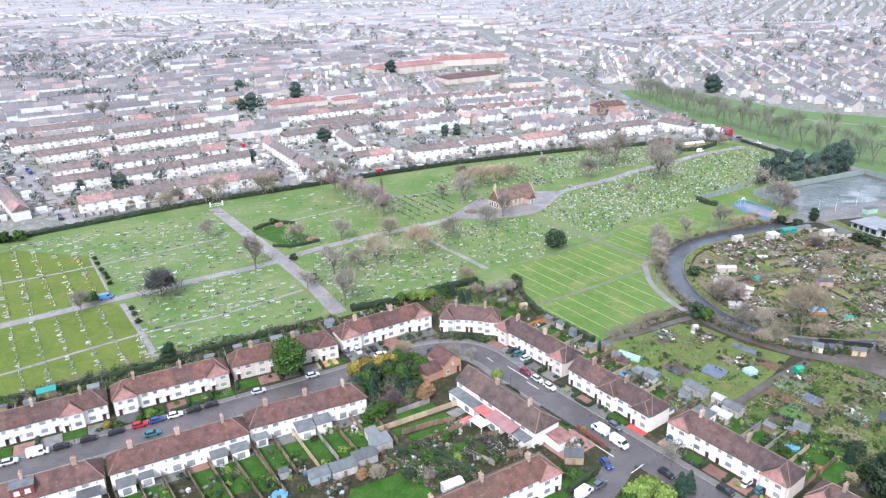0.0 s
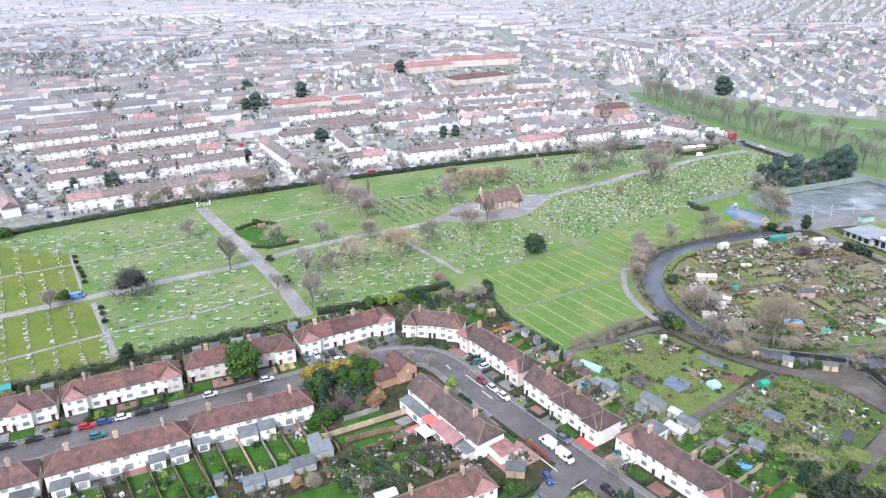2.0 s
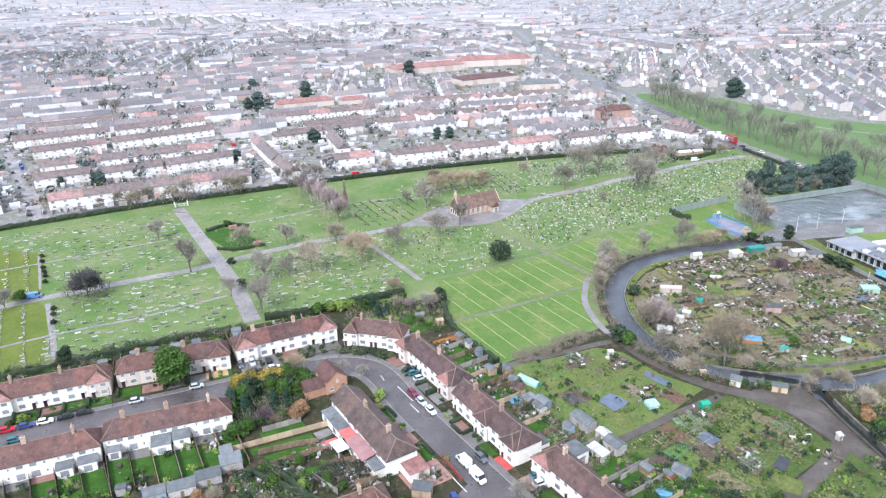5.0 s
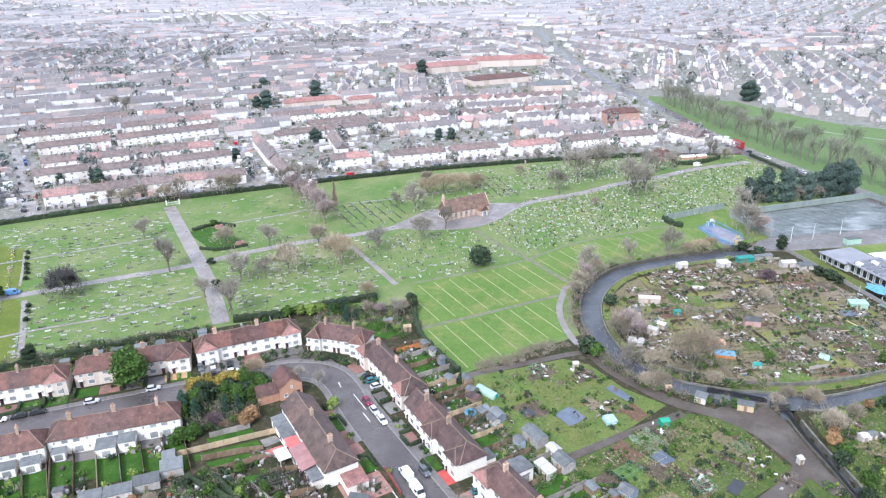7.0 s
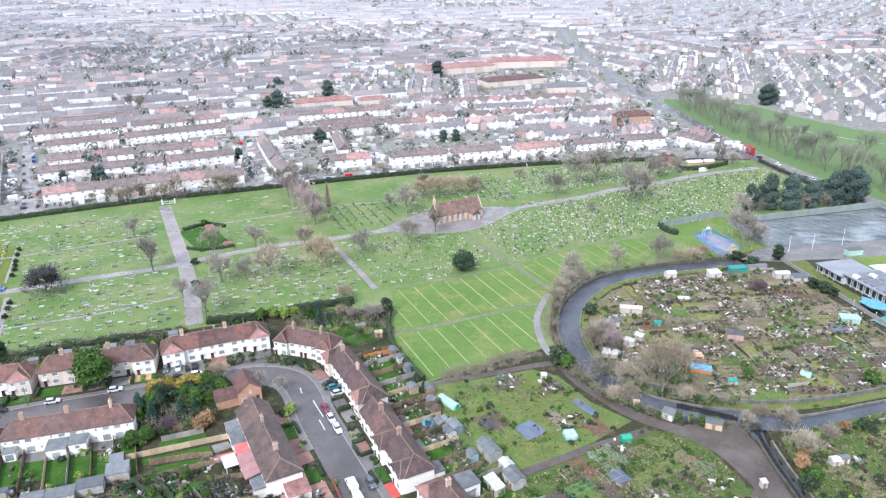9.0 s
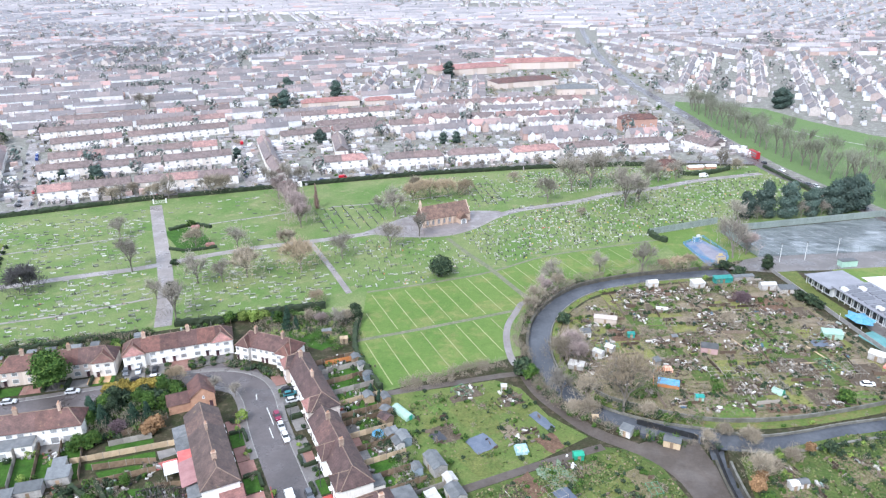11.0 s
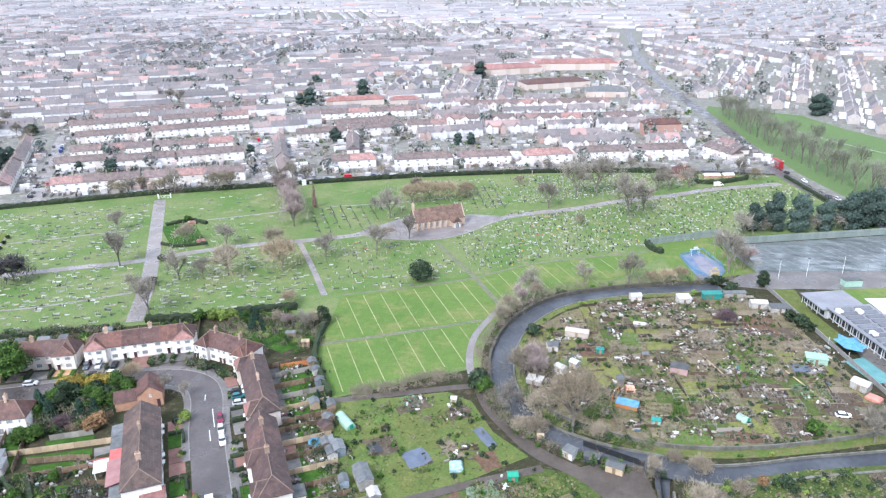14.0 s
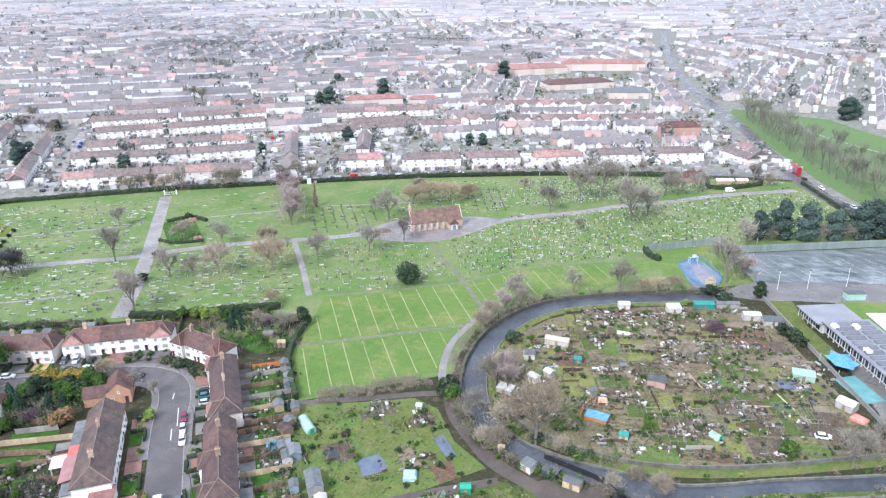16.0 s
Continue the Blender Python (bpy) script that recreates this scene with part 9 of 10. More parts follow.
for k in range(14):
    mb = MB()
    mb.cyl((0, 0, 0), (0, 0, 1.9), 0.09, 0.08, 5)
    u = k / 13
    x, y = (126.0 + 0.6 * u, 222.6 + 9.0 * u) if k < 7 else (126.5 + 9 * (u - 0.5), 229.8 + 2.0 * (u - 0.5))
    tagged(part("fence_stake", mb, M_FENCE_ORANGE, m=at(x, y)), "rusty orange timber stake beside the tarpaulin", "stake", "timber stakes")

# scrub and trees round the allotments
rs = random.Random(77)
for kind, x, y, s in (("great", 117.2, 207.6, 1.2), ("brown", 107, 213, 0.7), ("scrub", 124, 208, 1.2), ("scrub", 108, 206, 1.5), ("bare", 100, 212, 0.8), ("brown", 138.0, 197.2, 0.42), ("scrub", 104, 205, 1.3), ("pink", 101, 235, 0.8), ("brown", 98.5, 231, 0.9), ("pink", 104, 229, 0.8), ("brown", 103, 239, 0.7), ("darkbush", 88, 222.5, 2.4), ("bush", 90.5, 220, 1.8), ("darkbush", 98, 257, 1.9), ("bare", 92, 286, 0.95), ("bare", 109.5, 303, 0.75), ("bare_b", 126, 307, 0.95), ("straw", 139.5, 311, 1.0), ("straw", 134, 310, 0.8), ("straw", 145, 316, 0.9),
                      ("brown", 87, 270, 0.75), ("pink", 90, 277, 0.7), ("brown", 94, 284, 0.7), ("brown", 86, 263, 0.65), ("brown", 148.6, 186, 0.7), ("rust", 149, 185, 0.8), ("scrub", 149, 201, 1.3), ("scrub", 143, 203, 1.0), ("darkbush", 163, 309, 2.0), ("darkbush", 158, 315, 1.8), ("dark", 175, 318, 0.42), ("brown", 152, 262, 0.7), ("purple", 160, 285, 1.2), ("darkbush", 181, 291, 1.8), ("darkbush", 184, 288, 1.8), ("darkbush", 186, 285, 1.5), ("bare", 192, 224, 0.9), ("bush", 178, 224, 1.7), ("bare", 200, 232, 0.9),
                      ("darkbush", 108, 141, 2.0), ("darkbush", 103, 147, 1.5), ("bush", 113, 147, 1.2), ("conifer", 103, 138, 0.8)):
    plant(kind, x, y, s)
for q in STREAM[30:]:
    if q.y > 212 and rs.random() < 0.9:
        d = (q - Vector((130, 255, 0))).normalized()
        p = q + d * rs.uniform(5.0, 8.0)
        for _ in range(3):
            shrub("scrub", p.x + rs.gauss(0, 0.8), p.y + rs.gauss(0, 0.8), rs.uniform(0.6, 1.2))
for _ in range(420):
    x, y = rs.uniform(50, 88), rs.uniform(206, 226)
    if near_line(x, y, [(55, 208.5), (70, 219), (84, 229)]) < 2.6:
        shrub("scrub", x, y, rs.uniform(0.4, 0.9))
for _ in range(900):
    x, y = rs.uniform(98, 205), rs.uniform(207, 306)
    if inside(x, y, OVAL) and rs.random() < 0.45:
        shrub(rs.choice(("scrub", "scrub", "scrub", "scrub", "scrub", "bush")), x, y, rs.uniform(0.3, 0.9))
for _ in range(420):
    x, y = rs.uniform(50, 136), rs.uniform(142, 216)
    if (inside(x, y, NEAR) or inside(x, y, NEAR2)) and rs.random() < 0.55:
        shrub(rs.choice(("scrub", "bush", "darkbush", "bush", "darkbush")), x, y, rs.uniform(0.25, 0.65))
M_BANK = grass_mat("bank_grass", (0.10, 0.15, 0.04), (0.15, 0.17, 0.06), (0.20, 0.15, 0.08), 0.15, 0.5, 0.3)
for q in STREAM:
    # brambles that hang over the outer wall, and grass on the inner bank
    d = (q - Vector((140, 255, 0))).normalized()
    if rs.random() < 0.6:
        p = q + d * rs.uniform(4.2, 5.6)
        shrub(rs.choice(("scrub", "darkbush", "bush", "scrub")), p.x, p.y, rs.uniform(0.5, 0.9))
    if rs.random() < 0.5:
        p = q - d * rs.uniform(5.0, 6.5)
        shrub(rs.choice(("scrub", "bush", "lime")), p.x, p.y, rs.uniform(0.3, 0.6))
mb = MB()
ribbon(mb, [q for q in STREAM if q.x < 150 and q.y > 203], -STREAM_W - 0.6, -STREAM_W - 3.0, 0.06)
tagged(part("grass_bank", mb, M_BANK), "grass bank inside the stream bend", "bank", "", "structure")
GRASSBANK = curve([(240, 248), (212, 236), (191, 226), (178, 219.4), (165, 213.6), (152, 209.3), (139, 207.4), (126, 209), (113, 213), (105, 220)], 3)
mb = MB()
ribbon(mb, GRASSBANK, 3.0, 0.0, 0.05)
tagged(part("grass_bank", mb, M_BANK), "rough olive grass bank along the stream", "bank", "", "structure")
mb = MB()
ribbon(mb, GRASSBANK, 0.0, -0.4, 1.2, 0, 0.0)
tagged(part("boundary_wall", mb, M_CONC), "low pale concrete wall round the allotments", "wall", "", "structure")

M_RAIL = plain("dark_railing", (0.025, 0.027, 0.032), (0.045, 0.047, 0.052), 1, 5, 0.6, 0.1)
rail_me = MB()
pts = [(i * 0.125, 0.05 if i % 2 else -0.05) for i in range(17)]
rail_me.v = [(x, y, 0) for x, y in pts] + [(x, y, 1.6 + (0.12 if i % 2 else 0)) for i, (x, y) in enumerate(pts)]
rail_me.f = [(i, i + 1, 18 + i, 17 + i) for i in range(16)]
rail_me.m = [0] * 16
RAIL = rail_me.mesh("railing_section", M_RAIL)
for p0, p1 in (((120.6, 202.6), (136.0, 198.4)), ((136.5, 197.8), (139.6, 195.0)), ((139.6, 195.0), (141.2, 181)), ((141.2, 181), (143.6, 169)), ((143.6, 169), (147, 150))):
    m, L = along(p0, p1)
    k = max(1, round(L / 2))
    fn = empty("railing", m, "dark iron railing beside the channel", "railing")
    for i in range(k):
        part("railing_section", RAIL, None, fn, m=at(i * L / k, 0) @ Matrix.Diagonal((L / k / 2, 1, 1, 1)))

# ---- gardens of the nearer town ----
rt = random.Random(606)
town_puffs, town_bits = {"darkbush": MB(), "bush": MB(), "scrub": MB()}, MB()


def in_row(x, y):
    for inv, L in ROWBOX:
        u = (x - inv[0][3]) * inv[0][0] + (y - inv[1][3]) * inv[1][0]
        v = -(x - inv[0][3]) * inv[1][0] + (y - inv[1][3]) * inv[0][0]
        if -1 < u < L + 1 and -5.5 < v < 9.5:
            return True
    return False


made = 0
while made < 2300:
    x, y = rt.uniform(-330, 190), rt.uniform(330, 690)
    if not inside(x, y, MID) or in_row(x, y) or near_line(x, y, MAIN_LINE) < 9 or any(math.hypot(x - bx, y - by) < r * 0.7 for bx, by, r in BOXES):
        continue
    made += 1
    u = rt.random()
    a = math.radians(31 if x < -60 else 20) + rt.choice((0, 1.57))
    if u < 0.5:
        k = rt.choice(("darkbush", "bush", "scrub", "scrub"))
        s = rt.uniform(0.6, 1.8)
        leaf_cards(town_puffs[k], rt, [(x, y, s * 0.8, s, s * 0.8), (x + s, y + 0.4 * s, s * 0.7, s * 0.8, s * 0.7)], 36, 0.5)
    elif u < 0.8:
        turned_box(town_bits, x, y, 0, 0.2, rt.uniform(3, 9), rt.uniform(1.2, 1.9), a)
    else:
        turned_box(town_bits, x, y, 0, rt.uniform(1.6, 3.4), rt.uniform(1.6, 4.2), rt.uniform(1.3, 2.6), a)
made = 0
while made < 1500:
    x, y = rt.uniform(-330, 165), rt.uniform(650, 1000)
    if near_line(x, y, MAIN_LINE) < 8 or in_row(x, y) or inside(x, y, PARK) or any(math.hypot(x - bx, y - by) < r * 0.72 for bx, by, r in BOXES):
        continue
    made += 1
    if rt.random() < 0.6:
        s = rt.uniform(0.9, 2.4)
        leaf_cards(town_puffs[rt.choice(("bush", "scrub", "scrub"))], rt, [(x, y, s * 0.8, s, s * 0.8), (x + s, y + 0.4 * s, s * 0.7, s * 0.8, s * 0.7)], 30, 0.7)
    else:
        turned_box(town_bits, x, y, 0, rt.uniform(2, 6), rt.uniform(2, 7), rt.uniform(1.5, 4.5), rt.choice((0.3, 1.9)))
for k, mat in (("darkbush", M_LEAF_DARK), ("bush", M_LEAF_GREEN), ("scrub", M_TWIG_BROWN)):
    tagged(part("town_shrubs", town_puffs[k], mat), "shrubs in the back gardens of the town", "shrubs", "", "stuff")
tagged(part("town_fences", town_bits, M_TOWN_SMALL), "fences and sheds in the town gardens", "fences", "", "stuff")

shed(136.6, 172.4, 20, 1.4, 1.2, 1.6, M_SHED_WHITE, M_OLDWHITE, "small pale hut at the track corner", True)
for _ in range(900):
    x, y = rs.uniform(104, 225), rs.uniform(112, 218)
    if (inside(x, y, EAST) or inside(x, y, SOUTH)) and noise.noise(Vector((x * 0.1, y * 0.1, 3.0))) > -0.15:
        shrub(rs.choice(("scrub", "bush", "darkbush", "scrub", "darkbush", "lime")), x, y, rs.uniform(0.3, 0.9))
for kind, x, y, s in (("rust", 147.4, 181, 1.0), ("darkbush", 146.8, 173, 1.7), ("bush", 149, 176, 1.5), ("scrub", 152, 190, 1.2), ("scrub", 158, 195, 1.1), ("rust", 163, 199, 0.7), ("darkbush", 168, 200, 1.4), ("bush", 150, 166, 1.6), ("darkbush", 147.5, 160, 1.6), ("brown", 150, 199.5, 0.3)):
    plant(kind, x, y, s)
# brambles on both banks where the stream runs beside the track
for q in STREAM:
    if 96 < q.x < 138 and q.y < 224:
        for _ in range(7):
            d = rs.choice((-1, 1)) * rs.uniform(4.0, 6.4)
            n2 = (q - Vector((135, 245, 0))).normalized()
            p = q + n2 * d
            shrub(rs.choice(("scrub", "scrub", "darkbush", "bush")), p.x, p.y, rs.uniform(0.5, 1.1))
# old fences, frames and dead hedges between the plots of the oval
for _ in range(330):
    x, y = rh.uniform(98, 204), rh.uniform(208, 306)
    if not inside(x, y, OVAL) or is_clear(x, y):
        continue
    a = math.radians(-74) + rh.choice((0, 1.57)) + rh.gauss(0, 0.06)
    ln = rh.uniform(3, 9)
    u = rh.random()
    if u < 0.45:
        for k in range(int(ln / 0.7)):
            shrub("scrub" if rh.random() < 0.75 else "darkbush", x + math.sin(-a) * k * 0.7, y + math.cos(a) * k * 0.7, rh.uniform(0.2, 0.42))
    elif u < 0.8:
        turned_box(oval_fence, x, y, 0.05, 0.07, ln, rh.uniform(0.5, 1.3), a)
    else:
        for k in range(int(ln / 0.9)):
            turned_box(oval_fence, x + math.sin(-a) * k * 0.9, y + math.cos(a) * k * 0.9, 0.05, 0.9, 0.12, rh.uniform(0.1, 0.5), a + rh.gauss(0, 0.1))
tagged(part("plot_fences", oval_fence, M_BOARDS), "old brown fences and frames between the plots", "fences", "", "stuff")

# ---- school, courts and playground ----
COURT = [(163, 358), (241, 393), (262, 352), (300, 375), (310, 350), (228, 347.5), (174, 331)]
n = Net("wet_court", 0.5, 0.0, 0.5)
p = n.place(True)
vm = n.add("ShaderNodeMapping")
vm.inputs["Rotation"].default_value = (0, 0, radians(56.5))
vm.inputs["Scale"].default_value = (0.11, 0.42, 1)
n.join(p, vm.inputs["Vector"])
streak = n.noise(vm.outputs[0], 0.8, 4.0, 0.6)
wide = n.noise(p, 0.07, 4.0, 0.6)
tone = n.math("ADD", n.math("MULTIPLY", streak, 0.6), n.math("MULTIPLY", wide, 0.4))
n.join(n.ramp(tone, [(0.42, (0.55, 0.55, 0.55)), (0.55, (0.12, 0.12, 0.12))]), n.b.inputs["Roughness"])
# The smooth wet streaks are also coloured paler, as painted sky reflection.
M_COURT = n.colour(n.ramp(tone, [(0.38, (0.052, 0.062, 0.063)), (0.48, (0.115, 0.13, 0.133)), (0.58, (0.175, 0.19, 0.195)), (0.7, (0.33, 0.345, 0.35))]))
sheet("court", COURT, 0.06, M_COURT, "wet grey hard court with puddle reflections painted as pale streaks", "court")
M_LINE = plain("worn_court_line", (0.42, 0.43, 0.44), (0.20, 0.21, 0.22), 0.4, 5, 0.6, 0, 0, True)
ca, sa = math.cos(radians(-56.5)), math.sin(radians(-56.5))
for k in range(17):
    x, y = 170.5 + 4.4 * k, 355.5 + 1.85 * k
    for u0, u1 in ((0.6, 11.2), (12.4, 23.5)):
        if inside(x + ca * u1, y + sa * u1, COURT) and inside(x + ca * u0, y + sa * u0, COURT):
            mb = MB()
            mb.box(u0, -0.14, 0.064, u1, 0.14, 0.07)
            tagged(part("court_line", mb, M_LINE, m=at(x, y, -56.5)), "worn white line on the wet court", "court line", "court lines")

sheet("pavement", [(168, 327), (174, 331), (228, 347.5), (310, 350), (310, 338), (228, 338), (200, 329), (176, 319)], 0.05, M_PAVE, "damp grey lane beside the court", "lane")
sheet("lawn_6", [(200, 322), (235, 333), (260, 300), (222, 262), (205, 300)], 0.06, M_LAWN2, "bright green playing field", "lawn")
sheet("cricket_strip", [(209, 316), (222, 320), (226, 309), (213, 304)], 0.09, M_WHITE, "pale artificial cricket strip", "pitch")
sheet("lawn_7", [(160, 352), (166, 350), (174, 331), (168, 327), (160, 322), (153, 314), (140, 330), (136, 344)], 0.055, M_LAWN2, "green grass round the playground", "lawn")
sheet("lawn_12", [(131.5, 350.5), (163, 370), (171, 358), (166, 351), (160, 351), (150, 348), (138, 342.5)], 0.05, M_LAWN2, "green grass beside the court fence", "lawn")
sheet("pavement", [(160, 315.5), (168, 327), (176, 319.5), (200, 329.5), (228, 338.5), (236, 333), (200, 321.5), (186, 318.5), (177, 315)], 0.045, M_PAVE, "damp grey yard beside the lane", "yard")
M_PLAYBLUE = plain("blue_play_surface", (0.09, 0.15, 0.27), (0.22, 0.25, 0.31), 0.2, 3, 0.6, 0, 0.2, True)
sheet("playground", [(144.9, 341), (152.6, 349), (161, 336), (162.5, 330), (159, 319), (153.5, 315.5), (149, 328)], 0.075, M_PLAYBLUE, "blue rubber playground surface", "playground")
M_YELLOW = plain("yellow_play_paint", (0.62, 0.50, 0.28), (0.55, 0.42, 0.2), 1, 5, 0.5, 0)
sheet("ball_court", [(150.2, 340.5), (153.6, 343.6), (160.3, 330.5), (158.8, 325.2), (155.5, 322.6), (153.2, 328.5)], 0.082, plain("purple_grey_court", (0.20, 0.19, 0.24), (0.29, 0.28, 0.32), 0.25, 4, 0.6, 0, 0.2, True), "worn purple-grey ball court", "ball court")
for x, y, d, mat, back, lab in ((151.2, 343.2, 30, M_WHITE, M_BLUEPOOL, "white ball court goal with blue backboard"), (157.6, 322.4, 200, M_YELLOW, M_YELLOW, "yellow ball court goal with panelled back")):
    gl = empty("ball_goal", at(x, y, d, 0.07), lab, "goal")
    for px in (-1.7, 1.7):
        mb = MB()
        mb.cyl((px, 0, 0), (px, 0, 2.9), 0.1, 0.1, 6)
        mb.cyl((px, 0, 2.8), (px, 1.3, 2.8), 0.07, 0.07, 5)
        mb.cyl((px, 1.3, 0), (px, 1.3, 2.8), 0.08, 0.08, 5)
        part("post", mb, mat, gl)
    mb = MB()
    mb.cyl((-1.7, 0, 2.85), (1.7, 0, 2.85), 0.1, 0.1, 6)
    part("crossbar", mb, mat, gl)
    for k in range(6):
        mb = MB()
        mb.box(-1.6, 1.25, 0.15 + k * 0.42, 1.6, 1.33, 0.45 + k * 0.42)
        part("back_board", mb, back, gl)
    mb = MB()
    mb.box(-0.9, 0.1, 2.95, 0.9, 0.18, 4.0)
    part("hoop_board", mb, mat, gl)
# kick boards round the ball court
RING = [(145, 341), (154.2, 351.0), (161.9, 333.0), (161.5, 326.0), (156.1, 320.6), (149.5, 328.0)]
for a, b in zip(RING, RING[1:] + RING[:1]):
    m, L = along(a, b)
    fn = empty("kick_fence", m, "low blue barred fence round the ball court", "fence")
    for z in (0.15, 0.55, 0.95):
        mb = MB()
        mb.box(0, -0.03, z, L, 0.03, z + 0.16)
        part("rail", mb, M_BLUEPOOL, fn)
    for k in range(int(L / 2.4) + 1):
        mb = MB()
        mb.cyl((0, 0, 0), (0, 0, 1.25), 0.05, 0.05, 5)
        part("post", mb, M_BLUEPOOL, fn, m=at(min(k * 2.4, L), 0))
M_MESH = plain("green_grey_fence", (0.19, 0.235, 0.22), (0.26, 0.30, 0.285), 0.8, 6, 0.6, 0.1)


def bar_mesh(h):
    """A section of palisade: one folded sheet of narrow ribs with a rail."""
    mb = MB()
    pts = [(i * 0.125, 0.05 if i % 2 else -0.05) for i in range(17)]
    mb.v = [(x, y, 0) for x, y in pts] + [(x, y, h + (0.12 if i % 2 else 0)) for i, (x, y) in enumerate(pts)]
    mb.f = [(i, i + 1, 18 + i, 17 + i) for i in range(16)]
    mb.m = [0] * 16
    return mb.mesh("fence_section", M_MESH)


BARS = bar_mesh(3.2)
for p0, p1 in (((163, 359), (241, 394)), ((163, 359), (174, 331.5)), ((131, 350), (163, 371)), ((241, 394), (262, 352))):
    m, L = along(p0, p1)
    k = int(L / 2)
    fn = empty("court_fence", m, "tall green-grey barred fence round the court", "fence")
    for i in range(k):
        part("fence_section", BARS, None, fn, m=at(i * L / k, 0) @ Matrix.Diagonal((L / k / 2, 1, 1, 1)))
m, L = along((174, 331), (228, 347))
fn = empty("wire_fence", m, "thin grey posts and rails of a wire fence", "fence")
for k in range(19):
    mb = MB()
    mb.cyl((0, 0, 0), (0, 0, 2.6), 0.05, 0.05, 5)
    part("post", mb, M_MESH, fn, m=at(k * L / 18, 0))
for z in (0.3, 1.4, 2.5):
    mb = MB()
    mb.box(0, -0.025, z, L, 0.025, z + 0.05)
    part("rail", mb, M_MESH, fn)
hedge([(131, 351.5), (134, 345), (138, 342)], 2.0, 2.4, M_HEDGE, "dark hedge at the fence corner", 71)
M_SCHOOLROOF = plain("school_roof", (0.20, 0.20, 0.225), (0.26, 0.26, 0.285), 0.2, 4, 0.45, 0.1)
M_CLAD = plain("pale_cladding", (0.50, 0.52, 0.54), (0.60, 0.61, 0.62), 0.5, 5, 0.6, 0)
school = empty("school", at(186.8, 307, -67), "long modern school with flat grey roof and skylights", "school")
for x0, x1, y0, y1, h in ((0, 13, 0, 15, 3.6), (13, 62, 1.5, 16, 4.3), (62, 100, 0.5, 17, 3.8)):
    mb = MB()
    mb.box(x0, y0 + 1, -0.1, x1, y1, h - 0.3)
    part("wall", mb, M_CLAD, school)
    mb = MB()
    mb.box(x0 - 0.5, y0 - 0.8, h - 0.3, x1 + 0.3, y1 + 0.6, h)
    part("roof", mb, M_SCHOOLROOF, school)
    mb = MB()
    for i in range(int((x1 - x0) / 3)):
        x = x0 + 0.6 + i * 3
        wn2 = MB()
        wn2.box(0, -0.05, 0.5, 2.2, 0.03, h - 0.7)
        part("window", wn2, M_CARGLASS, school, m=at(x, y0 + 1))
        cl = MB()
        cl.box(-0.1, -0.9, 0, 0.1, -0.7, h - 0.3)
        part("column", cl, M_WHITE, school, m=at(x - 0.4, y0 + 0.9))
M_SOLAR = plain("dark_roof_panel", (0.12, 0.125, 0.145), (0.18, 0.185, 0.205), 0.8, 5, 0.35, 0.2, 0)
for x, y in [(15.5 + 3.05 * k, yy) for k in range(15) for yy in (5.2, 12.2)] + [(64.5 + 3.05 * k, yy) for k in range(11) for yy in (5.2, 12.2)]:
    mb = MB()
    mb.solid([(-0.9, -2.9, 4.2), (0.9, -2.9, 4.2), (0.9, 2.9, 4.2), (-0.9, 2.9, 4.2), (-0.9, -2.9, 4.75), (0.9, -2.9, 4.4), (0.9, 2.9, 4.4), (-0.9, 2.9, 4.75)], [(4, 5, 6, 7), (0, 1, 5, 4), (1, 2, 6, 5), (2, 3, 7, 6), (3, 0, 4, 7)])
    part("roof_panel", mb, M_SOLAR, school, m=at(x, y))
for x, y in ((17, 2.5), (18, 9), (33, 3.5), (52, 9)):
    mb = MB()
    mb.box(-1.2, -0.8, 4.3, 1.2, 0.8, 5.3)
    part("roof_vent", mb, M_WHITE, school, m=at(x, y))
sail = empty("sun_sail", at(195.6, 273, -67), "bright blue fabric sun sail on posts", "sun sail")
mb = MB()
mb.v = [(r * math.cos(k * math.pi / 6), 0.75 * r * math.sin(k * math.pi / 6), 2.7 if k % 2 else 3.1) for k, r in enumerate([6.0, 4.4] * 6)] + [(0, 0, 4.3)]
mb.f, mb.m = [(k, (k + 1) % 12, 12) for k in range(12)], [0] * 12
part("canopy", mb, M_BLUEPOOL, sail)
for x, y in ((-5, -3.6), (5, -3.6)):
    mb = MB()
    mb.cyl((x, y, 0), (x, y, 2.7), 0.08, 0.08, 6)
    part("post", mb, M_WHITE, sail)
sheet("playground", [(193, 266), (199, 270), (205, 258), (199, 254)], 0.075, plain("teal_play_surface", (0.10, 0.27, 0.28), (0.16, 0.34, 0.34), 0.3, 4, 0.7, 0, 0.2, True), "teal school play surface", "playground")
sheet("lawn_8", [(178, 316), (186, 318), (189, 300), (196, 283), (192, 276)], 0.06, M_OLIVE, "olive school grass beside the wall", "lawn")
sheet("school_yard", [(196, 283), (206, 280), (222, 236), (205, 236)], 0.05, M_PAVE, "grey paved school yard", "yard")
m, L = along((175.2, 319), (206, 234))
wl = MB()
wl.box(0, -0.12, 0, L, 0.12, 1.5)
tagged(part("boundary_wall", wl, M_KERB, m=m), "long pale boundary wall of the school", "wall", "", "structure")
for x, y, s, h in ((177.5, 381, 0.72, 0.9), (186, 384, 0.85, 1.2), (196.5, 386, 0.9, 1.2), (207.5, 390, 0.8, 0.95), (218, 394, 1.0, 1.15), (225, 397, 0.95, 1.2), (232, 402, 0.95, 1.25)):
    plant("hazed_dark", x, y, s, "", h)
for x, y, s in ((182, 379, 0.6), (203, 386, 0.7), (213, 391, 0.7), (172, 372, 1.0)):
    plant("bare", x, y, s)
cabin = empty("green_cabin", at(207, 327.5, 20), "small pale green sports cabin", "cabin")
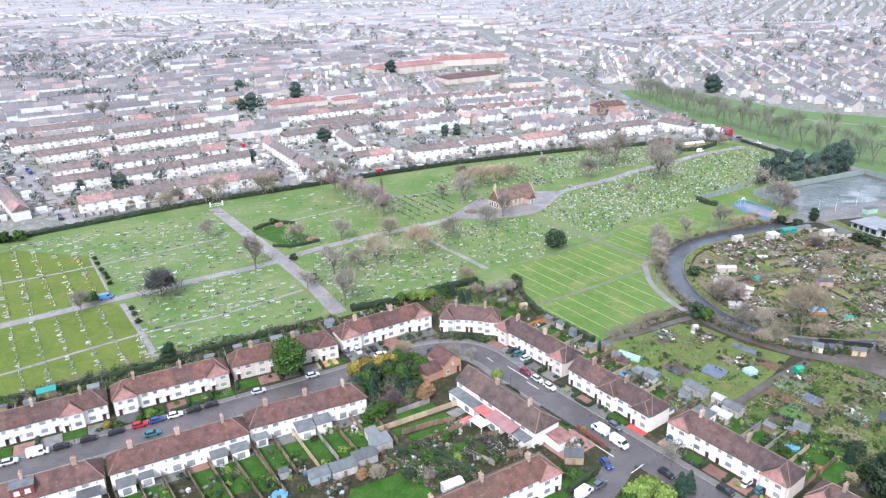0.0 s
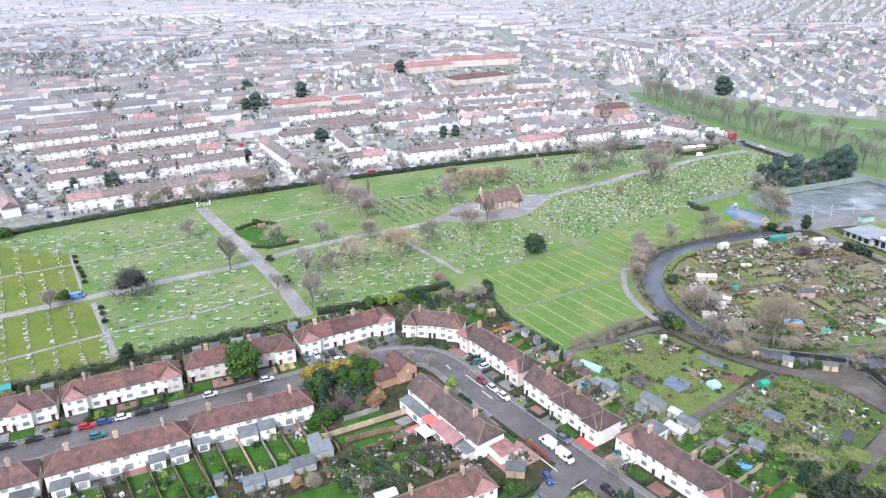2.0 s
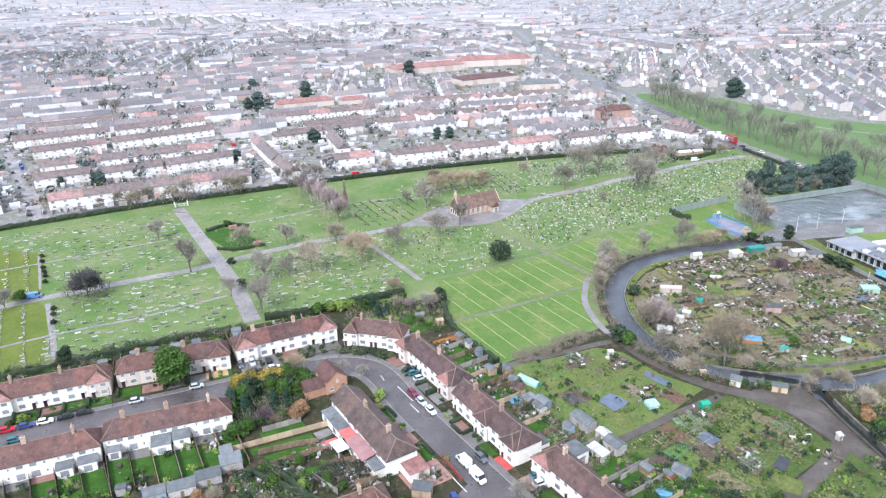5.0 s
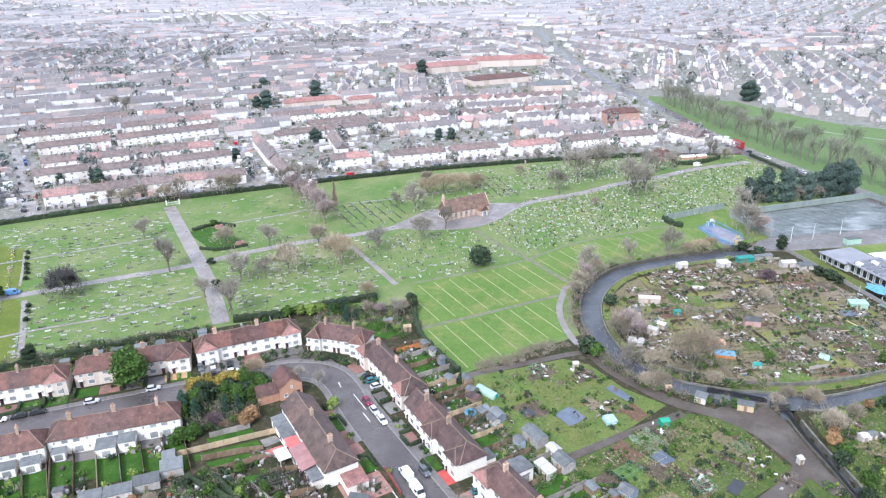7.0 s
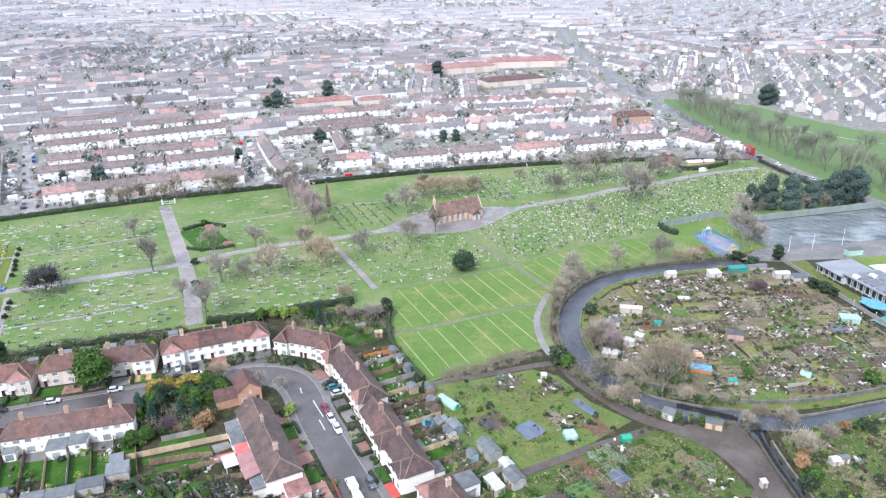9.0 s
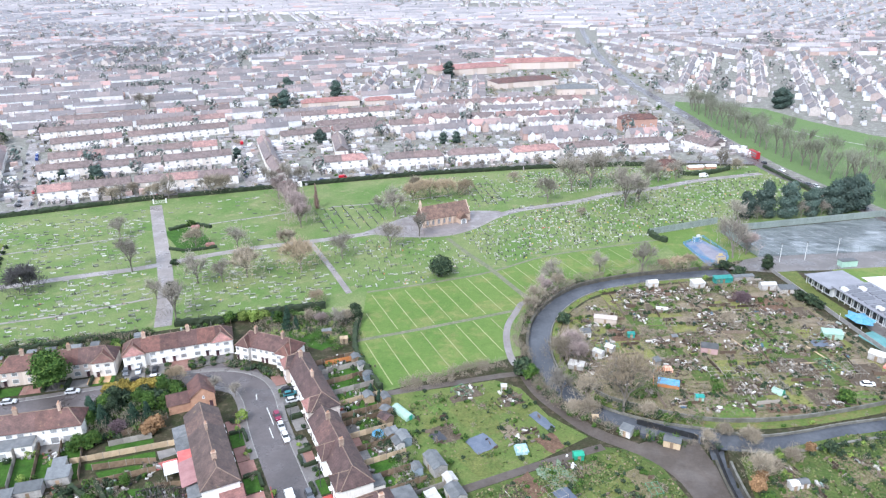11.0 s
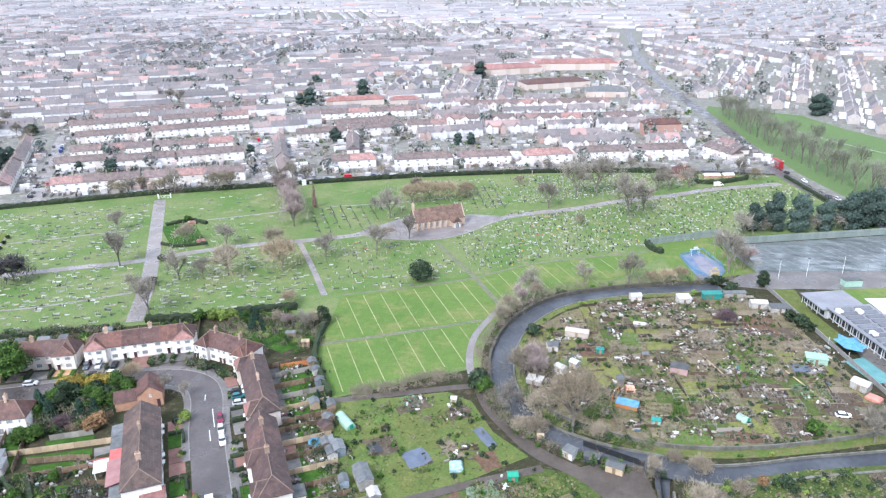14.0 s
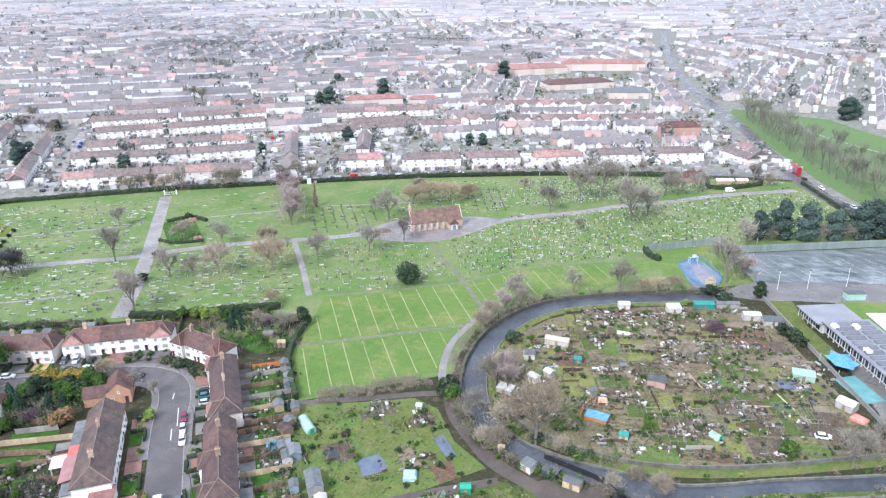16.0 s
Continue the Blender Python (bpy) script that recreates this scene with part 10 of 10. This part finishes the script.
mb = MB()
mb.box(-3.4, -1.5, 0, 3.4, 1.5, 2.5)
part("body", mb, M_POLY, cabin)
mb = MB()
mb.box(-3.5, -1.6, 2.5, 3.5, 1.6, 2.65)
part("roof", mb, M_TIN, cabin)
for x, y in ((181.5, 327), (206, 338), (192, 331)):
    mb = MB()
    mb.cyl((0, 0, 0), (0, 0, 8), 0.12, 0.07, 6)
    lp = empty("floodlight", at(x, y), "tall white floodlight pole beside the court", "floodlight")
    part("pole", mb, M_WHITE, lp)
    mb = MB()
    mb.box(-0.5, -0.2, 7.8, 0.5, 0.2, 8.2)
    part("lamp_head", mb, M_TIN, lp)

# ---- main road and park ----
bus = empty("bus", at(201.6, 501, -74), "red double-decker bus on the main road", "bus")
mb = MB()
loft(mb, [[(x, -w, z0), (x, w, z0), (x, w, 4.1), (x, w * 0.9, 4.35), (x, -w * 0.9, 4.35), (x, -w, 4.1)] for x, w, z0 in ((-5.3, 1.2, 0.4), (-5.1, 1.27, 0.35), (4.9, 1.27, 0.35), (5.3, 1.15, 0.4))])
part("body", mb, paint("bus_red", (0.34, 0.03, 0.038)), bus)
for z in (1.3, 3.0):
    for y in (-1.28, 1.24):
        mb = MB()
        mb.box(-4.8, y, z, 4.6, y + 0.04, z + 0.85)
        part("window", mb, M_GLASS, bus)
for sx in (-3.2, 3.2):
    for sy in (-1.1, 1.1):
        part("wheel", WHEEL, None, bus, m=at(sx, sy, 0, 0.45, 1.4))
for x, y, d, c in ((212, 471, -68, "white"), (219.5, 444, 112, "grey"), (223, 440, -66, "silver"), (231, 425, -66, "white"), (205, 487, 110, "black"), (190, 545, -76, "white"), (183, 566, -76, "grey"), (236, 404, 115, "grey")):
    car(x, y, d, c, "car", "driving along the main road")
car(166, 451, 30, "white", "van", "parked on the cemetery drive")
rp = random.Random(9)
LINE = [(q.x, q.y) for q in curve([(262, 392), (244, 430), (228, 468), (213, 512), (200, 560), (187, 610), (176, 655)], 9.0)]
for i, (x, y) in enumerate(LINE):
    plant("park", x + rp.gauss(0, 1.0) + 3, y + rp.gauss(0, 1.5), rp.uniform(0.52, 0.68), "", rp.uniform(1.2, 1.5))
for x, y in ((246, 456), (258, 470), (238, 478), (268, 442), (285, 430), (232, 505), (225, 530), (216, 560), (205, 600), (300, 415), (190, 650), (180, 672)):
    plant("park", x, y, rp.uniform(0.55, 0.7), "", rp.uniform(1.25, 1.6))
plant("hazed_dark", 250, 672, 1.15)
plant("hazed_dark", 256, 676, 1.0)
for x, y, s in ((-170, 625, 1.3), (-177, 621, 0.9), (-199, 699, 1.3), (-140, 677, 1.35), (-60, 812, 1.5), (-270, 389, 1.1), (-267, 396, 0.9), (-262, 379, 0.8), (0, 511, 0.7), (9, 513, 0.7), (-88, 501, 0.8), (-84, 497, 0.8), (-191, 395, 0.6), (-186, 393, 0.7), (-209, 390, 0.5), (-126, 452, 0.6), (-70, 560, 0.8)):
    plant("hazed_dark", x, y, s * 0.8, "evergreen tree between the houses, bluish haze in its colour")
for kind, x, y, s in (("bare", -344, 455, 1.1), ("brown", -352, 468, 1.0), ("bare_b", -362, 482, 1.1), ("bare", -330, 459, 0.9), ("round", -320, 464, 1.1), ("bare", -310, 452, 0.8), ("brown", -300, 440, 0.8), ("bare", -288, 600, 1.2), ("bare_b", -300, 604, 1.1), ("bare", -60, 402, 0.9), ("bare_b", -67, 400, 1.0), ("bare", -76, 397, 0.8)):
    plant(kind, x, y, s)
for _ in range(75):
    x = rp.uniform(-185, 190)
    y = 378 + (x + 100) * 0.55 - 0.0009 * (x + 100) ** 2 + rp.uniform(14, 20)
    if rp.random() < 0.5:
        plant(rp.choice(("bare", "brown", "bare_b")), x, y, rp.uniform(0.4, 0.7))

for kind, mat, text in (("bush", M_LEAF_GREEN, "many rounded green shrubs in gardens and plots"), ("darkbush", M_LEAF_DARK, "many dark green shrubs in gardens and plots"), ("lime", M_LEAF_LIME, "many light green shrubs in gardens and plots"), ("scrub", M_TWIG_BROWN, "tangled brown leafless stems of winter scrub")):
    tagged(part("shrubbery", SHRUBS[kind], mat), text, "shrubs", "", "stuff")

# far trees of the town as one joined thing
far = MB()
rt = random.Random(12)
for x, y, z in spots:
    s = rt.uniform(2.0, 5.0) * (1 + y / 4000)
    nl = 34 if y < 1300 else 12
    for _ in range(nl):
        v = Vector((rt.gauss(0, 1), rt.gauss(0, 1), rt.gauss(0, 1))).normalized()
        c = Vector((x, y, s * 1.3)) + Vector((v.x * s, v.y * s, v.z * s * 1.1)) * rt.uniform(0.5, 1)
        q = s * rt.uniform(0.2, 0.4)
        u = v.orthogonal().normalized() * q
        t = v.cross(u).normalized() * q
        far.solid([c - u, c - t * 0.7, c + u, c + t * 0.7, c + v * q * 0.6], [(0, 1, 4), (1, 2, 4), (2, 3, 4), (3, 0, 4)])
for x, y, w, l, n2 in ((-340, 690, 26, 10, 60), (-440, 800, 60, 14, 110), (-570, 1000, 90, 16, 120), (-370, 960, 26, 10, 50), (-275, 965, 14, 10, 30), (445, 920, 14, 10, 30), (575, 1030, 14, 12, 30), (-250, 1120, 60, 14, 90), (-60, 960, 20, 12, 30), (330, 1150, 60, 14, 60), (650, 1350, 120, 20, 90)):
    for _ in range(n2 * 6):
        c = Vector((x + rt.gauss(0, w / 2), y + rt.gauss(0, l / 2), rt.uniform(1, 11)))
        v = Vector((rt.gauss(0, 1), rt.gauss(0, 1), rt.gauss(0.3, 1))).normalized()
        q = rt.uniform(0.9, 2.0)
        u = v.orthogonal().normalized() * q
        t = v.cross(u).normalized() * q
        far.solid([c - u, c - t * 0.7, c + u, c + t * 0.7, c + v * q * 0.6], [(0, 1, 4), (1, 2, 4), (2, 3, 4), (3, 0, 4)])
tagged(part("far_trees", far, M_TOWN_TREE), "distant evergreen and bare trees between houses, haze in their colour", "trees", "", "stuff")
